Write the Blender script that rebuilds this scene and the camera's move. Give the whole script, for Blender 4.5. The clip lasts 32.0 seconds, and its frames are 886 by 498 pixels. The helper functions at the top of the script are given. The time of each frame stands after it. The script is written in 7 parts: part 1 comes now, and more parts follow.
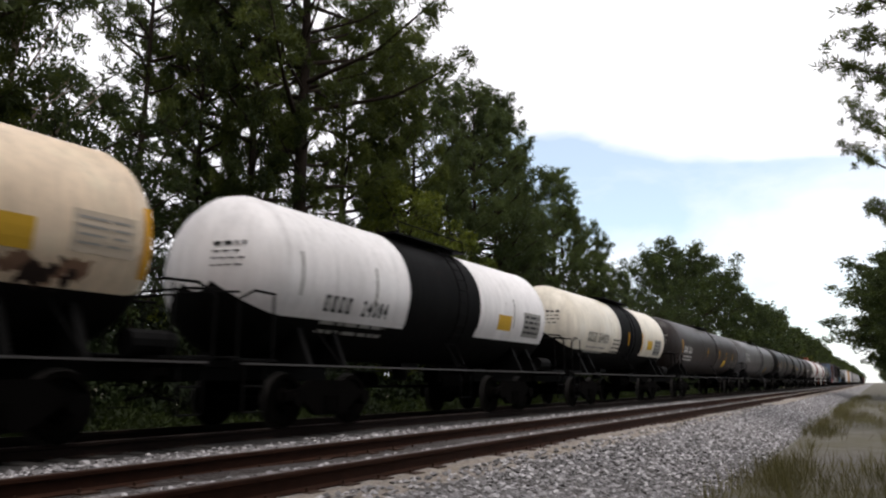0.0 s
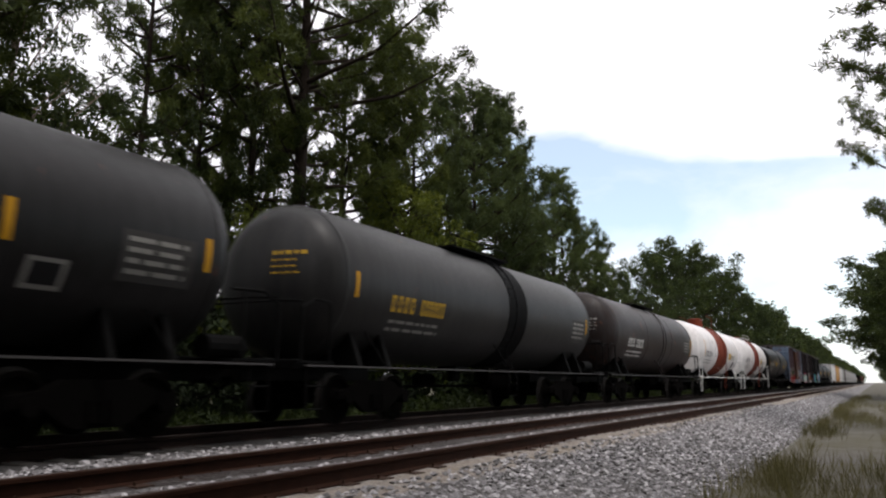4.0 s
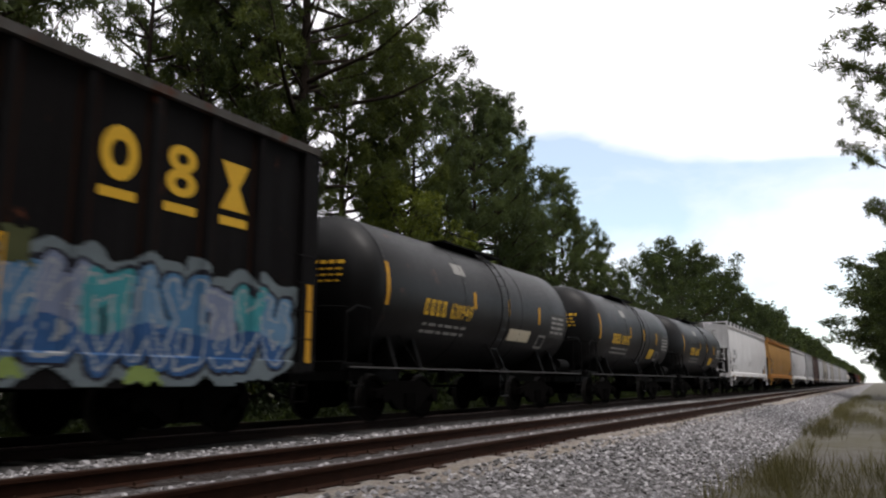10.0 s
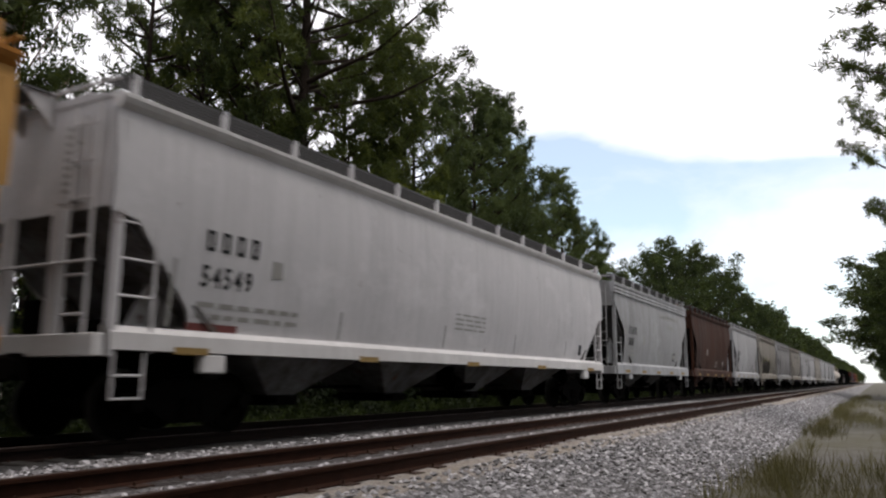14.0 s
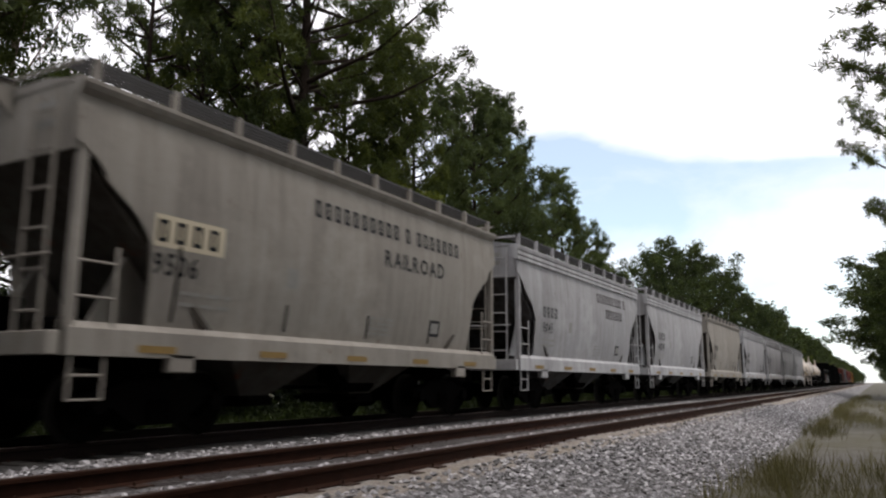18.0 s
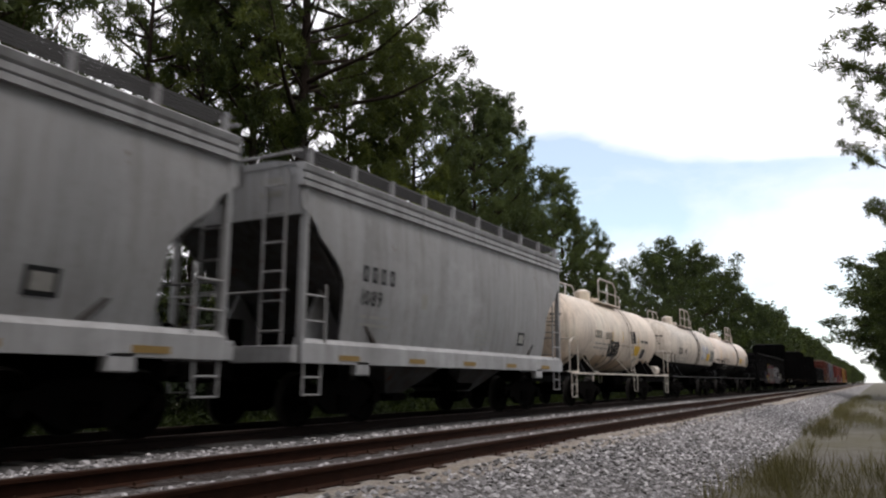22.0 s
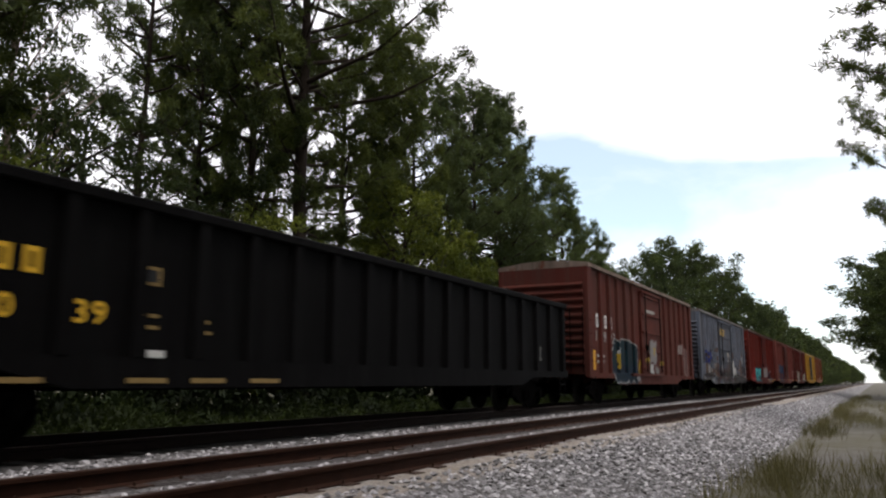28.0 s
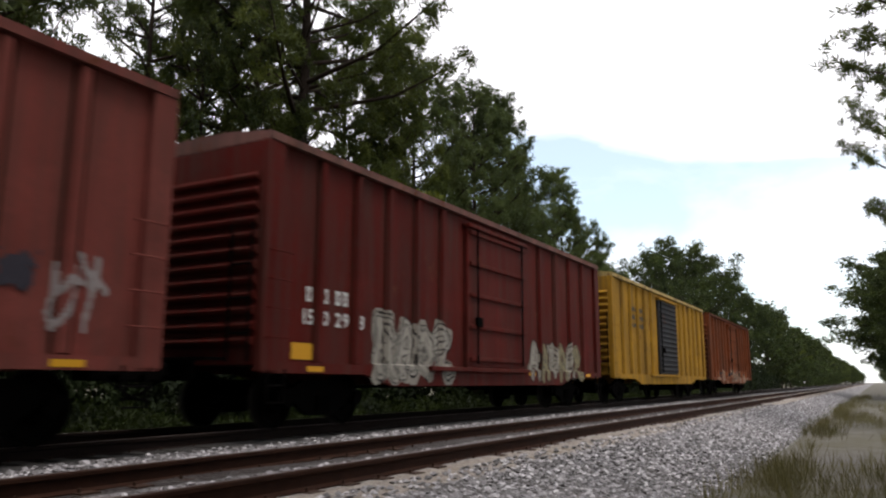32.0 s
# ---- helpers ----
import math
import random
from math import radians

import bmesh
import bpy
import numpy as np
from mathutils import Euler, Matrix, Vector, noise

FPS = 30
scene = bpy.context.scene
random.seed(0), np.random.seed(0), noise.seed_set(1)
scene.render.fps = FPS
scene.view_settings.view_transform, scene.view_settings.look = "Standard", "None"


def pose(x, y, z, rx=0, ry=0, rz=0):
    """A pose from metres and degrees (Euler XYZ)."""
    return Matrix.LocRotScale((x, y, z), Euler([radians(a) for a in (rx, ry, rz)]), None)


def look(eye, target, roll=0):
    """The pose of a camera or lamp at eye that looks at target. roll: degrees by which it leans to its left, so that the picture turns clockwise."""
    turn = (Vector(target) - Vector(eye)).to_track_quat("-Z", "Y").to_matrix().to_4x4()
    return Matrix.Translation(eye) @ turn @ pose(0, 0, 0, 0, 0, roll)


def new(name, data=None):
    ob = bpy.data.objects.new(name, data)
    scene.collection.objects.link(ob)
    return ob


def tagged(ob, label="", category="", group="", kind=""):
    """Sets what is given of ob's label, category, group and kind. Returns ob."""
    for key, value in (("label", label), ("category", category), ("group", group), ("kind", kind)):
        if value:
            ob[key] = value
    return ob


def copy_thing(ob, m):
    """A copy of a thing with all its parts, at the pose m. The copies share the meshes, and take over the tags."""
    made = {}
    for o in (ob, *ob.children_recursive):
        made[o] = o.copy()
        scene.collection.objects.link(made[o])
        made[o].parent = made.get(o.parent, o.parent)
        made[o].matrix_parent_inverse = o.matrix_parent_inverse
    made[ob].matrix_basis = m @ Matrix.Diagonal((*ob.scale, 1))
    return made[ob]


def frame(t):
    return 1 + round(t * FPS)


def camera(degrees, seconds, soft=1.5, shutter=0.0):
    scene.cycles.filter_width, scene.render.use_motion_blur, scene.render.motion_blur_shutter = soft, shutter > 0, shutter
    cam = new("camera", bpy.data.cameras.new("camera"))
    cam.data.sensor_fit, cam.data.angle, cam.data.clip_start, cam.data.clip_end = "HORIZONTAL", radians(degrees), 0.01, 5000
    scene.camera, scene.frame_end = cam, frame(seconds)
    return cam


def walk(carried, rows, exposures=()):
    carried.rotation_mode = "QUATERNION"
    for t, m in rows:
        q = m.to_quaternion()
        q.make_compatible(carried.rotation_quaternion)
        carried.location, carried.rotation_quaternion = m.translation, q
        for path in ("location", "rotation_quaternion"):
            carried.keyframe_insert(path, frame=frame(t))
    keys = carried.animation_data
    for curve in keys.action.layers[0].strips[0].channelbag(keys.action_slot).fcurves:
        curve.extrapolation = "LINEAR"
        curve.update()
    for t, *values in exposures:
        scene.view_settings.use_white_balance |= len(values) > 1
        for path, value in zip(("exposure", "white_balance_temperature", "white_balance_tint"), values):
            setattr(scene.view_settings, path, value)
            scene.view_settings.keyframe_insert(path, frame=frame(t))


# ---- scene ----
# Rail heads lie at z = 0, the tracks run along +y, the train comes towards the camera.
EYE = (0.0, 0.0, 0.747)
YAW, PITCH, ROLL = 0.5172, 0.1734, 0.258
AHEAD = Vector((-math.sin(YAW) * math.cos(PITCH), math.cos(YAW) * math.cos(PITCH), math.sin(PITCH)))
VIEW = look(EYE, Vector(EYE) + 10 * AHEAD, ROLL)
cam = camera(61.14, 32.0, soft=2.2, shutter=0.16)
walk(cam, [(0.0, VIEW), (32.0, VIEW)], exposures=[(0.0, 0.2, 6500, 14), (27.0, 0.22, 6500, 14), (28.2, 0.33, 6500, 14), (29.2, 0.4, 6500, 14), (32.0, 0.4, 6500, 14)])

SPEED = 20.5957          # metres a second
TRAIN_X, TRACK_X = -9.0, -5.01
SUN_UP, SUN_TURN = 72.0, 105.0   # degrees; the turn is counted from +y to +x

# ---- light ----
world = bpy.data.worlds.new("world")
scene.world = world
world.use_nodes = True
wn, wl = world.node_tree.nodes, world.node_tree.links
wn.clear()
sky = wn.new("ShaderNodeTexSky")
sky.sky_type, sky.sun_disc = "NISHITA", False
sky.sun_elevation, sky.sun_rotation = radians(SUN_UP), radians(SUN_TURN)
sky.air_density, sky.dust_density, sky.ozone_density = 1.0, 0.3, 0.0
coord = wn.new("ShaderNodeTexCoord")
flat = wn.new("ShaderNodeMapping")
flat.inputs["Scale"].default_value = (1.0, 1.0, 2.2)
puff = wn.new("ShaderNodeTexNoise")
puff.inputs["Scale"].default_value, puff.inputs["Detail"].default_value = 3.2, 7.0
puff.inputs["Roughness"].default_value, puff.inputs["Distortion"].default_value = 0.55, 0.3
# a clear gap low over the horizon all round, closed cloud above it
part_z = wn.new("ShaderNodeSeparateXYZ")
band = wn.new("ShaderNodeValToRGB")
for e, (at, val) in zip([band.color_ramp.elements[0], band.color_ramp.elements[1]] + [band.color_ramp.elements.new(0.5) for _ in range(4)], ((0.0, 0.34), (1.0, 1.0), (0.135, 0.38), (0.2, 0.17), (0.265, 0.1), (0.305, 0.9))):
    e.position, e.color = at, (val, val, val, 1)
both = wn.new("ShaderNodeMath")
both.operation = "ADD"
cover = wn.new("ShaderNodeValToRGB")
cover.color_ramp.elements[0].position, cover.color_ramp.elements[1].position = 0.62, 1.0
cover.color_ramp.elements[0].color, cover.color_ramp.elements[1].color = (0.34, 0.34, 0.34, 1), (1, 1, 1, 1)
white = wn.new("ShaderNodeMix")
white.data_type = "RGBA"
white.inputs[7].default_value = (7.4, 7.45, 7.6, 1)
out, back = wn.new("ShaderNodeOutputWorld"), wn.new("ShaderNodeBackground")
back.inputs["Strength"].default_value = 0.15
wl.new(coord.outputs["Generated"], flat.inputs["Vector"])
wl.new(coord.outputs["Generated"], part_z.inputs["Vector"])
shift = wn.new("ShaderNodeTexNoise")
shift.inputs["Scale"].default_value, shift.inputs["Detail"].default_value = 2.3, 5.0
lift = wn.new("ShaderNodeMath")
lift.operation, lift.inputs[1].default_value, lift.inputs[2].default_value = "MULTIPLY_ADD", 0.12, -0.06
shifted = wn.new("ShaderNodeMath")
shifted.operation = "ADD"
wl.new(flat.outputs["Vector"], shift.inputs["Vector"])
wl.new(shift.outputs["Fac"], lift.inputs[0])
wl.new(lift.outputs[0], shifted.inputs[0])
# the edge of the high cloud tilts down towards +x
tilt = wn.new("ShaderNodeMath")
tilt.operation, tilt.inputs[1].default_value = "MULTIPLY_ADD", 0.09
wl.new(part_z.outputs["X"], tilt.inputs[0])
wl.new(part_z.outputs["Z"], tilt.inputs[2])
wl.new(tilt.outputs[0], shifted.inputs[1])
wl.new(shifted.outputs[0], band.inputs["Fac"])
wl.new(flat.outputs["Vector"], puff.inputs["Vector"])
wl.new(puff.outputs["Fac"], both.inputs[0])
wl.new(band.outputs["Color"], both.inputs[1])
# the gap lies ahead along the line; the cloud closes again over the wood
side = wn.new("ShaderNodeMath")
side.operation, side.use_clamp, side.inputs[1].default_value, side.inputs[2].default_value = "MULTIPLY_ADD", True, -2.4, -1.0
closed = wn.new("ShaderNodeMath")
closed.operation = "ADD"
wl.new(part_z.outputs["X"], side.inputs[0])
wl.new(side.outputs[0], closed.inputs[0])
wl.new(both.outputs[0], closed.inputs[1])
wl.new(closed.outputs[0], cover.inputs["Fac"])
wl.new(cover.outputs["Color"], white.inputs[0])
pale = wn.new("ShaderNodeMix")
pale.data_type, pale.blend_type = "RGBA", "MULTIPLY"
pale.inputs[0].default_value, pale.inputs[7].default_value = 1.0, (0.9, 1.12, 1.06, 1)
wl.new(sky.outputs["Color"], pale.inputs[6])
wl.new(pale.outputs[2], white.inputs[6])
wl.new(white.outputs[2], back.inputs["Color"])
wl.new(back.outputs["Background"], out.inputs["Surface"])

lamp = bpy.data.lights.new("sun", "SUN")
lamp.energy, lamp.angle, lamp.color = 1.5, radians(16), (1.0, 0.96, 0.9)
sun = new("sun", lamp)
up, turn = radians(SUN_UP), radians(SUN_TURN)
toward = Vector((math.sin(turn) * math.cos(up), math.cos(turn) * math.cos(up), math.sin(up)))
sun.matrix_world = look(toward * 100, (0, 0, 0))


# ---- materials ----
class Nodes:
    """Short hand for building one node material."""

    def __init__(self, name):
        self.mat = bpy.data.materials.new(name)
        self.mat.use_nodes = True
        self.n, self.l = self.mat.node_tree.nodes, self.mat.node_tree.links
        self.bsdf = self.n["Principled BSDF"]

    def node(self, kind, ins=(), **props):
        nd = self.n.new("ShaderNode" + kind)
        for key, value in props.items():
            setattr(nd, key, value)
        for key, value in dict(ins).items():
            self.put(nd.inputs[key], value)
        return nd

    def put(self, socket, value):
        if hasattr(value, "is_output"):
            self.l.new(value, socket)
        elif isinstance(value, tuple) and len(value) == 3 and socket.type == "RGBA":
            socket.default_value = (*value, 1)
        else:
            socket.default_value = value

    def coords(self, scale=(1, 1, 1), shift=(0, 0, 0), which="Object"):
        return self.node("Mapping", {"Vector": self.node("TexCoord").outputs[which], "Scale": scale, "Location": shift}).outputs[0]

    def noise(self, scale, detail=4.0, rough=0.55, vec=None, dist=0.0):
        ins = {"Scale": scale, "Detail": detail, "Roughness": rough, "Distortion": dist}
        if vec is not None:
            ins["Vector"] = vec
        return self.node("TexNoise", ins).outputs["Fac"]

    def ramp(self, fac, stops):
        nd = self.node("ValToRGB", {"Fac": fac})
        el = nd.color_ramp.elements
        while len(el) < len(stops):
            el.new(0.5)
        for e, (at, col) in zip(el, stops):
            e.position, e.color = at, (*(col if isinstance(col, tuple) else (col,) * 3), 1)
        return nd.outputs["Color"]

    def mix(self, fac, a, b, how="MIX"):
        nd = self.node("Mix", data_type="RGBA", blend_type=how)
        self.put(nd.inputs[0], fac), self.put(nd.inputs[6], a), self.put(nd.inputs[7], b)
        return nd.outputs[2]

    def math(self, op, a, b=0.0, clamp=False):
        nd = self.node("Math", operation=op, use_clamp=clamp)
        self.put(nd.inputs[0], a), self.put(nd.inputs[1], b)
        return nd.outputs[0]

    def bump(self, height, strength=0.3, distance=0.02):
        self.put(self.bsdf.inputs["Normal"], self.node("Bump", {"Height": height, "Strength": strength, "Distance": distance}).outputs[0])

    def done(self, color, rough=0.6, metal=0.0):
        self.put(self.bsdf.inputs["Base Color"], color)
        self.put(self.bsdf.inputs["Roughness"], rough)
        self.put(self.bsdf.inputs["Metallic"], metal)
        return self.mat


def paint(name, color, dirt=(0.05, 0.04, 0.032), amount=0.35, rust=0.0, tags=(), rough=0.6, gloss=0.03):
    """Weathered railcar paint: streaks, soot, rust spots and spray-painted fields. tags: (y0, y1, z0, z1, colours, cell size, and maybe an outline colour)."""
    m = Nodes(name)
    dirt = tuple(min(d, 0.004 + 1.4 * max(color)) for d in dirt)
    tone = m.noise(0.7, 5, 0.6, m.coords())
    col = m.mix(m.math("MULTIPLY", tone, 0.4), color, tuple(c * 0.5 for c in color))
    sheet = m.noise(1.0, 3, 0.6, m.coords((0.5, 0.95, 0.22), (1, 6, 3)))
    col = m.mix(m.math("MULTIPLY", m.ramp(sheet, [(0.4, 0.0), (0.62, 1.0)]), min(1.0, 1.3 * amount)), col, tuple(c * 0.5 for c in color))
    streak = m.noise(1.0, 4, 0.65, m.coords((5.0, 5.0, 0.35)))
    col = m.mix(m.math("MULTIPLY", m.ramp(streak, [(0.42, 0.0), (0.72, 1.0)]), min(1.0, 1.25 * amount)), col, dirt)
    fine = m.noise(1.0, 5, 0.7, m.coords((17.0, 17.0, 0.5), (2, 4, 9)))
    col = m.mix(m.math("MULTIPLY", m.ramp(fine, [(0.5, 0.0), (0.72, 1.0)]), amount * 0.9), col, dirt)
    chalk = m.noise(0.45, 6, 0.7, m.coords((1, 1, 1.6), (8, 2, 1)))
    col = m.mix(m.math("MULTIPLY", m.ramp(chalk, [(0.52, 0.0), (0.68, 1.0)]), 0.3), col, tuple(min(0.8, c * 1.35 + 0.002) for c in color))
    grime = m.noise(9.0, 6, 0.7, m.coords())
    col = m.mix(m.math("MULTIPLY", m.ramp(grime, [(0.5, 0.0), (0.78, 1.0)]), amount * 0.8), col, dirt)
    if rust:
        spot = m.noise(2.2, 7, 0.72, m.coords((1.0, 1.0, 0.6), (3, 1, 7)))
        col = m.mix(m.ramp(spot, [(0.66 - 0.28 * rust, 0.0), (0.72 - 0.22 * rust, 1.0)]), col, (0.1, 0.034, 0.017))
    if tags:
        pos = m.node("SeparateXYZ", {"Vector": m.coords()}).outputs
        wob = m.noise(2.6, 3, 0.5, m.coords(shift=(5, 5, 5)))
        wob = m.math("MULTIPLY", m.math("SUBTRACT", wob, 0.5), 0.9)
        for i, (y0, y1, z0, z1, cols, cell, *line) in enumerate(tags):
            inside = None
            if line:
                rim = None
                for axis, a, b in ((1, y0 - 0.045, y1 + 0.045), (2, z0 - 0.045, z1 + 0.045)):
                    p = m.math("ADD", pos[axis], wob)
                    both = m.math("MULTIPLY", m.math("MULTIPLY", m.math("SUBTRACT", p, a), 30.0, True), m.math("MULTIPLY", m.math("SUBTRACT", b, p), 30.0, True))
                    rim = both if rim is None else m.math("MULTIPLY", rim, both)
                col = m.mix(m.math("MULTIPLY", rim, 0.9), col, line[0])
            for axis, a, b in ((1, y0, y1), (2, z0, z1)):
                p = m.math("ADD", pos[axis], wob)
                lo = m.math("MULTIPLY", m.math("SUBTRACT", p, a), 14.0, True)
                hi = m.math("MULTIPLY", m.math("SUBTRACT", b, p), 14.0, True)
                both = m.math("MULTIPLY", lo, hi)
                inside = both if inside is None else m.math("MULTIPLY", inside, both)
            vec = m.coords((0.01, 1.0 / cell, 0.62 / cell), (0, 3.1 * i, 1.7 * i))
            warp = m.node("VectorMath", {0: vec, 1: m.node("TexNoise", {"Scale": 1.3, "Vector": vec}).outputs["Color"]}, operation="ADD").outputs[0]
            vor = m.node("TexVoronoi", {"Vector": warp, "Scale": 1.0})
            edge = m.node("TexVoronoi", {"Vector": warp, "Scale": 1.0}, feature="DISTANCE_TO_EDGE").outputs["Distance"]
            pick = m.node("SeparateColor", {"Color": vor.outputs["Color"]}).outputs[0]
            stops = [(k / len(cols), c) for k, c in enumerate(cols)]
            nd = m.node("ValToRGB", {"Fac": pick})
            nd.color_ramp.interpolation = "CONSTANT"
            el = nd.color_ramp.elements
            while len(el) < len(stops):
                el.new(0.5)
            for e, (at, c) in zip(el, stops):
                e.position, e.color = at, (*c, 1)
            spray = m.mix(m.ramp(edge, [(0.02, 1.0), (0.07, 0.0)]), nd.outputs[0], (0.03, 0.03, 0.035))
            spray = m.mix(m.math("MULTIPLY", m.ramp(grime, [(0.45, 0.0), (0.75, 1.0)]), 0.5), spray, dirt)
            col = m.mix(inside, col, spray)
    m.bump(grime, 0.12, 0.01)
    m.put(m.bsdf.inputs["Specular IOR Level"], gloss)
    return m.done(col, m.math("ADD", m.math("MULTIPLY", grime, 0.25), rough - 0.1))


def plain(name, color, rough=0.6, metal=0.0, grain=14.0, vary=0.35, bump=0.15, gloss=0.15):
    m = Nodes(name)
    g = m.noise(grain, 5, 0.65, m.coords())
    col = m.mix(m.math("MULTIPLY", g, vary), color, tuple(c * 0.45 for c in color))
    m.bump(g, bump, 0.01)
    m.put(m.bsdf.inputs["Specular IOR Level"], gloss)
    return m.done(col, rough, metal)


def foliage(name, a, b, trans=0.25):
    m = Nodes(name)
    rnd = m.node("NewGeometry").outputs["Random Per Island"]
    own = m.node("ObjectInfo").outputs["Random"]
    f = m.math("ADD", m.math("MULTIPLY", rnd, 0.7), m.math("MULTIPLY", own, 0.7))
    clump = m.noise(0.55, 3, 0.5, m.coords())
    col = m.mix(m.math("MULTIPLY", f, clump), a, b)
    col = m.mix(m.ramp(clump, [(0.5, 0.0), (0.66, 1.0)]), col, b)
    dim = m.noise(0.3, 2, 0.5, m.coords(shift=(4, 9, 2)))
    col = m.mix(m.ramp(dim, [(0.38, 0.7), (0.55, 0.0)]), col, tuple(0.5 * q for q in a))
    m.done(col, 0.7)
    m.put(m.bsdf.inputs["Specular IOR Level"], 0.15)
    tr = m.node("BsdfTranslucent", {"Color": m.mix(0.5, col, (b[0] * 1.6, b[1] * 1.6, b[2]))})
    mixer = m.node("MixShader", {0: trans, 1: m.bsdf.outputs[0], 2: tr.outputs[0]})
    m.l.new(mixer.outputs[0], m.n["Material Output"].inputs["Surface"])
    return m.mat


def ballast_mat():
    m = Nodes("ballast_stone")
    vec = m.coords()
    vor = m.node("TexVoronoi", {"Vector": vec, "Scale": 17.0})
    tone = m.node("SeparateColor", {"Color": vor.outputs["Color"]}).outputs[0]
    big = m.noise(0.5, 4, 0.6, vec)
    col = m.ramp(tone, [(0.0, (0.06, 0.057, 0.058)), (0.5, (0.14, 0.135, 0.14)), (1.0, (0.28, 0.272, 0.28))])
    col = m.mix(m.math("MULTIPLY", m.ramp(big, [(0.4, 0.0), (0.8, 1.0)]), 0.4), col, (0.2, 0.16, 0.12))
    pos = m.node("SeparateXYZ", {"Vector": vec}).outputs[0]
    # oily bed under the train, blackened further for the shade there
    oily_shade = m.math("MULTIPLY", m.math("SUBTRACT", m.math("ADD", -7.05, m.math("MULTIPLY", big, 0.3)), pos), 4.0, True)
    col = m.mix(m.math("MULTIPLY", oily_shade, 0.93), col, (0.009, 0.007, 0.0055))
    # rust and oil between the rails of the near track, sand blown against the tie ends
    worn = m.ramp(m.noise(3.5, 6, 0.7, vec), [(0.3, 0.7), (0.6, 1.0)])

    def strip(a, b, sharp=7.0):
        edge = m.math("ADD", pos, m.math("MULTIPLY", m.math("SUBTRACT", big, 0.5), 0.35))
        band = m.math("MULTIPLY", m.math("MULTIPLY", m.math("SUBTRACT", edge, a), sharp, True), m.math("MULTIPLY", m.math("SUBTRACT", b, edge), sharp, True))
        return m.math("MULTIPLY", band, worn)
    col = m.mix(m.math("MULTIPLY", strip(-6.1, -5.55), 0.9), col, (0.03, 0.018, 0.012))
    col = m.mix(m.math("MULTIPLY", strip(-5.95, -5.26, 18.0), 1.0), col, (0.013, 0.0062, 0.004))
    col = m.mix(m.math("MULTIPLY", strip(-5.2, -4.3), 0.85), col, (0.12, 0.075, 0.05))
    col = m.mix(m.math("MULTIPLY", strip(-4.25, -3.4), 0.6), col, (0.27, 0.22, 0.165))
    m.bump(vor.outputs["Distance"], 1.0, 0.05)
    return m.done(col, 0.9)


def stone_mat():
    m = Nodes("loose_stone")
    rnd = m.node("NewGeometry").outputs["Random Per Island"]
    g = m.noise(40.0, 3, 0.6, m.coords())
    col = m.ramp(rnd, [(0.0, (0.05, 0.047, 0.048)), (0.35, (0.13, 0.125, 0.13)), (0.75, (0.3, 0.29, 0.3)), (1.0, (0.6, 0.58, 0.59))])
    col = m.mix(m.math("MULTIPLY", g, 0.4), col, (0.16, 0.14, 0.12))
    return m.done(col, 0.85)


def ground_mat():
    m = Nodes("sandy_ground")
    vec = m.coords()
    big, mid, fine = m.noise(0.35, 5, 0.6, vec), m.noise(2.2, 5, 0.65, vec), m.noise(30.0, 4, 0.7, vec)
    sand = m.mix(fine, (0.06, 0.052, 0.045), (0.135, 0.12, 0.105))
    soil = m.mix(fine, (0.032, 0.03, 0.013), (0.08, 0.07, 0.034))
    pos = m.node("SeparateXYZ", {"Vector": vec}).outputs
    far = m.math("MULTIPLY", m.math("SUBTRACT", -6.0, pos[0]), 1.0, True)
    patch = m.ramp(m.math("ADD", m.math("MULTIPLY", mid, 0.6), m.math("MULTIPLY", big, 0.4)), [(0.41, 0.0), (0.55, 0.9)])
    col = m.mix(m.math("MAXIMUM", patch, far), sand, soil)
    m.bump(m.math("ADD", mid, m.math("MULTIPLY", fine, 0.4)), 0.5, 0.05)
    return m.done(col, 0.95)


def rail_mat(name, dark, light):
    m = Nodes(name)
    g = m.noise(11.0, 6, 0.7, m.coords((1, 0.5, 1)))
    m.bump(g, 0.3, 0.01)
    m.put(m.bsdf.inputs["Specular IOR Level"], 0.1)
    return m.done(m.mix(g, dark, light), 0.85, 0.0)


def tie_mat(oily_shade=False):
    """Oil-dark timber under the rails, dusty pale ends; the train's ties are blackened all over for the shade under it.
    """
    m = Nodes("shaded_oily_tie" if oily_shade else "weathered_tie")
    vec = m.coords()
    grain = m.noise(1.0, 6, 0.7, m.coords((1.5, 24, 24)))
    far = m.math("ABSOLUTE", m.node("SeparateXYZ", {"Vector": vec}).outputs[0])
    dust = m.math("MULTIPLY", m.math("SUBTRACT", m.math("ADD", far, m.math("MULTIPLY", grain, 0.3)), 0.95), 5.0, True)
    col = m.mix(dust, m.mix(grain, (0.018, 0.013, 0.01), (0.055, 0.042, 0.032)), m.mix(grain, (0.11, 0.088, 0.066), (0.25, 0.205, 0.155)))
    # the shade under the train goes into the tie colour
    if oily_shade:
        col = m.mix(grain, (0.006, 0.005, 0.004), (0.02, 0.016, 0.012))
    m.bump(grain, 0.6, 0.01)
    return m.done(col, 0.92)


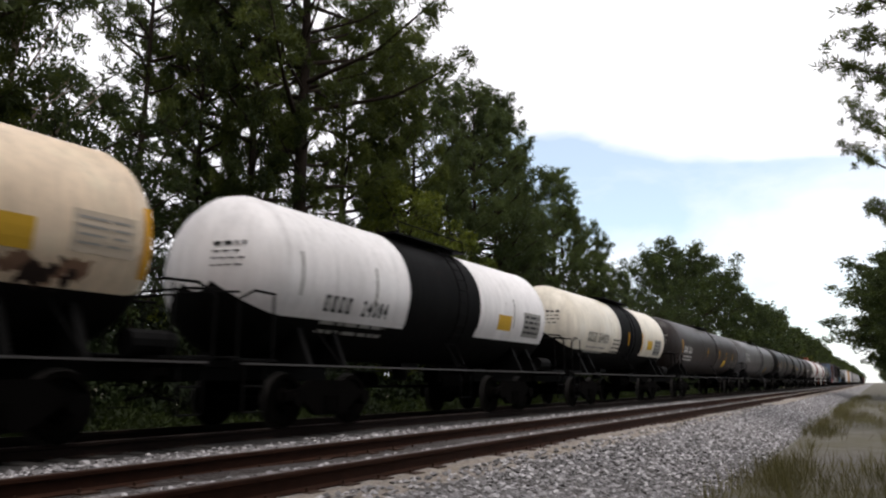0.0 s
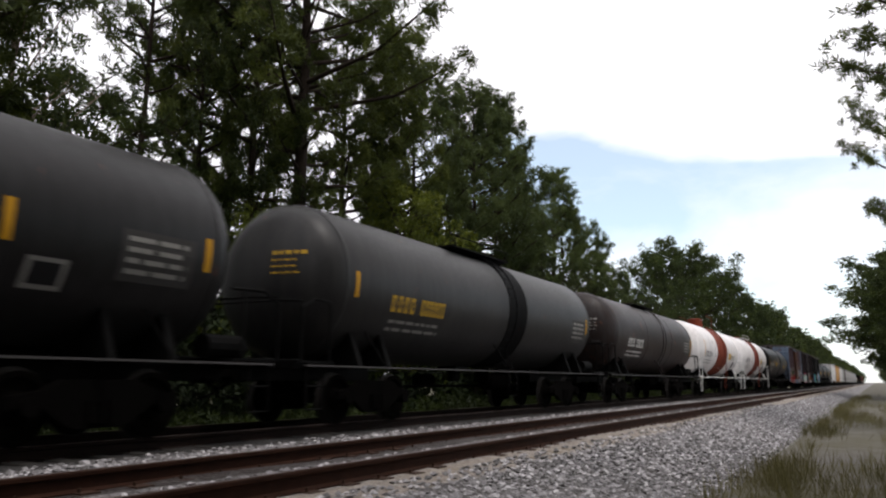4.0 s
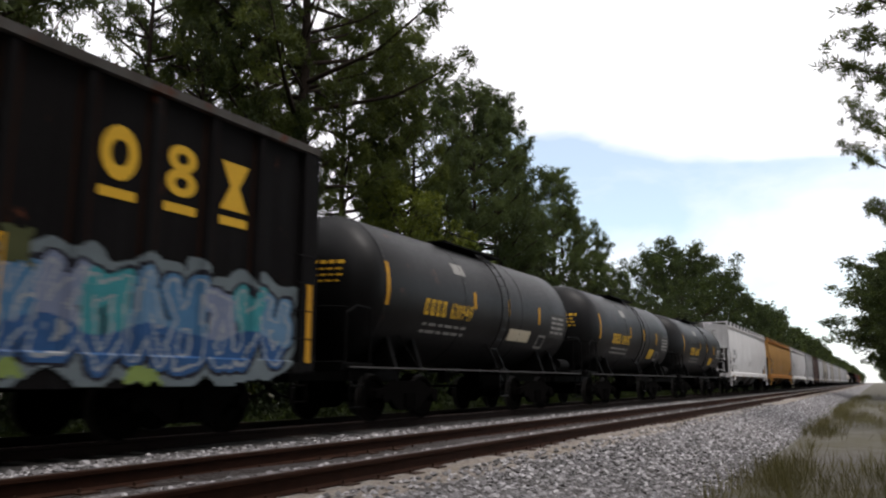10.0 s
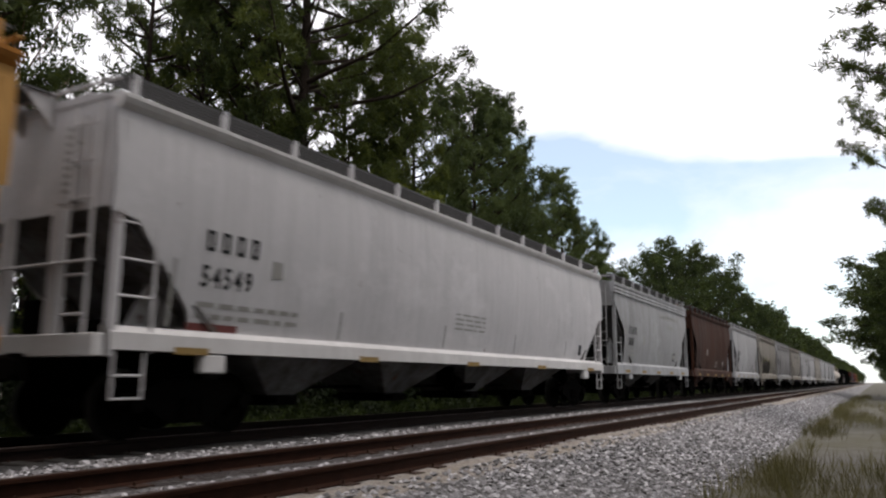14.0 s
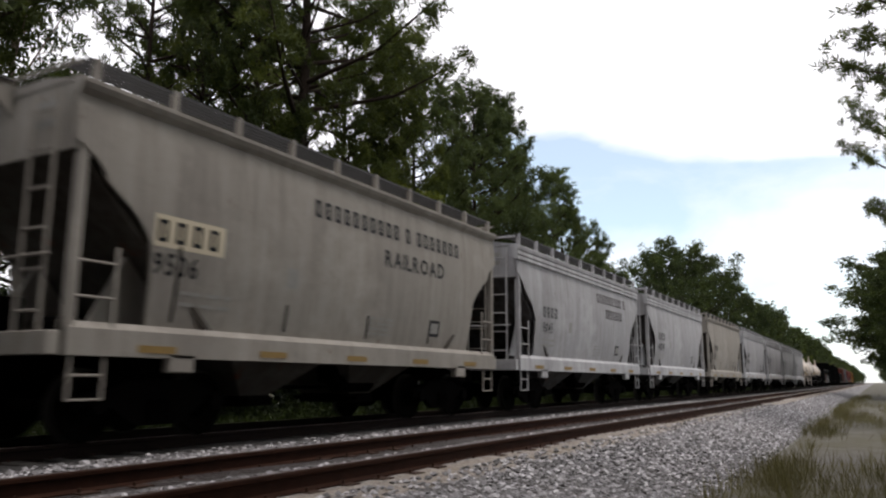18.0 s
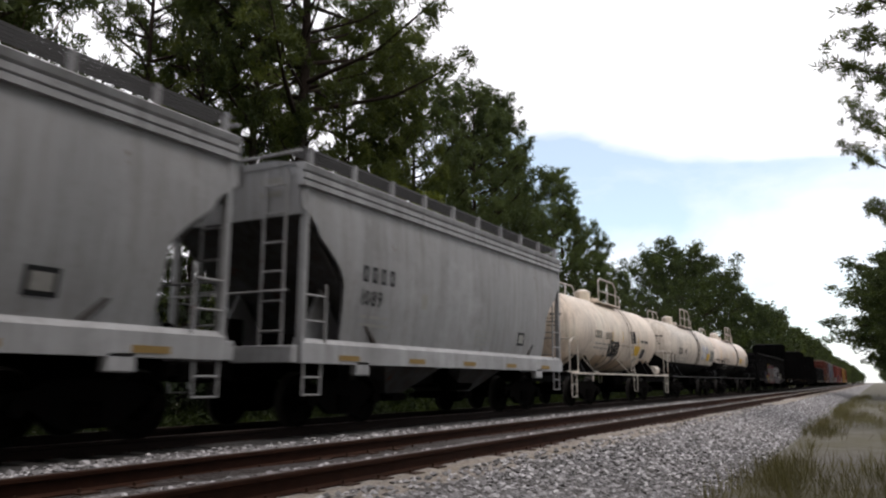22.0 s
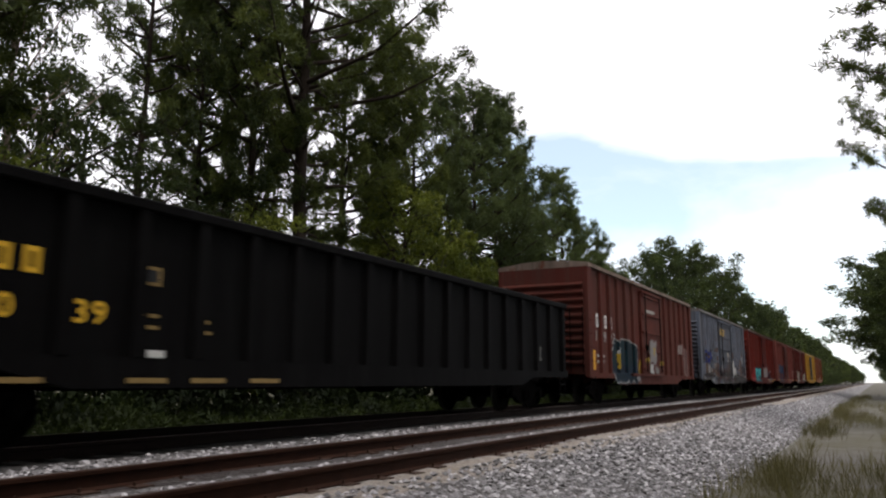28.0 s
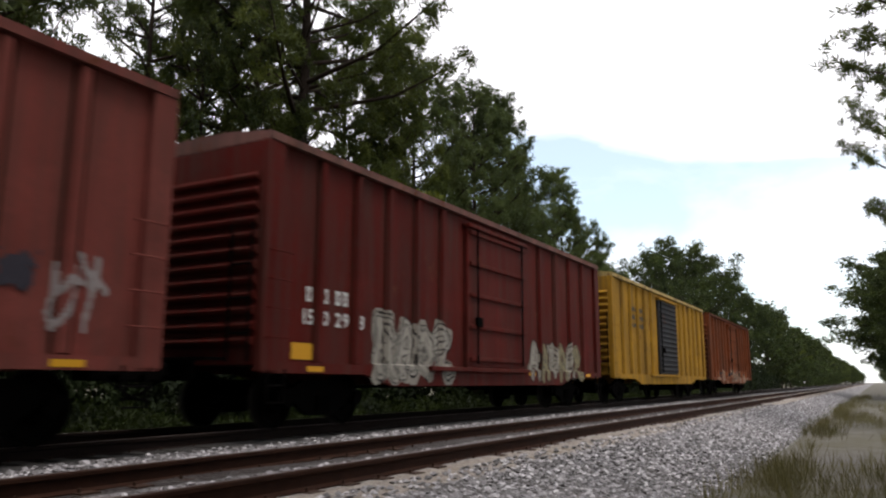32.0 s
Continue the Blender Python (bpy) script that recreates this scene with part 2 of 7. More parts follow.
MAT = {
    "ballast": ballast_mat(), "stone": stone_mat(), "ground": ground_mat(),
    "rail": rail_mat("rusty_rail", (0.01, 0.0042, 0.003), (0.042, 0.0165, 0.0085)),
    # rails of the train's track, darkened for the shade under the cars
    "shadedrail": rail_mat("shaded_oily_rail", (0.005, 0.003, 0.0025), (0.015, 0.008, 0.006)),
    "railhead": plain("worn_rail_head", (0.11, 0.085, 0.075), 0.5, 0.4, 20, 0.4),
    "tie": tie_mat(), "shadedtie": tie_mat(True), "boards": plain("weathered_boards", (0.12, 0.1, 0.08), 0.9, 0, 6, 0.9, 0.6),
    "plate": plain("rusty_plate", (0.04, 0.02, 0.012), 0.8, 0.2),
    "bark": plain("pine_bark", (0.035, 0.025, 0.018), 0.95, 0, 7, 0.9, 0.8),
    "barkpale": plain("pale_bark", (0.26, 0.2, 0.15), 0.95, 0, 7, 0.8, 0.8),
    "pine": foliage("pine_needles", (0.019, 0.031, 0.013), (0.1, 0.12, 0.022), 0.22),
    "freshpine": foliage("fresh_pine_needles", (0.03, 0.045, 0.02), (0.11, 0.14, 0.045), 0.25),
    "leaf": foliage("broad_leaves", (0.018, 0.03, 0.012), (0.062, 0.082, 0.018), 0.2),
    "sunleaf": foliage("yellow_green_leaves", (0.04, 0.06, 0.012), (0.14, 0.16, 0.02), 0.28),
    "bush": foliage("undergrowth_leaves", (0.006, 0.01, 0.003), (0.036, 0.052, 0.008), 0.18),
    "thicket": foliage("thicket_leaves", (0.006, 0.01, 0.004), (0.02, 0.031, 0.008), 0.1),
    "grass": foliage("dry_grass", (0.055, 0.05, 0.022), (0.17, 0.15, 0.07), 0.3),
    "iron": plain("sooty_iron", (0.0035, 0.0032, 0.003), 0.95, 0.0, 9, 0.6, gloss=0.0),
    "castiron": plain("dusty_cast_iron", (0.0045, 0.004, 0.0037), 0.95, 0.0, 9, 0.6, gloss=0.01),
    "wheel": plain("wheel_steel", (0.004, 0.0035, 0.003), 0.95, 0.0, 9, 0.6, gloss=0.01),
    "tread": plain("worn_tread", (0.03, 0.027, 0.025), 0.7, 0.2, 9, 0.3),
    "dullyellow": plain("grimy_reflector", (0.26, 0.17, 0.06), 0.6, 0, 20, 0.6),
    "yellow": plain("reflective_yellow", (0.6, 0.3, 0.012), 0.55, 0, 20, 0.3),
    "placard": plain("faded_yellow_panel", (0.58, 0.35, 0.03), 0.6, 0, 10, 0.6),
    "whitepaint": plain("stencil_white", (0.66, 0.65, 0.62), 0.6, 0, 12, 0.5),
    "greystencil": plain("faded_grey_stencil", (0.3, 0.29, 0.27), 0.6, 0, 12, 0.6),
    "blackpaint": plain("stencil_black", (0.015, 0.015, 0.016), 0.55, 0, 12, 0.4),
    "golden": plain("stencil_yellow", (0.72, 0.42, 0.03), 0.55, 0, 12, 0.4),
    "cream": plain("stencil_cream", (0.62, 0.54, 0.4), 0.6, 0, 12, 0.4),
    "galv": plain("galvanised_grating", (0.085, 0.083, 0.082), 0.6, 0.2, 12, 0.4),
    # rust-toned strip that carries the shade beside the boxcar posts
    "seamshade": plain("post_root_shade", (0.03, 0.014, 0.009), 0.85, 0, 6, 0.8, gloss=0.02),
    "railbar": plain("worn_grey_bar", (0.075, 0.07, 0.07), 0.6, 0.0, 12, 0.5),
    "dimstencil": plain("dim_grey_field", (0.06, 0.057, 0.055), 0.7, 0, 10, 0.6),
    "maroon": plain("faded_maroon_stencil", (0.035, 0.022, 0.022), 0.6, 0, 12, 0.5),
    "dustfield": plain("dusty_stencil_field", (0.5, 0.42, 0.33), 0.6, 0, 10, 0.5),
    "oxide": plain("faded_oxide_red", (0.16, 0.05, 0.045), 0.6, 0, 10, 0.6),
    "redlens": plain("red_marker", (0.45, 0.03, 0.02), 0.4),
}


# ---- mesh building ----
class Geo:
    """Collects vertices and faces of one part."""

    def __init__(self):
        self.v, self.f, self.m = [], [], []

    def add(self, verts, faces, mi=0):
        n = len(self.v)
        self.v += [tuple(p) for p in verts]
        self.f += [tuple(i + n for i in f) for f in faces]
        self.m += [mi] * len(faces)
        return self

    def box(self, x0, x1, y0, y1, z0, z1, c=0.0, mi=0):
        if c <= 0:
            v = [(x, y, z) for x in (x0, x1) for y in (y0, y1) for z in (z0, z1)]
            return self.add(v, [(0, 1, 3, 2), (4, 6, 7, 5), (0, 4, 5, 1), (2, 3, 7, 6), (0, 2, 6, 4), (1, 5, 7, 3)], mi)
        bm = bmesh.new()
        bmesh.ops.create_cube(bm, size=1.0, matrix=Matrix.Translation(((x0 + x1) / 2, (y0 + y1) / 2, (z0 + z1) / 2)) @ Matrix.Diagonal((x1 - x0, y1 - y0, z1 - z0, 1)))
        bmesh.ops.bevel(bm, geom=bm.edges[:], offset=c, segments=1, affect="EDGES")
        bm.verts.index_update()
        self.add([v.co for v in bm.verts], [[v.index for v in f.verts] for f in bm.faces], mi)
        bm.free()
        return self

    def prism(self, pts, axis, a, b, mi=0):
        """A polygon given in the two other axes, drawn out along one axis."""
        put = {"x": lambda p, t: (t, p[0], p[1]), "y": lambda p, t: (p[0], t, p[1]), "z": lambda p, t: (p[0], p[1], t)}[axis]
        n = len(pts)
        v = [put(p, a) for p in pts] + [put(p, b) for p in pts]
        f = [(i, (i + 1) % n, n + (i + 1) % n, n + i) for i in range(n)] + [tuple(range(n))[::-1], tuple(range(n, 2 * n))]
        return self.add(v, f, mi)

    def rod(self, p, q, r0, r1=None, n=6, mi=0, caps=True):
        p, q = Vector(p), Vector(q)
        r1 = r0 if r1 is None else r1
        w = (q - p).normalized()
        u = w.orthogonal().normalized()
        k = w.cross(u)
        ring = lambda o, r: [o + r * (math.cos(2 * math.pi * i / n) * u + math.sin(2 * math.pi * i / n) * k) for i in range(n)]
        f = [(i, (i + 1) % n, n + (i + 1) % n, n + i) for i in range(n)]
        if caps:
            f += [tuple(range(n))[::-1], tuple(range(n, 2 * n))]
        return self.add(ring(p, r0) + ring(q, r1), f, mi)

    def pipe(self, pts, r, n=6, mi=0):
        """One bent tube through the points."""
        pts = [Vector(q) for q in pts]
        dirs = [(b - a).normalized() for a, b in zip(pts, pts[1:])]
        u = dirs[0].orthogonal().normalized()
        v = []
        for i, q in enumerate(pts):
            w = dirs[0] if i == 0 else dirs[-1] if i == len(pts) - 1 else dirs[i - 1] + dirs[i]
            w = w.normalized() if w.length > 1e-6 else dirs[i]
            u = u - w * u.dot(w)
            u = u.normalized() if u.length > 1e-4 else w.orthogonal().normalized()
            k = w.cross(u)
            v += [q + r * (math.cos(2 * math.pi * j / n) * u + math.sin(2 * math.pi * j / n) * k) for j in range(n)]
        f = [(i * n + j, i * n + (j + 1) % n, (i + 1) * n + (j + 1) % n, (i + 1) * n + j) for i in range(len(pts) - 1) for j in range(n)]
        f += [tuple(range(n))[::-1], tuple(range((len(pts) - 1) * n, len(pts) * n))]
        return self.add(v, f, mi)

    def mesh(self, name, mats, smooth=False):
        me = bpy.data.meshes.new(name)
        me.from_pydata(self.v, [], self.f)
        for mt in mats if isinstance(mats, (list, tuple)) else [mats]:
            me.materials.append(mt)
        me.polygons.foreach_set("material_index", self.m)
        if smooth:
            me.polygons.foreach_set("use_smooth", [True] * len(self.f))
        me.update()
        return me


def part(name, geo, mats, parent, label="", smooth=False, at=None):
    """One mesh object under a thing or part. geo: a Geo, or a mesh that several parts share."""
    me = geo if isinstance(geo, bpy.types.Mesh) else geo.mesh(name, mats, smooth)
    ob = new(name, me)
    ob.parent = parent
    if at is not None:
        ob.matrix_basis = at
    return tagged(ob, label) if label else ob


def thing(name, label, category, group="", kind="", geo=None, mats=None, at=None, smooth=False):
    ob = new(name, geo.mesh(name, mats, smooth) if geo else None)
    if at is not None:
        ob.matrix_basis = at
    return tagged(ob, label, category, group, kind)


def soft_shade(ob, angle=35):
    for p in ob.data.polygons:
        p.use_smooth = True
    ob.data.set_sharp_from_angle(angle=radians(angle))


# ---- ground, track bed ----
g = Geo()
xs = [-4000, -600, -120, -60, -30, -20, -14, -12.6, -11.8, -1.6, -1.0, -0.2, 0.8, 2, 4, 8, 20, 60, 200, 600, 4000]
zs = [-0.9, -0.9, -0.9, -0.9, -0.85, -0.8, -0.75, -0.72, -0.68, -0.66, -0.62, -0.6, -0.61, -0.6, -0.58, -0.55, -0.6, -0.7, -0.9, -0.9, -0.9]
ys = [-4000, -500, -100, -30, 0, 4, 8, 12, 16, 20, 26, 34, 44, 60, 90, 140, 220, 400, 800, 1600, 4000]
rng = random.Random(3)
v = [(x, y, z + (rng.uniform(-0.03, 0.03) if -30 < x < 20 and -30 < y < 90 else 0)) for y in ys for x in (xs) for z in [zs[xs.index(x)]]]
n = len(xs)
g.add(v, [(j * n + i, j * n + i + 1, (j + 1) * n + i + 1, (j + 1) * n + i) for j in range(len(ys) - 1) for i in range(n - 1)])
ground = thing("ground", "sandy ground with weedy patches beside the railway", "ground", kind="structure", geo=g, mats=MAT["ground"], smooth=True)

BED = [(-12.3, -0.8), (-11.6, -0.6), (-10.7, -0.2), (-10.4, -0.16), (-7.95, -0.16), (-7.7, -0.14), (-7.1, -0.115), (-6.5, -0.12), (-6.15, -0.16), (-5.85, -0.165), (-5.62, -0.165), (-5.3, -0.16), (-4.45, -0.15), (-4.22, -0.165), (-3.75, -0.165), (-3.45, -0.2), (-2.0, -0.6), (-1.7, -0.72)]


def bed_height(x):
    for (xa, za), (xb, zb) in zip(BED, BED[1:]):
        if xa <= x <= xb:
            return za + (zb - za) * (x - xa) / (xb - xa)
    return -0.62


g = Geo()
steps = [-80, -20, 0] + [2 * i for i in range(1, 30)] + [70, 90, 130, 200, 400, 900, 1800]
n = len(BED)
rng = random.Random(5)
g.add([(x, y, z + rng.uniform(-0.02, 0.02)) for y in steps for x, z in BED], [(j * n + i, j * n + i + 1, (j + 1) * n + i + 1, (j + 1) * n + i) for j in range(len(steps) - 1) for i in range(n - 1)])
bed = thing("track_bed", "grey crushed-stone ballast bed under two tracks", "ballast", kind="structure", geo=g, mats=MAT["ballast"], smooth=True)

# rails: foot, web, head
PROFILE = [(-0.07, -0.172), (0.07, -0.172), (0.07, -0.16), (0.014, -0.14), (0.011, -0.05), (0.036, -0.038), (0.036, -0.008), (0.028, 0.0), (-0.028, 0.0), (-0.036, -0.008), (-0.036, -0.038), (-0.011, -0.05), (-0.014, -0.14), (-0.07, -0.16)]


def rail(x):
    ob = thing("rail", "rusty brown steel rail with a worn bright head", "rail", group="rails of the two tracks", kind="structure")
    g = Geo()
    g.prism([(x + a, b) for a, b in PROFILE], "y", -80, 1800)
    part("rail_body", g, MAT["rail" if x > -7 else "shadedrail"], ob)
    part("running_surface", Geo().box(x - 0.02, x + 0.02, -80, 1800, 0.001, 0.004), MAT["railhead"], ob)


for cx in (TRACK_X, TRAIN_X):
    for side in (-0.7525, 0.7525):
        rail(cx + side)
# ---- railcars: shared running gear ----
def truck_meshes():
    made = {}
    g = Geo()
    g.box(-0.95, 0.95, -0.2, 0.2, 0.42, 0.66, 0.03).rod((0, 0, 0.6), (0, 0, 0.78), 0.2, n=10)
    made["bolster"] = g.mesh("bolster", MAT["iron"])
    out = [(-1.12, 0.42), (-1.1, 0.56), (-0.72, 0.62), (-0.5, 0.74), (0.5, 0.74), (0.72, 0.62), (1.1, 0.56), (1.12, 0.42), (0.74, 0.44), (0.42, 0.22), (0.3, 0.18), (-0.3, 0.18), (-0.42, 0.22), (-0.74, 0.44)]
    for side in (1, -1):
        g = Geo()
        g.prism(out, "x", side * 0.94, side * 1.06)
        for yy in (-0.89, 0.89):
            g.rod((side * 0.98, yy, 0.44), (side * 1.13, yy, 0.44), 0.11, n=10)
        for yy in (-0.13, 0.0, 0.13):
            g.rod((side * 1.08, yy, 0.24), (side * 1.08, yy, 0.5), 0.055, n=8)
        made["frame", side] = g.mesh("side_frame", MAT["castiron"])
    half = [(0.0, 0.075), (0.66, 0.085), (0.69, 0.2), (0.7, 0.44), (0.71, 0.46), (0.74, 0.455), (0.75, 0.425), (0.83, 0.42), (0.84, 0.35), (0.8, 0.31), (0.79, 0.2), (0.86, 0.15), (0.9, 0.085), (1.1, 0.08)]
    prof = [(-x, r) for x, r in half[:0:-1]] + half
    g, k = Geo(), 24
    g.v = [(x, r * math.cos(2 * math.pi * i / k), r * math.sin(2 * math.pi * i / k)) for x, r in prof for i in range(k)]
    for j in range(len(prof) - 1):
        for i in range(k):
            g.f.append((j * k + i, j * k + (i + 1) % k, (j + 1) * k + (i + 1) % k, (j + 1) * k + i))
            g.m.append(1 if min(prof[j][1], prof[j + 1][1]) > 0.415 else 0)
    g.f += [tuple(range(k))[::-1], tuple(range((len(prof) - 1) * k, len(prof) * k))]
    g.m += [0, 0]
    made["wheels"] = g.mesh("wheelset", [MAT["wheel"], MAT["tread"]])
    return made


TRUCK = truck_meshes()
WHEELSETS, CARS = [], []
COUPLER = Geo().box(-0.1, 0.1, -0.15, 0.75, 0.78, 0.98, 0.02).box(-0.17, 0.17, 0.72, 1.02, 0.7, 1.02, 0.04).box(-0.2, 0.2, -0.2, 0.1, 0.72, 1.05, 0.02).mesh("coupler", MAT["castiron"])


def running_gear(car, half, inset=1.85, reach=0.8):
    """Trucks, couplers, brake gear and air hoses; half: half the length of the body."""
    for s in (-1, 1):
        tr = part("truck", TRUCK["bolster"], None, car, "black cast three-piece truck", at=pose(0, s * (half - inset), 0))
        for side in (1, -1):
            part("side_frame", TRUCK["frame", side], None, tr)
        for yy in (-0.89, 0.89):
            WHEELSETS.append(part("wheelset", TRUCK["wheels"], None, tr, at=pose(0, yy, 0.42)))
        part("coupler", COUPLER, None, car, at=pose(0, s * (half + reach - 0.75), 0, 0, 0, 0 if s > 0 else 180))
        g = Geo().pipe([(s * 0.35, s * (half + 0.1), 0.75), (s * 0.33, s * (half + reach * 0.6), 0.5), (s * 0.2, s * (half + reach), 0.45)], 0.025)
        part("air_hose", g, MAT["iron"], car)
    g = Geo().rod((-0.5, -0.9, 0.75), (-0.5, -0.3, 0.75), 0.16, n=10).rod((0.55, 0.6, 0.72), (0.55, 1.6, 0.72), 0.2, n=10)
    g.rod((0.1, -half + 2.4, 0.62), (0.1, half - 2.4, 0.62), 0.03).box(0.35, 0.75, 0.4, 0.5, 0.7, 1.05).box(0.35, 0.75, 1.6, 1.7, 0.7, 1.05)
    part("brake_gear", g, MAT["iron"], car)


def ladder(car, mat, x, y0, y1, z0, z1, steps, r=0.018, along="y", name="ladder"):
    g = Geo()
    if along == "y":
        for y in (y0, y1):
            g.rod((x, y, z0), (x, y, z1), r * 1.3)
        for i in range(steps):
            z = z0 + (i + 0.5) * (z1 - z0) / steps
            g.rod((x, y0, z), (x, y1, z), r)
    else:
        for xx in (y0, y1):
            g.rod((xx, x, z0), (xx, x, z1), r * 1.3)
        for i in range(steps):
            z = z0 + (i + 0.5) * (z1 - z0) / steps
            g.rod((y0, x, z), (y1, x, z), r)
    return part(name, g, mat, car)


def stirrup(car, mat, x, y, z0=0.35, z1=0.95, w=0.36):
    g = Geo().pipe([(x, y - w / 2, z1), (x, y - w / 2, z0), (x, y + w / 2, z0), (x, y + w / 2, z1)], 0.02)
    g.rod((x, y - w / 2, (z0 + z1) / 2), (x, y + w / 2, (z0 + z1) / 2), 0.016)
    return part("sill_step", g, mat, car)


# lettering: digits from the built-in font, everything else as plain bars
GLYPHS = {}


def glyph(ch):
    if ch not in GLYPHS:
        cu = bpy.data.curves.new("digit", "FONT")
        cu.body, cu.resolution_u, cu.offset = ch, 2, 0.02
        ob = new("digit", cu)
        me = bpy.data.meshes.new_from_object(ob.evaluated_get(bpy.context.evaluated_depsgraph_get()))
        vs = [(p.co.x, p.co.y) for p in me.vertices]
        lo = min(p[0] for p in vs)
        wide = max(p[0] for p in vs) - lo
        high = max(p[1] for p in vs)
        GLYPHS[ch] = ([((a - lo) / high, b / high) for a, b in vs], [tuple(p.vertices) for p in me.polygons], wide / high)
        bpy.data.objects.remove(ob)
        bpy.data.meshes.remove(me)
        bpy.data.curves.remove(cu)
    return GLYPHS[ch]


BAR = ([(0, 0), (0.56, 0), (0.56, 1), (0, 1), (0.19, 0.19), (0.37, 0.19), (0.37, 0.81), (0.19, 0.81)], [(0, 1, 5, 4), (1, 2, 6, 5), (2, 3, 7, 6), (3, 0, 4, 7)], 0.56)


def stencil(car, surf, text, y, z, high, mat, gap=0.22, stretch=1.0, name="digit"):
    """Letters along +y from y with their foot at z. '#' is a plain bar in place of a letter."""
    at = y
    for ch in text:
        if ch == " ":
            at += high * 0.55 * stretch
            continue
        vs, fs, wide = BAR if ch == "#" else glyph(ch)
        for spot in RELIEF[car.name][1] if car.name in RELIEF else ():   # letters stand clear of the posts
            if at < spot + RELIEF[car.name][3] and at + wide * high * stretch > spot - RELIEF[car.name][3]:
                at = spot + RELIEF[car.name][3] + 0.01
        g = Geo().add([(surf(at + a * high * stretch, z + b * high) + 0.006, at + a * high * stretch, z + b * high) for a, b in vs], fs)
        part("letter_bar" if ch == "#" else name, g, mat, car)
        at += (wide + gap) * high * stretch


def panel(car, surf, y0, y1, z0, z1, mat, name="placard", rows=3, lift=0.007):
    """A flat or curved painted field or plate on the side of a car."""
    g = Geo()
    zz = [z0 + (z1 - z0) * i / rows for i in range(rows + 1)]
    v = [(surf(y, z) + lift, y, z) for z in zz for y in (y0, y1)]
    g.add(v, [(2 * i, 2 * i + 1, 2 * i + 3, 2 * i + 2) for i in range(rows)])
    return part(name, g, mat, car)


def fine_print(car, surf, y, z, wide, lines, mat, pitch=0.13, high=0.055, seed=1, name="small_print"):
    """Rows of unreadable small writing as bars."""
    r = random.Random(seed)
    g = Geo()
    for i in range(lines):
        at, zz = y, z - i * pitch
        while at < y + wide:
            w = r.uniform(0.12, 0.4)
            g.add([(surf(at, q) + 0.006, a, q) for q in (zz, zz + high) for a in (at, min(at + w, y + wide))], [(0, 1, 3, 2)])
            at += w + r.uniform(0.05, 0.1)
    return part(name, g, mat, car)


def start_car(name, label, category, front, rear):
    car = thing(name, label, category, group="freight cars of the passing train")
    CARS.append((car, (front + rear) / 2))
    return car, (rear - front) / 2


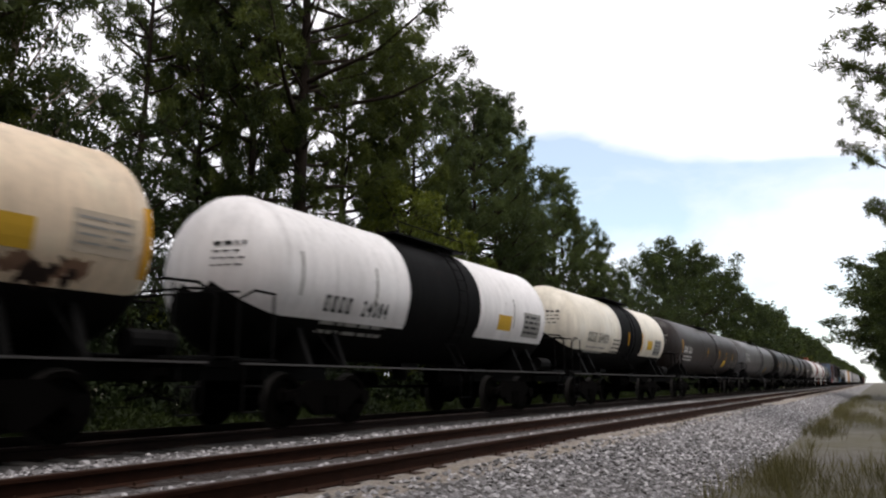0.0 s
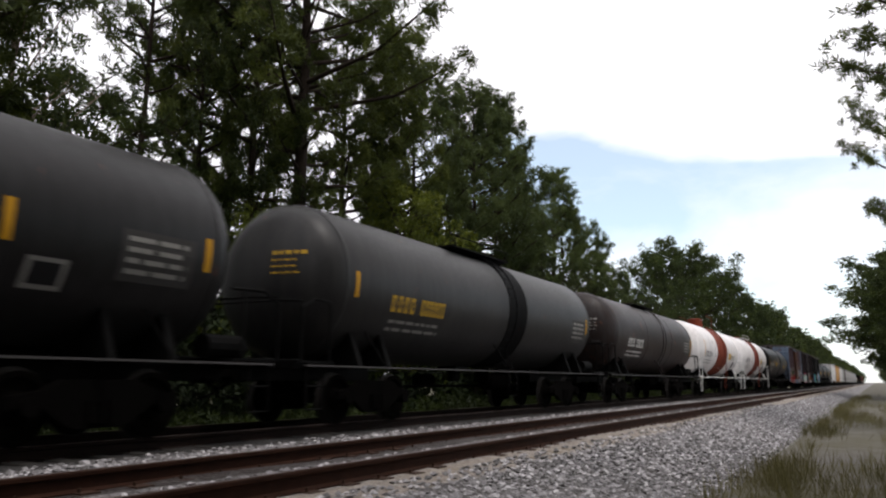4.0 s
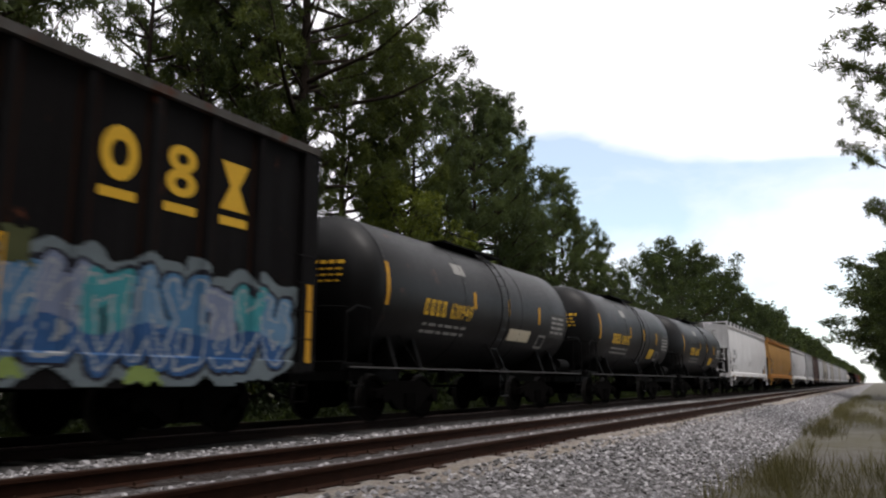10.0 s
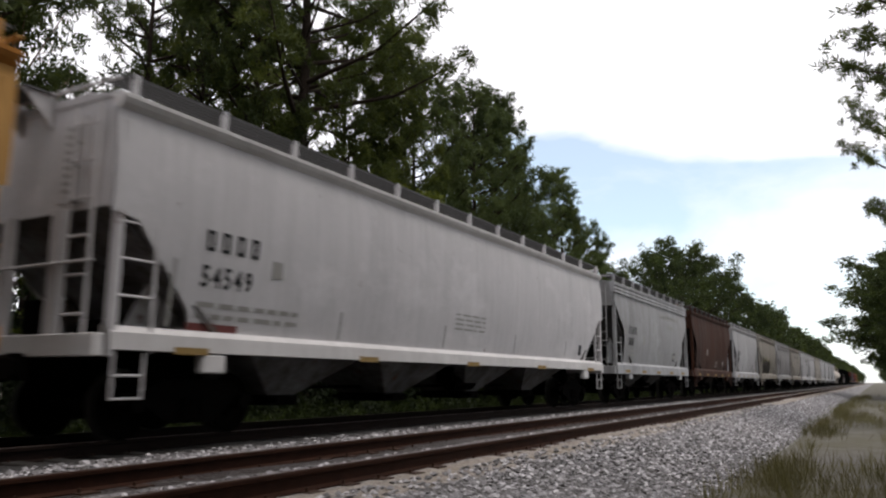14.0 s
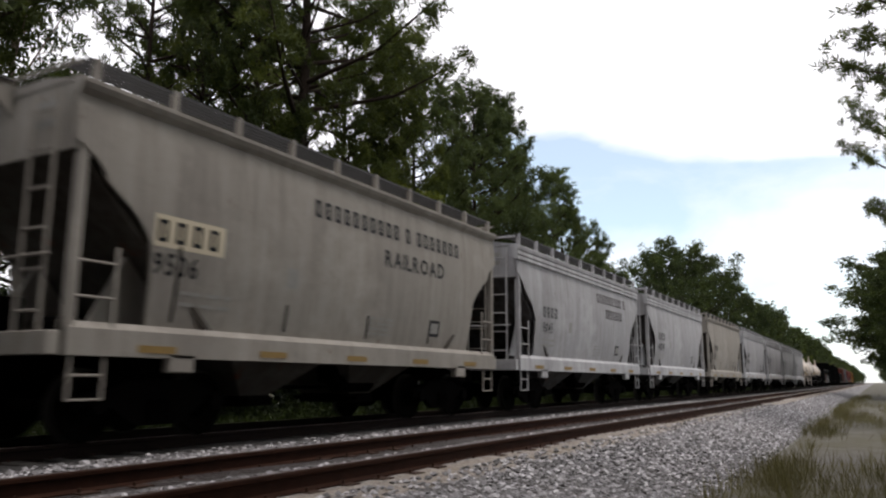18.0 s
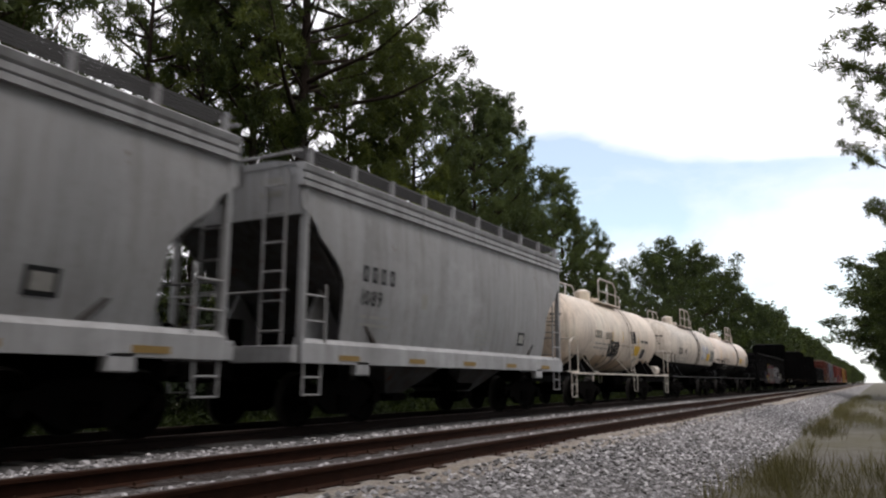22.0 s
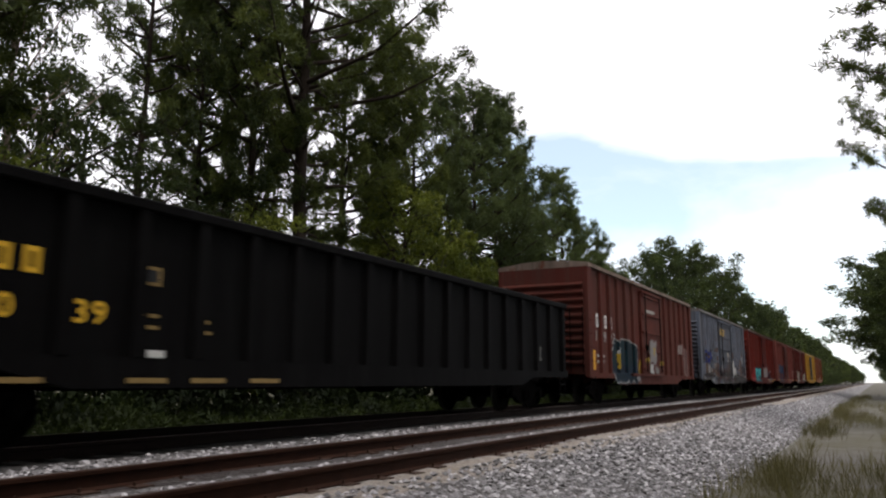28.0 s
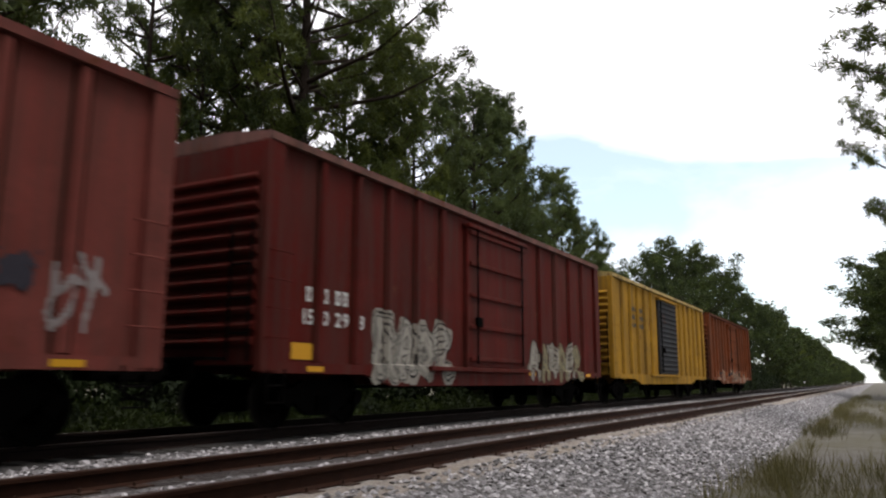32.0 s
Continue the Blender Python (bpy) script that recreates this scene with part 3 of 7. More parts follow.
# ---- boxcars ----
def boxcar(front, rear, label, color, post=None, posts=(6, 6), door="ribbed", doorcol=None, dspan=(0, 3.0), ribs=12, roofcol=None, tags=(), dirt=0.35, rust=0.1, rails=0, eave=4.4, tape=0):
    car, half = start_car("boxcar", label, "boxcar", front, rear)
    body = paint("boxcar_side", color, amount=dirt * 1.35, rust=rust, tags=tags)
    rib = body if post is None else paint("boxcar_post", post, amount=dirt, rust=rust, tags=tags)
    dm = body if doorcol is None else paint("boxcar_door", doorcol, amount=dirt, rust=rust + 0.1, tags=tags)
    top = paint("boxcar_roof", roofcol or tuple(c * 0.6 for c in color), amount=0.5, rust=0.4)
    X = 1.425
    part("body", Geo().box(-X, X, -half + 0.06, half - 0.06, 0.98, eave - 0.1, 0.02), body, car)
    g = Geo()
    g.prism([(-1.53, eave - 0.12), (1.53, eave - 0.12), (1.53, eave), (0.7, eave + 0.1), (0, eave + 0.13), (-0.7, eave + 0.1), (-1.53, eave)], "y", -half, half)
    k, caps = int(2 * half / 1.25), []
    for i in range(1, k):
        yy = -half + i * 2 * half / k
        caps.append(Geo().prism([(-1.5, eave + 0.005), (1.5, eave + 0.005), (0.7, eave + 0.14), (0, eave + 0.17), (-0.7, eave + 0.14)], "y", yy - 0.04, yy + 0.04))
    roof = part("roof", g, top, car)
    for cap in caps:
        part("roof_seam", cap, top, roof)
    for s in (-1, 1):
        g = Geo()
        y = s * half
        g.box(-1.5, 1.5, min(y, y - s * 0.08), max(y, y - s * 0.08), 0.95, eave - 0.12, 0.015)
        wall = part("end_wall", g, body, car)
        hgt = (eave - 0.55 - 1.2) / ribs
        for i in range(ribs):
            z = 1.2 + i * hgt
            prof = [(y, z), (y + s * 0.09, z + hgt * 0.22), (y + s * 0.11, z + hgt * 0.42), (y + s * 0.07, z + hgt * 0.62), (y, z + hgt * 0.75)]
            part("end_rib", Geo().prism(prof, "x", -1.36, 1.36), body, wall)
        for sx in (-1, 1):
            part("corner_post", Geo().box(sx * 1.36 if sx > 0 else -1.515, 1.515 if sx > 0 else -1.36, min(y + s * 0.02, y - s * 0.34), max(y + s * 0.02, y - s * 0.34), 0.86, eave - 0.125, 0.012), body, car)
            stirrup(car, MAT["castiron"], sx * 1.5, s * (half - 0.32), 0.42, 0.9)
            for i in range(4):
                z = 1.35 + i * 0.42
                g = Geo().pipe([(sx * 1.52, s * (half - 0.06), z), (sx * 1.58, s * (half - 0.08), z), (sx * 1.58, s * (half - 0.5), z), (sx * 1.52, s * (half - 0.52), z)], 0.013, 5)
                part("grab_iron", g, body, car)
        if s < 0:
            part("end_ladder", Geo().pipe([(0.95, y - 0.13, 1.0), (0.95, y - 0.13, 3.0)], 0.02).pipe([(1.35, y - 0.13, 1.0), (1.35, y - 0.13, 3.0)], 0.02).pipe([(0.95, y - 0.13, 1.4), (1.35, y - 0.13, 1.4)], 0.015).pipe([(0.95, y - 0.13, 1.9), (1.35, y - 0.13, 1.9)], 0.015).pipe([(0.95, y - 0.13, 2.4), (1.35, y - 0.13, 2.4)], 0.015), MAT["castiron"], car)
            part("crossover_step", Geo().box(-0.9, 0.9, y - 0.45, y - 0.12, 1.02, 1.06), MAT["castiron"], car)
            g = Geo()
            for i in range(12):
                a, b = 2 * math.pi * i / 12, 2 * math.pi * (i + 1) / 12
                g.rod((-0.7 + 0.25 * math.cos(a), y - 0.2, 2.6 + 0.25 * math.sin(a)), (-0.7 + 0.25 * math.cos(b), y - 0.2, 2.6 + 0.25 * math.sin(b)), 0.016, n=5)
            g.rod((-0.7, y - 0.2, 2.35), (-0.7, y - 0.2, 2.85), 0.012).rod((-0.95, y - 0.2, 2.6), (-0.45, y - 0.2, 2.6), 0.012).rod((-0.7, y - 0.21, 2.6), (-0.7, y, 2.6), 0.03)
            part("brake_wheel", g, MAT["castiron"], car)
    d0, d1 = dspan[0] - dspan[1] / 2, dspan[0] + dspan[1] / 2
    RELIEF[car.name] = (X, [-half + 0.34 + (d0 + half - 0.34) * (i + 1) / (posts[0] + 1) for i in range(posts[0])] + [d1 + (half - 0.34 - d1) * (i + 1) / (posts[1] + 1) for i in range(posts[1])], 1.508, 0.1, (d0, d1))
    for sx in (-1, 1):
        a, b = (X, 1.508) if sx > 0 else (-1.508, -X)
        spots = [-half + 0.34 + (d0 + half - 0.34) * (i + 1) / (posts[0] + 1) for i in range(posts[0])]
        spots += [d1 + (half - 0.34 - d1) * (i + 1) / (posts[1] + 1) for i in range(posts[1])]
        for yy in spots:
            g = Geo().add([(sx * X, yy - 0.095, z) for z in (0.98, eave - 0.125)] + [(sx * X, yy + 0.095, z) for z in (0.98, eave - 0.125)] + [(sx * 1.508, yy + 0.05, z) for z in (1.02, eave - 0.16)] + [(sx * 1.508, yy - 0.05, z) for z in (1.02, eave - 0.16)], [(2, 3, 5, 4), (4, 5, 7, 6), (6, 7, 1, 0), (0, 2, 4, 6), (1, 7, 5, 3)])
            # rust-dark bead along both roots, standing for the shade beside the post
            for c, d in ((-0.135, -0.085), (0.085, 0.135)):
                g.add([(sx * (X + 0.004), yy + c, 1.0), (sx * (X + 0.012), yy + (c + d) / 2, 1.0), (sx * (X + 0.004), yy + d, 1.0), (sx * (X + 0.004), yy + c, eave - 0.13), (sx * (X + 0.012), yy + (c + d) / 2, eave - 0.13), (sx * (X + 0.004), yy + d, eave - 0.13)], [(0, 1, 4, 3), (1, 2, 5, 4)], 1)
            part("side_post", g, [rib, MAT["seamshade"]], car)
        # side sill, deeper between the trucks
        q = 3.4
        sill = [(-half + 0.02, 1.0), (-half + 0.02, 0.84), (-half + q - 0.9, 0.84), (-half + q, 0.64), (half - q, 0.64), (half - q + 0.9, 0.84), (half - 0.02, 0.84), (half - 0.02, 1.0)]
        part("side_sill", Geo().prism(sill, "x", sx * 1.43, sx * 1.505), body, car)
        for i in range(rails):
            z = 1.9 + i * 0.9
            part("side_rail", Geo().box(min(sx * X, sx * 1.47), max(sx * X, sx * 1.47), -half + 0.36, d0 - 0.1, z, z + 0.07), body, car)
        # door with its tracks
        g = Geo().box(min(sx * X, sx * 1.53), max(sx * X, sx * 1.53), d0, d1, 1.02, eave - 0.3, 0.02)
        leaf = part("door", g, dm, car, "sliding steel door")
        count = 15 if door == "ribbed" else 5
        for i in range(count):
            z = 1.2 + (eave - 1.65) * i / (count - 1)
            if door == "ribbed":
                part("door_rib", Geo().prism([(sx * 1.53, z - 0.055), (sx * 1.575, z - 0.01), (sx * 1.575, z + 0.025), (sx * 1.53, z + 0.055)], "y", d0 + 0.12, d1 - 0.12), dm, leaf)
            else:
                part("door_beam", Geo().box(min(sx * 1.53, sx * 1.58), max(sx * 1.53, sx * 1.58), d0 + 0.08, d1 - 0.08, z - 0.045, z + 0.045, 0.01), dm, leaf)
        for yy in (d0 + 0.35, d1 - 0.35) if door != "ribbed" else (d0 + 0.1,):
            part("lock_bar", Geo().rod((sx * 1.6, yy, 1.1), (sx * 1.6, yy, eave - 0.35), 0.022), MAT["castiron"], leaf)
        part("latch", Geo().box(min(sx * 1.56, sx * 1.63), max(sx * 1.56, sx * 1.63), d0 + 0.3, d0 + 0.55, 1.9, 2.1, 0.01), MAT["castiron"], leaf)
        for z in (0.98, eave - 0.3):
            part("door_track", Geo().box(min(sx * 1.43, sx * 1.6), max(sx * 1.43, sx * 1.6), d0 - (1.6 if z < 2 else 0.05), d1 + 0.05, z - 0.05, z + 0.04, 0.01), body, car)
        for i in range(tape):
            yy = -half + 1.2 + i * (2 * half - 2.4) / (tape - 1)
            part("reflector", Geo().box(min(sx * 1.507, sx * 1.512), max(sx * 1.507, sx * 1.512), yy - 0.2, yy + 0.2, 0.87, 0.95), MAT["yellow"], car)
    running_gear(car, half, 1.95, 0.95)
    return car, half, lambda y, z: X


def sign_block(car, surf, y, z, wide, high, mat):
    """A company mark as plain shapes, each with its bar below: a ring, two stacked rings, an hourglass."""
    w = wide / 3 * 0.56
    for i in range(3):
        y0 = y + i * wide / 3
        g = Geo()
        x = surf(y0, z) + 0.007

        def ring(cy, cz, ry, rz, thick, n=18):
            v = [(x, cy + k * ry * math.cos(6.2832 * j / n), cz + k2 * rz * math.sin(6.2832 * j / n)) for k, k2 in ((1, 1), (1 - thick, 1 - thick)) for j in range(n)]
            g.add(v, [(j, (j + 1) % n, n + (j + 1) % n, n + j) for j in range(n)])
        if i == 0:
            ring(y0 + w / 2, z + high / 2, w / 2, high / 2, 0.52)
        elif i == 1:
            ring(y0 + w / 2, z + 0.74 * high, 0.45 * w, 0.27 * high, 0.6)
            ring(y0 + w / 2, z + 0.27 * high, 0.48 * w, 0.27 * high, 0.6)
        else:
            g.add([(x, y0 + a * w, z + b * high) for a, b in ((0, 0), (1, 0), (0.66, 0.5), (0.34, 0.5), (1, 1), (0, 1))], [(0, 1, 2, 3), (3, 2, 4, 5)])
        g.add([(x, y0, z - high * 0.32), (x, y0 + w, z - high * 0.32), (x, y0 + w, z - high * 0.14), (x, y0, z - high * 0.14)], [(0, 1, 2, 3)])
        part("mark", g, mat, car)


# ---- sprayed paint on the cars ----
FORMS = [
    [[(0, 0), (0.1, 0.7), (0.5, 1), (0.9, 0.7), (1, 0)], [(0.1, 0.4), (0.9, 0.4)]],
    [[(0, 0), (0, 1), (0.7, 1), (0.95, 0.75), (0.6, 0.5), (0.1, 0.5)], [(0.4, 0.5), (1, 0)]],
    [[(1, 0.9), (0.5, 1), (0.1, 0.75), (0.5, 0.5), (0.9, 0.25), (0.5, 0), (0, 0.1)]],
    [[(0, 1), (0.05, 0.3), (0.5, 0), (0.95, 0.3), (1, 1)]],
    [[(0.5, 0), (0.05, 0.3), (0.05, 0.7), (0.5, 1), (0.95, 0.7), (0.95, 0.3), (0.5, 0)]],
    [[(0, 1), (0.45, 0.5), (1, 1)], [(0.45, 0.5), (0.5, 0)]]]
SPRAYS, RELIEF, COATS = {}, {}, {}


def spray_paint(color):
    if color not in SPRAYS:
        SPRAYS[color] = plain("sprayed_paint", tuple(0.85 * c for c in color), 0.6, 0, 5, 0.8, 0.1, 0.05)
    return SPRAYS[color]


def lay_paint(car, surf, ys, zs, index, colors, label):
    """Thin coats on the side of a car over its posts, door and sill; index: one colour number a cell, -1 for none."""
    if car.name in RELIEF:
        flat, spots, out, foot, door = RELIEF[car.name]
        r = np.full(len(ys), flat)
        for p in spots:
            r = np.maximum(r, flat + (out - flat) * np.clip((foot - np.abs(ys - p)) / 0.045, 0, 1))
        if door:
            r = np.where((ys > door[0]) & (ys < door[1]), 1.578, r)
        X = np.where(zs[None, :] < 1.03, np.maximum(r[:, None], 1.507), r[:, None])
    else:
        X = np.repeat(np.array([[surf(0, z) for z in zs]]), len(ys), 0)
    COATS[car.name] = COATS.get(car.name, 0) + 1
    ny, nz = len(ys), len(zs)
    V = np.stack([X + 0.003 + 0.003 * COATS[car.name], np.repeat(ys[:, None], nz, 1), np.repeat(zs[None, :], ny, 0)], 2).reshape(-1, 3)
    i, j = np.nonzero(index >= 0)
    F = np.stack([i * nz + j, (i + 1) * nz + j, (i + 1) * nz + j + 1, i * nz + j + 1], 1)
    used, F = np.unique(F, return_inverse=True)
    me = bpy.data.meshes.new("graffiti")
    me.from_pydata(V[used].tolist(), [], F.reshape(-1, 4).tolist())
    for c in colors:
        me.materials.append(spray_paint(c))
    me.polygons.foreach_set("material_index", index[i, j].astype(np.int32))
    tagged(part("graffiti", me, None, car, label), kind="stuff")


def sprayed(car, surf, y0, y1, z0, z1, n, fills, rim=None, seed=1, fat=0.13, edge=0.05, halo=None, line=None, low=None, label="sprayed lettering", cell=0.025, spread=0.17):
    """A row of n fat sprayed shapes. fills: their colours in turn; low: colour of their lower part; line: a thin inner contour; halo: a ground colour round them."""
    rs = np.random.RandomState(seed)
    pad = fat + edge + (spread if halo else 0.0)
    ys, zs = np.arange(y0 - pad, y1 + pad, cell), np.arange(max(0.66, z0 - pad), z1 + pad, cell)
    Y, Z = np.meshgrid(ys[:-1] + cell / 2, zs[:-1] + cell / 2, indexing="ij")
    U = Y + 0.03 * np.sin(7 * Z + seed) + 0.015 * np.sin(17 * Y)
    W = Z + 0.03 * np.sin(6 * Y + 2 * seed) + 0.015 * np.sin(19 * Z + 5 * Y)
    best, who = np.full(Y.shape, 9.0), np.zeros(Y.shape, int)
    step = (y1 - y0) / n
    for k in range(n):
        wide, slant = step * rs.uniform(0.5, 0.75), rs.uniform(-0.2, 0.2)
        lo, hi = z0 + rs.uniform(0.0, 0.12), z1 - rs.uniform(0.0, 0.15)
        flip, turn = rs.rand() < 0.5, rs.rand() < 0.5
        cross = [[(rs.uniform(-0.4, 1.4), rs.uniform(0, 1)) for _ in range(3)]]
        for stroke in FORMS[rs.randint(len(FORMS))] + cross:
            pts = [(1 - a if flip else a, 1 - b if turn else b) for a, b in stroke]
            pts = [(y0 + step * (k + 0.5) + (a - 0.5) * wide + slant * (b - 0.5), lo + (hi - lo) * b) for a, b in pts]
            for (a, b), (c, d) in zip(pts, pts[1:]):
                t = np.clip(((U - a) * (c - a) + (W - b) * (d - b)) / ((c - a) ** 2 + (d - b) ** 2), 0, 1)
                dist = np.hypot(U - a - t * (c - a), W - b - t * (d - b))
                who = np.where(dist < best, k, who)
                best = np.minimum(best, dist)
    colors = list(fills) + [c for c in (rim, halo, line, low) if c]
    index = np.full(Y.shape, -1)
    if halo:
        fade = 0.05 * np.sin(9 * Y + 3 * Z) + 0.05 * np.sin(5 * Y - 8 * Z + seed)
        index[best < fat + edge + spread * 0.7 + fade] = colors.index(halo)
    if rim:
        index[best < fat + edge] = colors.index(rim)
    inner = best < fat
    index[inner] = (who % len(fills))[inner]
    if low:
        index[inner & (W < z0 + (z1 - z0) * (0.38 + 0.08 * np.sin(4 * Y + seed)))] = colors.index(low)
    if line:
        index[inner & (np.abs(best - 0.5 * fat) < 0.018)] = colors.index(line)
    lay_paint(car, surf, ys, zs, index, colors, label)


def patches(car, surf, spots, seed=1, ragged=0.06, label="worn painted patches", cell=0.03):
    """Ragged fields of paint in one coat: (y0, y1, z0, z1, colour)."""
    ys = np.arange(min(p[0] for p in spots) - ragged, max(p[1] for p in spots) + ragged, cell)
    zs = np.arange(max(0.66, min(p[2] for p in spots) - ragged), max(p[3] for p in spots) + ragged, cell)
    Y, Z = np.meshgrid(ys[:-1] + cell / 2, zs[:-1] + cell / 2, indexing="ij")
    index = np.full(Y.shape, -1)
    colors = sorted({p[4] for p in spots})
    for k, (y0, y1, z0, z1, color) in enumerate(spots):
        q = seed + 1.7 * k
        wob = ragged * (np.sin(9 * Y + q) * np.sin(11 * Z - q) + 0.6 * np.sin(23 * Y - 15 * Z + q) + 0.4 * np.sin(37 * Z + 31 * Y))
        inside = np.minimum(np.minimum(Y - y0, y1 - Y), np.minimum(Z - z0, z1 - Z)) + wob > 0
        index[inside] = colors.index(color)
    lay_paint(car, surf, ys, zs, index, colors, label)


def flakes(car, surf, y0, y1, z0, z1, count, colors, seed, size=0.3, label="flaking paint and rust"):
    """Many small ragged patches, thicker towards z0."""
    r = random.Random(seed)
    spots = []
    for _ in range(count):
        y, z = r.uniform(y0, y1), z0 + (z1 - z0) * r.random() ** 1.6
        w, h = size * r.uniform(0.2, 1.0), size * r.uniform(0.2, 1.3)
        spots.append((max(y0, y - w / 2), min(y1, y + w / 2), z, min(z + h, z1), r.choice(colors)))
    patches(car, surf, spots, seed, 0.05, label)


# ---- tank cars ----
HEAD_Z = {}


def tank_surface(R, zc):
    return lambda y, z: math.sqrt(max(0.0, R * R - (z - zc) ** 2))


def tankcar(front, rear, label, color, R=1.43, zc=2.5, band=None, bandcol=None, belly=None, dirt=0.3, rust=0.05, frame=None, dome="low", stripes=(), sill_z=0.98, tags=()):
    """front and rear: where the straight shell ends. belly: height below which the shell is black."""
    car, half = start_car("tank_car", label, "tank car", front, rear)
    shell = [paint("tank_shell", color, amount=dirt, rust=rust, tags=tags, rough=0.42, gloss=0.2 if max(color) < 0.03 else 0.42), paint("tank_band", bandcol or color, amount=0.35, rust=rust), paint("tank_belly", (0.0045, 0.0042, 0.004), amount=0.3)]
    frame_m = shell[2] if frame is None else paint("tank_frame", frame, amount=0.35, rust=0.15)
    mid = (front + rear) / 2
    b0, b1 = (band[0] - mid, band[1] - mid) if band else (-0.9, 0.9)
    marks = sorted({-half, b0, b1, half} | {-half + i * 2 * half / 8 for i in range(9)})
    low = math.asin((belly - zc) / R) if belly else None
    angs = [math.pi * 2 * i / 48 for i in range(48)]
    if belly:
        for a in (low, math.pi - low):
            k = min(range(48), key=lambda i: abs((angs[i] - a + math.pi) % (2 * math.pi) - math.pi))
            angs[k] = a % (2 * math.pi)
        angs.sort()
    n = 48
    rows = []
    for j in range(1, 7):
        t = j / 6 * math.pi / 2
        rows.append((-half - 0.72 * math.cos(t), R * math.sin(t)))
    rows += [(y, R) for y in marks[1:]]
    for j in range(5, 0, -1):
        t = j / 6 * math.pi / 2
        rows.append((half + 0.72 * math.cos(t), R * math.sin(t)))
    g = Geo()
    v = [(r * math.cos(a), y, zc + r * math.sin(a)) for y, r in rows for a in angs]
    g.v = v + [(0, -half - 0.72, zc), (0, half + 0.72, zc)]
    for j in range(len(rows) - 1):
        ym = (rows[j][0] + rows[j + 1][0]) / 2
        for i in range(n):
            i2 = (i + 1) % n
            g.f.append((j * n + i, (j + 1) * n + i, (j + 1) * n + i2, j * n + i2))
            am = math.sin((angs[i] + (angs[i2] if i2 else angs[i2] + 2 * math.pi)) / 2)
            mi = 0
            if band and b0 < ym < b1:
                mi = 1
            elif belly and zc + R * am < belly and abs(ym) < half:
                mi = 2
            elif belly and abs(ym) >= half and zc + R * am < belly:
                mi = 2
            g.m.append(mi)
    for i in range(n):
        g.f.append((len(v), i, (i + 1) % n))
        g.f.append((len(v) + 1, (len(rows) - 1) * n + (i + 1) % n, (len(rows) - 1) * n + i))
        g.m += [0, 0]
    ob = part("tank_shell", g, shell, car, smooth=True)
    surf = tank_surface(R, zc)
    HEAD_Z[car.name] = zc
    # seams where the heads and courses join
    for yy in [-half, half] + ([b0, b1] if band else [-half / 3, half / 3]):
        g = Geo()
        for i in range(n):
            a, b = angs[i], angs[(i + 1) % n]
            if belly and zc + R * math.sin(a) < belly + 0.02:
                continue
            p = [(rr * math.cos(t), yy + dy, zc + rr * math.sin(t)) for t in (a, b) for rr, dy in ((R + 0.001, -0.03), (R + 0.009, 0), (R + 0.001, 0.03))]
            g.add(p, [(0, 1, 4, 3), (1, 2, 5, 4)])
        part("weld_seam", g, shell[0] if not (band and abs(yy) < half) else shell[1], car)
    # stub sills, saddles, end platforms, side rails
    for s in (-1, 1):
        end = s * (half + 1.25)
        g = Geo().box(-0.3, 0.3, min(s * (half - 2.2), end), max(s * (half - 2.2), end), 0.72, 1.08, 0.02)
        g.box(-1.35, 1.35, min(end, end - s * 0.2), max(end, end - s * 0.2), 0.9, 1.06, 0.015)
        part("stub_sill", g, shell[2], car)
        g = Geo()
        y = s * (half - 0.55)
        base = [(-1.3, 0.95), (1.3, 0.95)] + [(R * 0.94 * math.cos(math.radians(d)), zc - R * 0.94 * math.sin(math.radians(d))) for d in (38, 60, 90, 120, 142)]
        g.prism(base, "y", y - 0.06, y + 0.06).prism(base, "y", y - s * 0.9 - 0.05, y - s * 0.9 + 0.05)
        part("saddle", g, shell[2], car)
        g = Geo().box(-1.4, 1.4, min(end, s * (half + 0.35)), max(end, s * (half + 0.35)), 1.0, 1.04)
        part("end_platform", g, frame_m, car)
        for sx in (-1, 1):
            g = Geo().pipe([(sx * 1.42, end - s * 0.05, 1.04), (sx * 1.42, end - s * 0.05, 1.85), (sx * 1.42, end - s * 0.35, 2.0), (sx * 1.3, end - s * 0.9, 2.0)], 0.022)
            g.pipe([(sx * 1.42, end - s * 0.75, 1.04), (sx * 1.42, end - s * 0.75, 1.95)], 0.02)
            part("corner_handrail", g, frame_m, car)
            stirrup(car, frame_m, sx * 1.42, s * (half + 0.85), 0.3, 1.0, 0.4)
    for sx in (-1, 1):
        part("side_rail", Geo().box(min(sx * 1.4, sx * 1.46), max(sx * 1.4, sx * 1.46), -half - 1.1, half + 1.1, sill_z - 0.03, sill_z + (0.02 if frame else -0.004)), frame_m if frame else MAT["railbar"], car)
        for i in range(3):
            yy = -half + 0.9 + i * (2 * half - 1.8) / 2
            a = math.radians(-38)
            part("rail_bracket", Geo().rod((sx * 1.42, yy + 0.25, sill_z), (sx * R * math.cos(a) * 0.99, yy, zc + R * math.sin(a)), 0.015), frame_m, car)
        # side ladder to the top platform
        yy = 0.85 if frame and dome == "railed" else 0.35
        arc = [(sx * (R + 0.09) * math.cos(math.radians(d)), (R + 0.09) * math.sin(math.radians(d)) + zc) for d in range(-40, 71, 10)]
        if frame:   # hangs straight down from the shell's widest line
            arc = [(sx * (R + 0.09), zc - 0.3 * k) for k in range(4, 0, -1)] + arc[4:]
        lm = shell[1] if band else frame_m if frame or belly else shell[0]
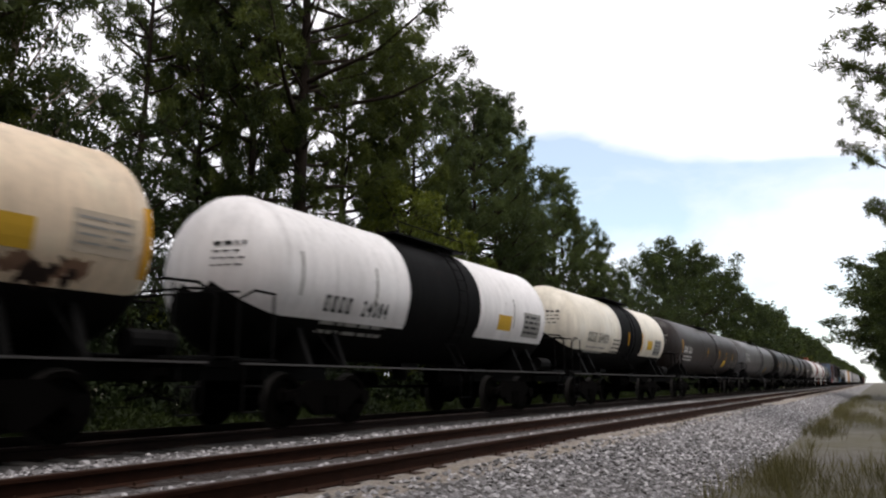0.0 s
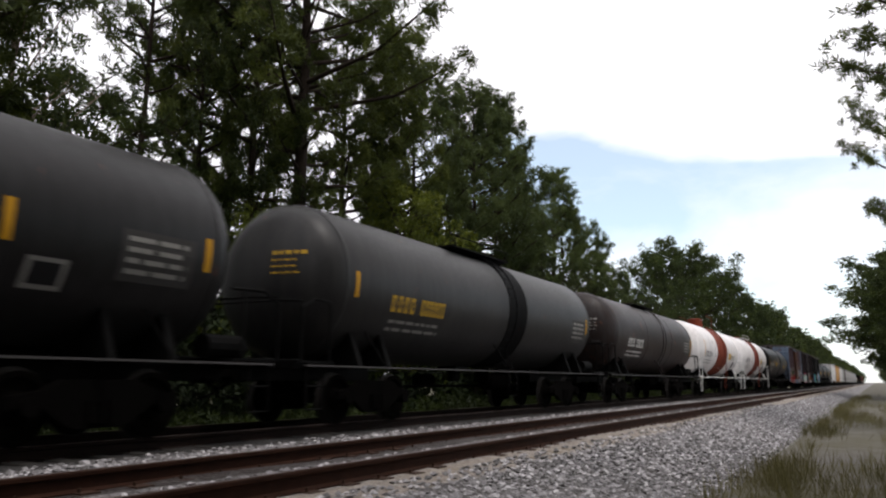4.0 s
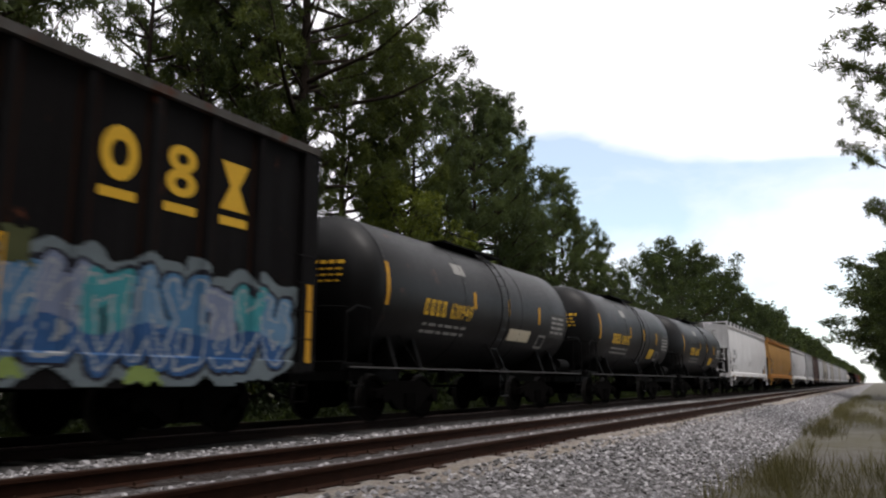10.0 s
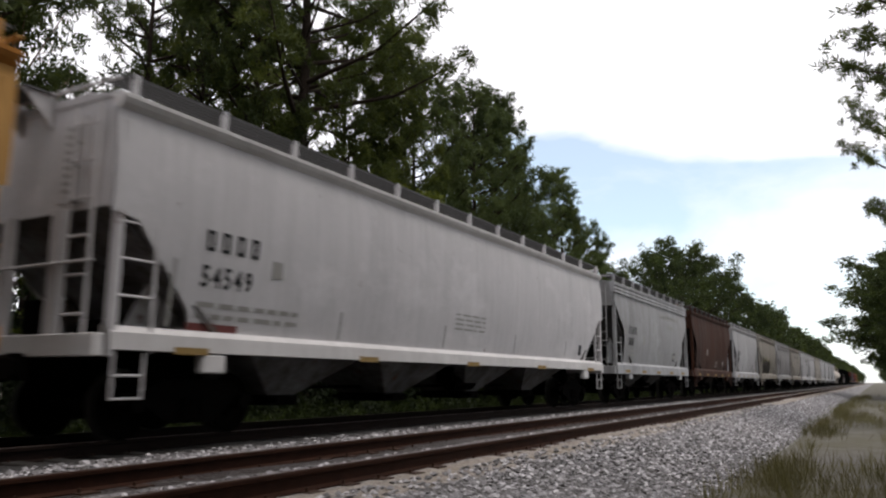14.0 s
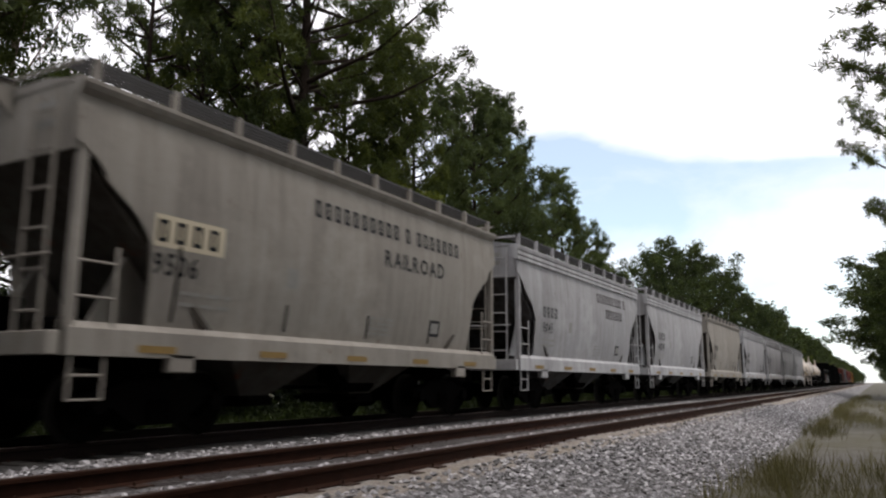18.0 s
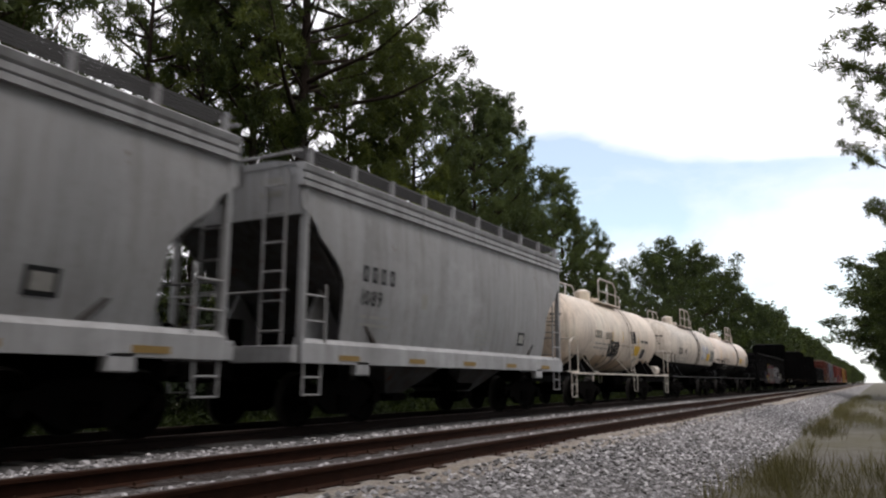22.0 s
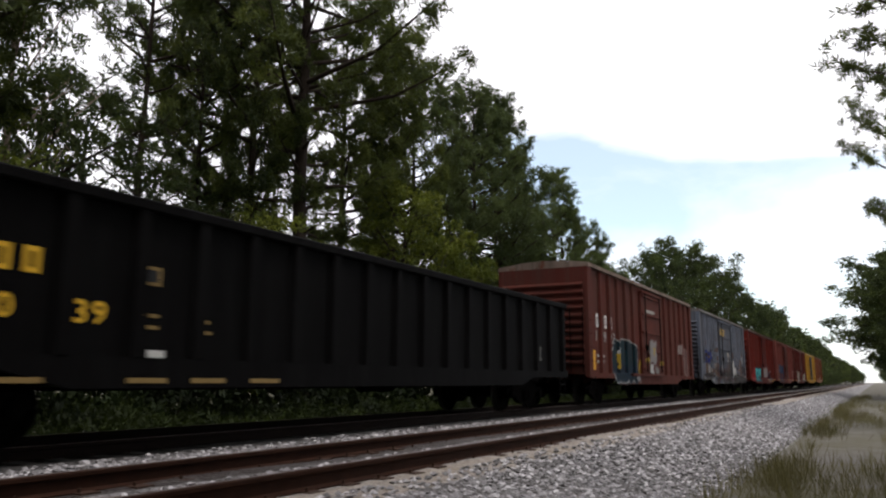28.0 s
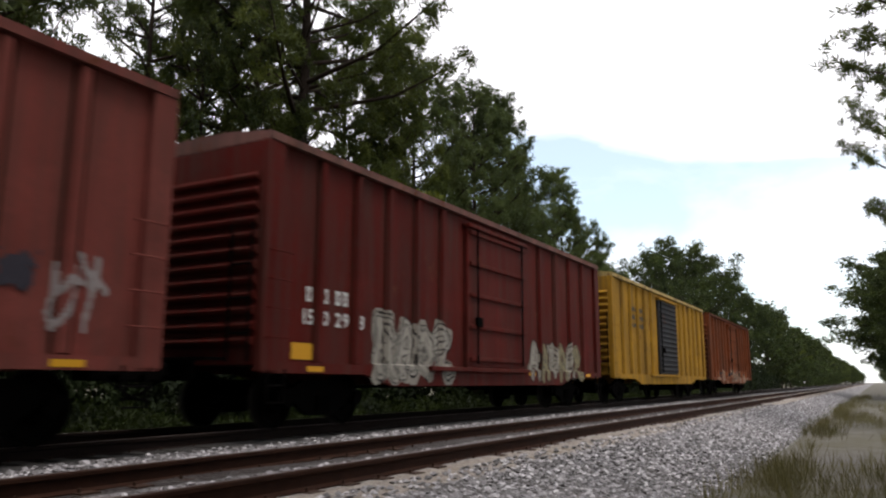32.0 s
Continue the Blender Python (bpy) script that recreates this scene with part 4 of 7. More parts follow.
        rails = [Geo().pipe([(sx * 1.47, yy + w, 0.75)] + [(x, yy + w, z) for x, z in arc], 0.016, 5) for w in (-0.2, 0.2)]
        lad = part("side_ladder", rails[0], lm, car)
        part("ladder_rail", rails[1], lm, lad)
        for x, z in arc:
            part("rung", Geo().rod((x, yy - 0.2, z), (x, yy + 0.2, z), 0.013, n=5), lm, lad)
        g = Geo().pipe([(sx * 1.44, yy - 0.28, sill_z), (sx * 1.44, yy - 0.2, 0.4), (sx * 1.44, yy + 0.2, 0.4), (sx * 1.44, yy + 0.28, sill_z)], 0.014)
        part("centre_step", g, lm, car)
    ztop = zc + R
    dm = shell[1] if band else shell[0]
    if dome == "tall":
        g = Geo().rod((0, -0.1, ztop - 0.05), (0, -0.1, ztop + 0.42), 0.42, n=20).rod((0, -0.1, ztop + 0.42), (0, -0.1, ztop + 0.47), 0.45, 0.3, n=20)
        part("valve_housing", g, dm, car, "cylindrical valve housing")
        part("manway", Geo().rod((0, 0.75, ztop - 0.04), (0, 0.75, ztop + 0.12), 0.28, n=14), dm, car)
        g = Geo()
        for sx in (-1, 1):
            g.pipe([(sx * 0.75, -0.7, ztop + 0.55), (sx * 0.75, 1.0, ztop + 0.55)], 0.02).rod((sx * 0.75, 0.95, ztop - 0.25), (sx * 0.75, 0.95, ztop + 0.55), 0.02)
        part("top_rail", g, dm, car)
    elif dome == "railed":
        g = Geo().rod((0, -0.55, ztop - 0.04), (0, -0.55, ztop + 0.34), 0.27, n=16).rod((0, -0.55, ztop + 0.34), (0, -0.55, ztop + 0.42), 0.27, 0.12, n=16)
        part("valve_housing", g, shell[0], car, "white cylindrical valve housing")
        part("manway", Geo().rod((0, 0.25, ztop - 0.04), (0, 0.25, ztop + 0.16), 0.3, n=14), shell[0], car)
        part("manway_bolt_bar", Geo().box(-0.08, 0.08, 0.2, 0.62, ztop + 0.16, ztop + 0.2), shell[0], car)
        part("top_platform", Geo().box(-0.85, -0.45, -1.25, 1.25, ztop - 0.14, ztop - 0.1).box(0.45, 0.85, -1.25, 1.25, ztop - 0.14, ztop - 0.1), shell[0], car)
        for sx in (-1, 1):
            g = Geo()
            z0, z1 = ztop - 0.15, ztop + 0.72
            g.pipe([(sx * 0.8, -1.2, z0), (sx * 0.8, -1.2, z1 - 0.12), (sx * 0.8, -1.05, z1), (sx * 0.8, 0.55, z1), (sx * 0.8, 0.8, z1 - 0.2), (sx * 0.8, 0.8, z0)], 0.026)
            g.rod((sx * 0.8, -0.2, z0), (sx * 0.8, -0.2, z1), 0.024).pipe([(sx * 0.8, -1.2, ztop + 0.28), (sx * 0.8, 1.25, ztop + 0.28), (sx * 0.8, 1.25, z0)], 0.022)
            part("guard_rail", g, frame_m if frame else shell[0], car)
    else:
        part("manway", Geo().rod((0, -0.1, ztop - 0.05), (0, -0.1, ztop + 0.13), 0.36, n=16), dm, car)
        part("relief_valve", Geo().rod((0, 0.8, ztop - 0.04), (0, 0.8, ztop + 0.1), 0.16, n=10), dm, car)
        g = Geo()
        for sx in (-1, 1):
            g.box(min(sx * 0.4, sx * 0.8), max(sx * 0.4, sx * 0.8), -1.5, 1.5, ztop - 0.06, ztop - 0.02)
            g.pipe([(sx * 0.8, -1.4, ztop - 0.05), (sx * 0.8, -1.4, ztop + 0.2), (sx * 0.8, 1.4, ztop + 0.2), (sx * 0.8, 1.4, ztop - 0.05)], 0.018)
        part("top_platform", g, frame_m, car)
    part("bottom_outlet", Geo().rod((0, 0, zc - R - 0.35), (0, 0, zc - R + 0.05), 0.16, n=12).box(-0.25, 0.25, -0.35, 0.35, zc - R - 0.1, zc - R + 0.02), frame_m, car)
    part("brake_reservoir", Geo().rod((1.0, half + 0.15, 1.2), (1.0, half + 0.85, 1.2), 0.17, n=12), frame_m, car)
    for s in (-1, 1):
        g = Geo().pipe([(1.42, s * (half + 1.2), 1.95), (0.9, s * (half + 1.2), 1.98), (-0.9, s * (half + 1.2), 1.98), (-1.42, s * (half + 1.2), 1.95)], 0.018)
        part("end_handrail", g, frame_m, car)
    for yy, z0, z1 in stripes:
        panel(car, surf, yy - 0.05, yy + 0.05, z0, z1, MAT["yellow"], "reflective_stripe", 5)
    running_gear(car, half + 0.72, 2.1, 0.95)
    return car, half, surf


# ---- covered hoppers ----
def hopper(front, rear, label, color, big=False, bays=2, dirt=0.25, rust=0.05, ridged=True, sill=None, eave=4.12):
    car, half = start_car("covered_hopper", label, "hopper car", front, rear)
    m = paint("hopper_side", color, amount=dirt, rust=rust, dirt=(0.12, 0.1, 0.085))
    sm = m if sill is None else paint("hopper_sill", sill, amount=dirt)
    # slope sheets and bays: side colour cut to 0.3 for shade, plus grime
    grimy = paint("hopper_shaded_underside", tuple(0.3 * c for c in color), amount=0.7, rust=0.2)
    zb, zt = 1.35, 3.76 if ridged else 3.96
    zcut = 2.68 if big else 3.4

    def cut(z):
        """How far the side sheet is cut back at its ends, over the slope sheets."""
        t = zcut - z
        if t <= 0:
            return 0.0
        if big:
            return 0.35 * t / 0.06 if t < 0.06 else min(1.3, 0.35 + 0.95 * (t - 0.06) / 1.04)
        if t < 0.4:
            return 0.42 * math.sin(t / 0.4 * math.pi / 2)
        return 0.42 + 0.7 * math.sin((t - 0.4) / 0.75 * math.pi / 2) if t < 1.15 else 1.12 + 0.08 * (t - 1.15)

    def surf(y, z):
        t = min(1.0, max(0.0, (z - zb) / (zt - zb)))
        return 1.5 - 0.16 * ((0.62 - t) / 0.62) ** 2 if t < 0.62 else 1.5 - 0.06 * ((t - 0.62) / 0.38) ** 2

    for sx in (-1, 1):
        g = Geo()
        zz = sorted({zb + (zt - zb) * i / 30 for i in range(31)} | {zcut, zcut - 0.02, zcut - 0.06})
        us = [-1, -0.97, -0.9, -0.6, 0, 0.6, 0.9, 0.97, 1]
        v = [(sx * surf(0, z), u * (half - 0.02 - cut(z)), z) for z in zz for u in us]
        k = len(us)
        g.add(v, [(j * k + i, j * k + i + 1, (j + 1) * k + i + 1, (j + 1) * k + i) for j in range(len(zz) - 1) for i in range(k - 1)])
        v2 = [(x - sx * 0.05, y, z) for x, y, z in v]
        g.add(v2, [(j * k + i, (j + 1) * k + i, (j + 1) * k + i + 1, j * k + i + 1) for j in range(len(zz) - 1) for i in range(k - 1)])
        part("side_sheet", g, m, car, smooth=True)
        # eave band
        g = Geo()
        if ridged:
            pr = [(1.38, zt), (1.5, zt), (1.5, zt + 0.08), (1.46, zt + 0.1), (1.5, zt + 0.12), (1.5, zt + 0.2), (1.46, zt + 0.22), (1.5, zt + 0.25), (1.52, eave - 0.02), (1.45, eave + 0.02), (1.3, eave + 0.02)]
        else:
            pr = [(1.38, zt - 0.01), (1.445, zt - 0.01), (1.5, zt + 0.05), (1.53, eave - 0.05), (1.53, eave), (1.46, eave + 0.03), (1.3, eave + 0.03)]
        g.prism([(sx * a, b) for a, b in pr], "y", -half + 0.02, half - 0.02)
        part("eave_band", g, sm, car)
        part("side_sill", Geo().prism([(sx * 1.33, 1.0), (sx * 1.5, 1.0), (sx * 1.5, 1.3), (sx * 1.42, 1.38), (sx * 1.33, 1.38)], "y", -half + 0.1, half - 0.1) if not big else Geo().prism([(sx * 1.33, 1.08), (sx * 1.5, 1.08), (sx * 1.5, 1.28), (sx * 1.42, 1.36), (sx * 1.33, 1.36)], "y", -half + 0.1, half - 0.1), sm, car)
        for i in range(5):
            yy = -half + 1.3 + i * (2 * half - 2.6) / 4
            part("reflector", Geo().box(min(sx * 1.503, sx * 1.508), max(sx * 1.503, sx * 1.508), yy - 0.28, yy + 0.28, 1.05, 1.14), MAT["dullyellow"], car)
        for s in (-1, 1):
            y = s * (half - 0.1)
            part("corner_post", Geo().box(min(sx * 1.36, sx * 1.48), max(sx * 1.36, sx * 1.48), min(y, y - s * 0.1), max(y, y - s * 0.1), 1.0, eave - 0.3, 0.01), m, car)
            ladder(car, m, sx * 1.47, s * (half - 0.68), s * (half - 0.14), 1.05, 2.25 if not big else 2.8, 3 if not big else 4)
            part("jacking_pad", Geo().box(min(sx * 1.35, sx * 1.5), max(sx * 1.35, sx * 1.5), s * (half - 1.7) - 0.2, s * (half - 1.7) + 0.2, 0.82, 1.06, 0.02), sm, car)
            stirrup(car, m, sx * 1.46, s * (half - 0.4), 0.52, 1.05, 0.42)
            part("bolster_web", Geo().prism([(s * (half - 1.9), 1.38), (s * (half - 0.7), 1.38), (s * (half - 1.2), 2.3)], "x", sx * 0.9, sx * 0.96), m, car)
    # roof with hatch trough, ends and slope sheets
    part("roof", Geo().prism([(-1.46, eave), (1.46, eave), (0.8, eave + 0.12), (-0.8, eave + 0.12)], "y", -half + 0.04, half - 0.04), m, car)
    part("hatch_trough", Geo().box(-0.3, 0.3, -half + 0.8, half - 0.8, eave + 0.1, eave + 0.26, 0.03), m, car)
    for s in (-1, 1):
        y = s * (half - 0.06)
        part("end_sheet", Geo().box(-1.44, 1.44, min(y, y - s * 0.05), max(y, y - s * 0.05), zcut - 0.1 if not big else 2.75, eave, 0.01), m, car)
        z0 = zcut - 0.1 if not big else 2.75
        run = 2.3 if not big else 1.9
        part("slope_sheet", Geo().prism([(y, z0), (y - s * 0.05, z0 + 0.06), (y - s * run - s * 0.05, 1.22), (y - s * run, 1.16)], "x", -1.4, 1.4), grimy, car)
        part("end_sill", Geo().box(-1.46, 1.46, min(y, y + s * 0.14), max(y, y + s * 0.14), 1.0, 1.26, 0.01), sm, car)
        part("end_platform", Geo().box(-1.3, 1.3, min(y, y - s * 1.6), max(y, y - s * 1.6), 1.12, 1.16), MAT["iron"], car)
        part("centre_sill", Geo().box(-0.25, 0.25, min(y, y - s * 2.6), max(y, y - s * 2.6), 0.74, 1.12), MAT["iron"], car)
        ladder(car, m, y + s * 0.1, 0.75, 1.2, 1.25, eave - 0.1, 6, along="x", name="end_ladder")
        if big:
            for x in (-0.62, 0.42):
                part("end_post", Geo().box(x, x + 0.2, min(y, y + s * 0.1), max(y, y + s * 0.1), 1.2, 2.78, 0.01), m, car)
            part("end_panel", Geo().box(0.4, 0.86, min(y, y + s * 0.03), max(y, y + s * 0.03), 2.85, 3.95, 0.008), m, car)
            r = random.Random(int(7 * half))
            for i in range(9):
                part("letter_bar", Geo().box(0.48, 0.6 + 0.2 * r.random(), min(y, y + s * 0.036), max(y, y + s * 0.036), 3.78 - 0.1 * i, 3.83 - 0.1 * i), MAT["greystencil"], car)
        else:
            for i in range(2):
                part("letter_bar", Geo().box(0.55, 1.0, min(y, y + s * 0.008), max(y, y + s * 0.008), 3.85 - 0.22 * i, 3.95 - 0.22 * i), MAT["greystencil"], car)
        for x in (-0.55, 0.1):
            part("walk_bracket", Geo().prism([(y, eave - 0.25), (y + s * 0.4, eave + 0.16), (y + s * 0.4, eave + 0.2), (y, eave + 0.2)], "x", x - 0.02, x + 0.02), m, car)
        part("walk_edge", Geo().pipe([(-1.42, y + s * 0.05, eave + 0.2), (1.42, y + s * 0.05, eave + 0.2)], 0.025), m, car)
        part("end_walk", Geo().box(-0.6, 0.15, min(y, y + s * 0.42), max(y, y + s * 0.42), eave + 0.2, eave + 0.23), MAT["galv"], car)
        g = Geo().pipe([(-1.3, y + s * 0.12, 2.1), (1.3, y + s * 0.12, 2.1)], 0.018)
        part("end_handrail", g, m, car)
        part("brake_box", Geo().box(-0.6, -0.25, min(y - s * 0.25, y - s * 0.6), max(y - s * 0.25, y - s * 0.6), 1.16, 1.75, 0.02), MAT["castiron"], car)
        part("air_reservoir", Geo().rod((0.3, y - s * 0.5, 1.35), (0.9, y - s * 0.5, 1.35), 0.14, n=10), MAT["castiron"], car)
    # discharge bays
    span = (2 * half - 2 * (2.6 if not big else 2.4)) / bays
    for i in range(bays):
        yc = -half + (2.6 if not big else 2.4) + (i + 0.5) * span
        w, b = span * 0.5, 0.32
        v = [(sx * 1.32, yc + sy * w, 1.3) for sx, sy in ((-1, -1), (1, -1), (1, 1), (-1, 1))] + [(sx * 0.55, yc + sy * b, 0.5) for sx, sy in ((-1, -1), (1, -1), (1, 1), (-1, 1))]
        g = Geo().add(v, [(0, 1, 5, 4), (1, 2, 6, 5), (2, 3, 7, 6), (3, 0, 4, 7), (4, 5, 6, 7), (3, 2, 1, 0)])
        part("discharge_bay", g, grimy, car, "sloped discharge bay with grime and painted-in shade")
        part("outlet_gate", Geo().box(-0.6, 0.6, yc - 0.36, yc + 0.36, 0.34, 0.5, 0.02).rod((-0.75, yc - 0.3, 0.42), (0.75, yc - 0.3, 0.42), 0.04), MAT["castiron"], car)
    # open grating walk on brackets along the eave
    for sx in (-1, 1):
        g = Geo()
        z = eave + 0.22
        for i in range(5):
            x = sx * (1.0 + 0.1 * i)
            g.box(min(x, x + sx * 0.012), max(x, x + sx * 0.012), -half + 0.1, half - 0.1, z + 0.03, z + 0.07)
        k = int((2 * half - 0.4) / 0.1)
        for i in range(k + 1):
            yy = -half + 0.2 + i * (2 * half - 0.4) / k
            g.add([(sx * 1.0, yy, z + 0.06), (sx * 1.42, yy, z + 0.06), (sx * 1.42, yy, z + 0.02), (sx * 1.0, yy, z + 0.02)], [(0, 1, 2, 3)])
        part("running_board", g, MAT["galv"], car)
        k = 9 if not big else 12
        for i in range(k + 1):
            yy = -half + 0.25 + i * (2 * half - 0.5) / k
            part("board_bracket", Geo().box(min(sx * 1.36, sx * 1.45), max(sx * 1.36, sx * 1.45), yy - 0.03, yy + 0.03, eave, z + 0.08), m, car)
    running_gear(car, half, 1.75, 0.75)
    return car, half, surf


# ---- gondolas and bulkhead flats ----
def gondola(front, rear, label, posts=13):
    car, half = start_car("gondola", label, "gondola car", front, rear)
    m = paint("gondola_side", (0.0046, 0.0042, 0.0043), amount=0.3, gloss=0.02)
    RELIEF[car.name] = (1.42, [-half + 0.25 + i * (2 * half - 0.5) / posts for i in range(posts + 1)], 1.508, 0.135, None)
    for sx in (-1, 1):
        part("side_wall", Geo().box(min(sx * 1.36, sx * 1.42), max(sx * 1.36, sx * 1.42), -half, half, 0.95, 2.78), m, car)
        part("top_chord", Geo().box(min(sx * 1.33, sx * 1.53), max(sx * 1.33, sx * 1.53), -half, half, 2.76, 2.9, 0.02), m, car)
        q = 3.2
        part("side_sill", Geo().prism([(-half, 1.0), (-half, 0.84), (-half + q - 0.8, 0.84), (-half + q, 0.64), (half - q, 0.64), (half - q + 0.8, 0.84), (half, 0.84), (half, 1.0)], "x", sx * 1.41, sx * 1.5), m, car)
        for i in range(posts + 1):
            yy = -half + 0.25 + i * (2 * half - 0.5) / posts
            part("side_post", Geo().add([(sx * 1.42, yy - 0.13, z) for z in (0.95, 2.76)] + [(sx * 1.42, yy + 0.13, z) for z in (0.95, 2.76)] + [(sx * 1.508, yy + 0.08, z) for z in (1.0, 2.76)] + [(sx * 1.508, yy - 0.08, z) for z in (1.0, 2.76)], [(2, 3, 5, 4), (4, 5, 7, 6), (6, 7, 1, 0), (0, 2, 4, 6), (1, 7, 5, 3)]), m, car)
        for s in (-1, 1):
            stirrup(car, m, sx * 1.46, s * (half - 0.35), 0.35, 0.95)
    part("floor", Geo().box(-1.4, 1.4, -half + 0.05, half - 0.05, 0.98, 1.08), m, car)
    for s in (-1, 1):
        y = s * half
        wall = part("end_wall", Geo().box(-1.42, 1.42, min(y, y - s * 0.08), max(y, y - s * 0.08), 0.9, 2.9, 0.01), m, car)
        for z in (1.25, 1.75, 2.25, 2.7):
            part("end_rib", Geo().prism([(y, z - 0.14), (y + s * 0.12, z - 0.07), (y + s * 0.12, z + 0.07), (y, z + 0.14)], "x", -1.25, 1.25), m, wall)
        for sx in (-1, 1):
            for i in range(4):
                z = 1.25 + 0.4 * i
                part("grab_iron", Geo().pipe([(sx * 1.43, s * (half - 0.08), z), (sx * 1.54, s * (half - 0.08), z), (sx * 1.54, s * (half - 0.5), z), (sx * 1.43, s * (half - 0.5), z)], 0.014, 5), m, car)
    running_gear(car, half, 2.0, 0.85)
    return car, half, lambda y, z: 1.42


def bulkhead_flat(front, rear, label):
    car, half = start_car("bulkhead_flatcar", label, "flat car", front, rear)
    m = paint("flatcar_black", (0.0034, 0.0031, 0.0031), amount=0.3, gloss=0.0)
    part("deck", Geo().box(-1.45, 1.45, -half + 0.4, half - 0.4, 0.92, 1.02, 0.01), m, car)
    for sx in (-1, 1):
        part("side_sill", Geo().prism([(-half, 1.0), (-half, 0.72), (-half + 3, 0.68), (-half + 4, 0.58), (half - 4, 0.58), (half - 3, 0.68), (half, 0.72), (half, 1.0)], "x", sx * 1.4, sx * 1.5), m, car)
        for i in range(12):
            yy = -half + 1.2 + i * (2 * half - 2.4) / 11
            part("stake_pocket", Geo().box(min(sx * 1.5, sx * 1.58), max(sx * 1.5, sx * 1.58), yy - 0.09, yy + 0.09, 0.72, 1.0, 0.01), m, car)
        for i in range(6):
            yy = -half + 1.9 + i * (2 * half - 3.8) / 5
            part("winch", Geo().rod((sx * 1.3, yy, 1.06), (sx * 1.46, yy, 1.06), 0.05, n=8).box(min(sx * 1.3, sx * 1.45), max(sx * 1.3, sx * 1.45), yy - 0.2, yy + 0.2, 1.02, 1.05), MAT["castiron"], car)
    part("deck_boards", Geo().box(-1.3, 1.3, -half + 0.6, half - 0.6, 1.02, 1.05), MAT["boards"], car)
    for s in (-1, 1):
        y = s * half
        face = y - s * 0.55
        bh = part("bulkhead", Geo().prism([(-1.5, 1.0), (1.5, 1.0), (1.5, 4.22), (1.2, 4.42), (-1.2, 4.42), (-1.5, 4.22)], "y", face, face + s * 0.08), m, car, "tall black steel bulkhead")
        part("bulkhead_liner", Geo().box(-1.42, 1.42, min(face, face - s * 0.05), max(face, face - s * 0.05), 1.05, 4.2), m, bh)
        for x in (-1.44, -0.5, 0.5, 1.44):
            part("bulkhead_post", Geo().prism([(face + s * 0.08, 0.95), (y + s * 0.05, 0.95), (face + s * 0.22, 4.3), (face + s * 0.08, 4.3)], "x", x - 0.06, x + 0.06), m, bh)
        for z in (1.8, 2.7, 3.5):
            part("bulkhead_rail", Geo().box(-1.4, 1.4, min(face + s * 0.08, face + s * 0.2), max(face + s * 0.08, face + s * 0.2), z, z + 0.1), m, bh)
        part("top_cap", Geo().box(-1.2, 1.2, min(face - s * 0.03, face + s * 0.1), max(face - s * 0.03, face + s * 0.1), 4.42, 4.46), MAT["railbar"], bh)
        for sx in (-1, 1):
            ladder(car, MAT["castiron"], sx * 1.56, y - s * 0.3, y + s * 0.04, 1.0, 2.9, 5)
            stirrup(car, m, sx * 1.48, s * (half - 0.35), 0.35, 0.8)
            part("reflector", Geo().box(min(sx * 1.503, sx * 1.508), max(sx * 1.503, sx * 1.508), y - s * 0.45 - 0.2, y - s * 0.45 + 0.2, 0.76, 0.94), MAT["dullyellow"], car)
            part("reflector", Geo().box(min(sx * 1.503, sx * 1.508), max(sx * 1.503, sx * 1.508), y - s * 3.4 - 0.22, y - s * 3.4 + 0.22, 0.78, 0.9), MAT["dullyellow"], car)
    running_gear(car, half, 2.2, 1.0)
    return car, half, lambda y, z: 1.5
# ---- the train, from its head to its tail ----
WHITE, BLACK, YEL, GREY, CREAM, GOLD = MAT["whitepaint"], MAT["blackpaint"], MAT["placard"], MAT["greystencil"], MAT["cream"], MAT["golden"]
TANKBLACK = (0.0038, 0.0036, 0.0038)


def head_print(car, half, ink, R, zc, lines=4, seed=1):
    """Small writing, as bars, on the head that faces the camera."""
    r = random.Random(seed)
    g = Geo()
    for i in range(lines):
        z, x = zc + 0.36 - 0.11 * i, 0.3
        while x < (0.75 if i else 0.85):
            w = r.uniform(0.05, 0.14)
            v = [(a, -half - 0.72 * math.sqrt(max(0.0, 1 - (a * a + (b - zc) ** 2) / (R * R))) - 0.012, b) for b in (z, z + (0.065 if i == 0 else 0.03)) for a in (x, x + w)]
            g.add(v, [(0, 1, 3, 2)])
            x += w + 0.05
    tagged(part("head_print", g, ink, car), kind="stuff")


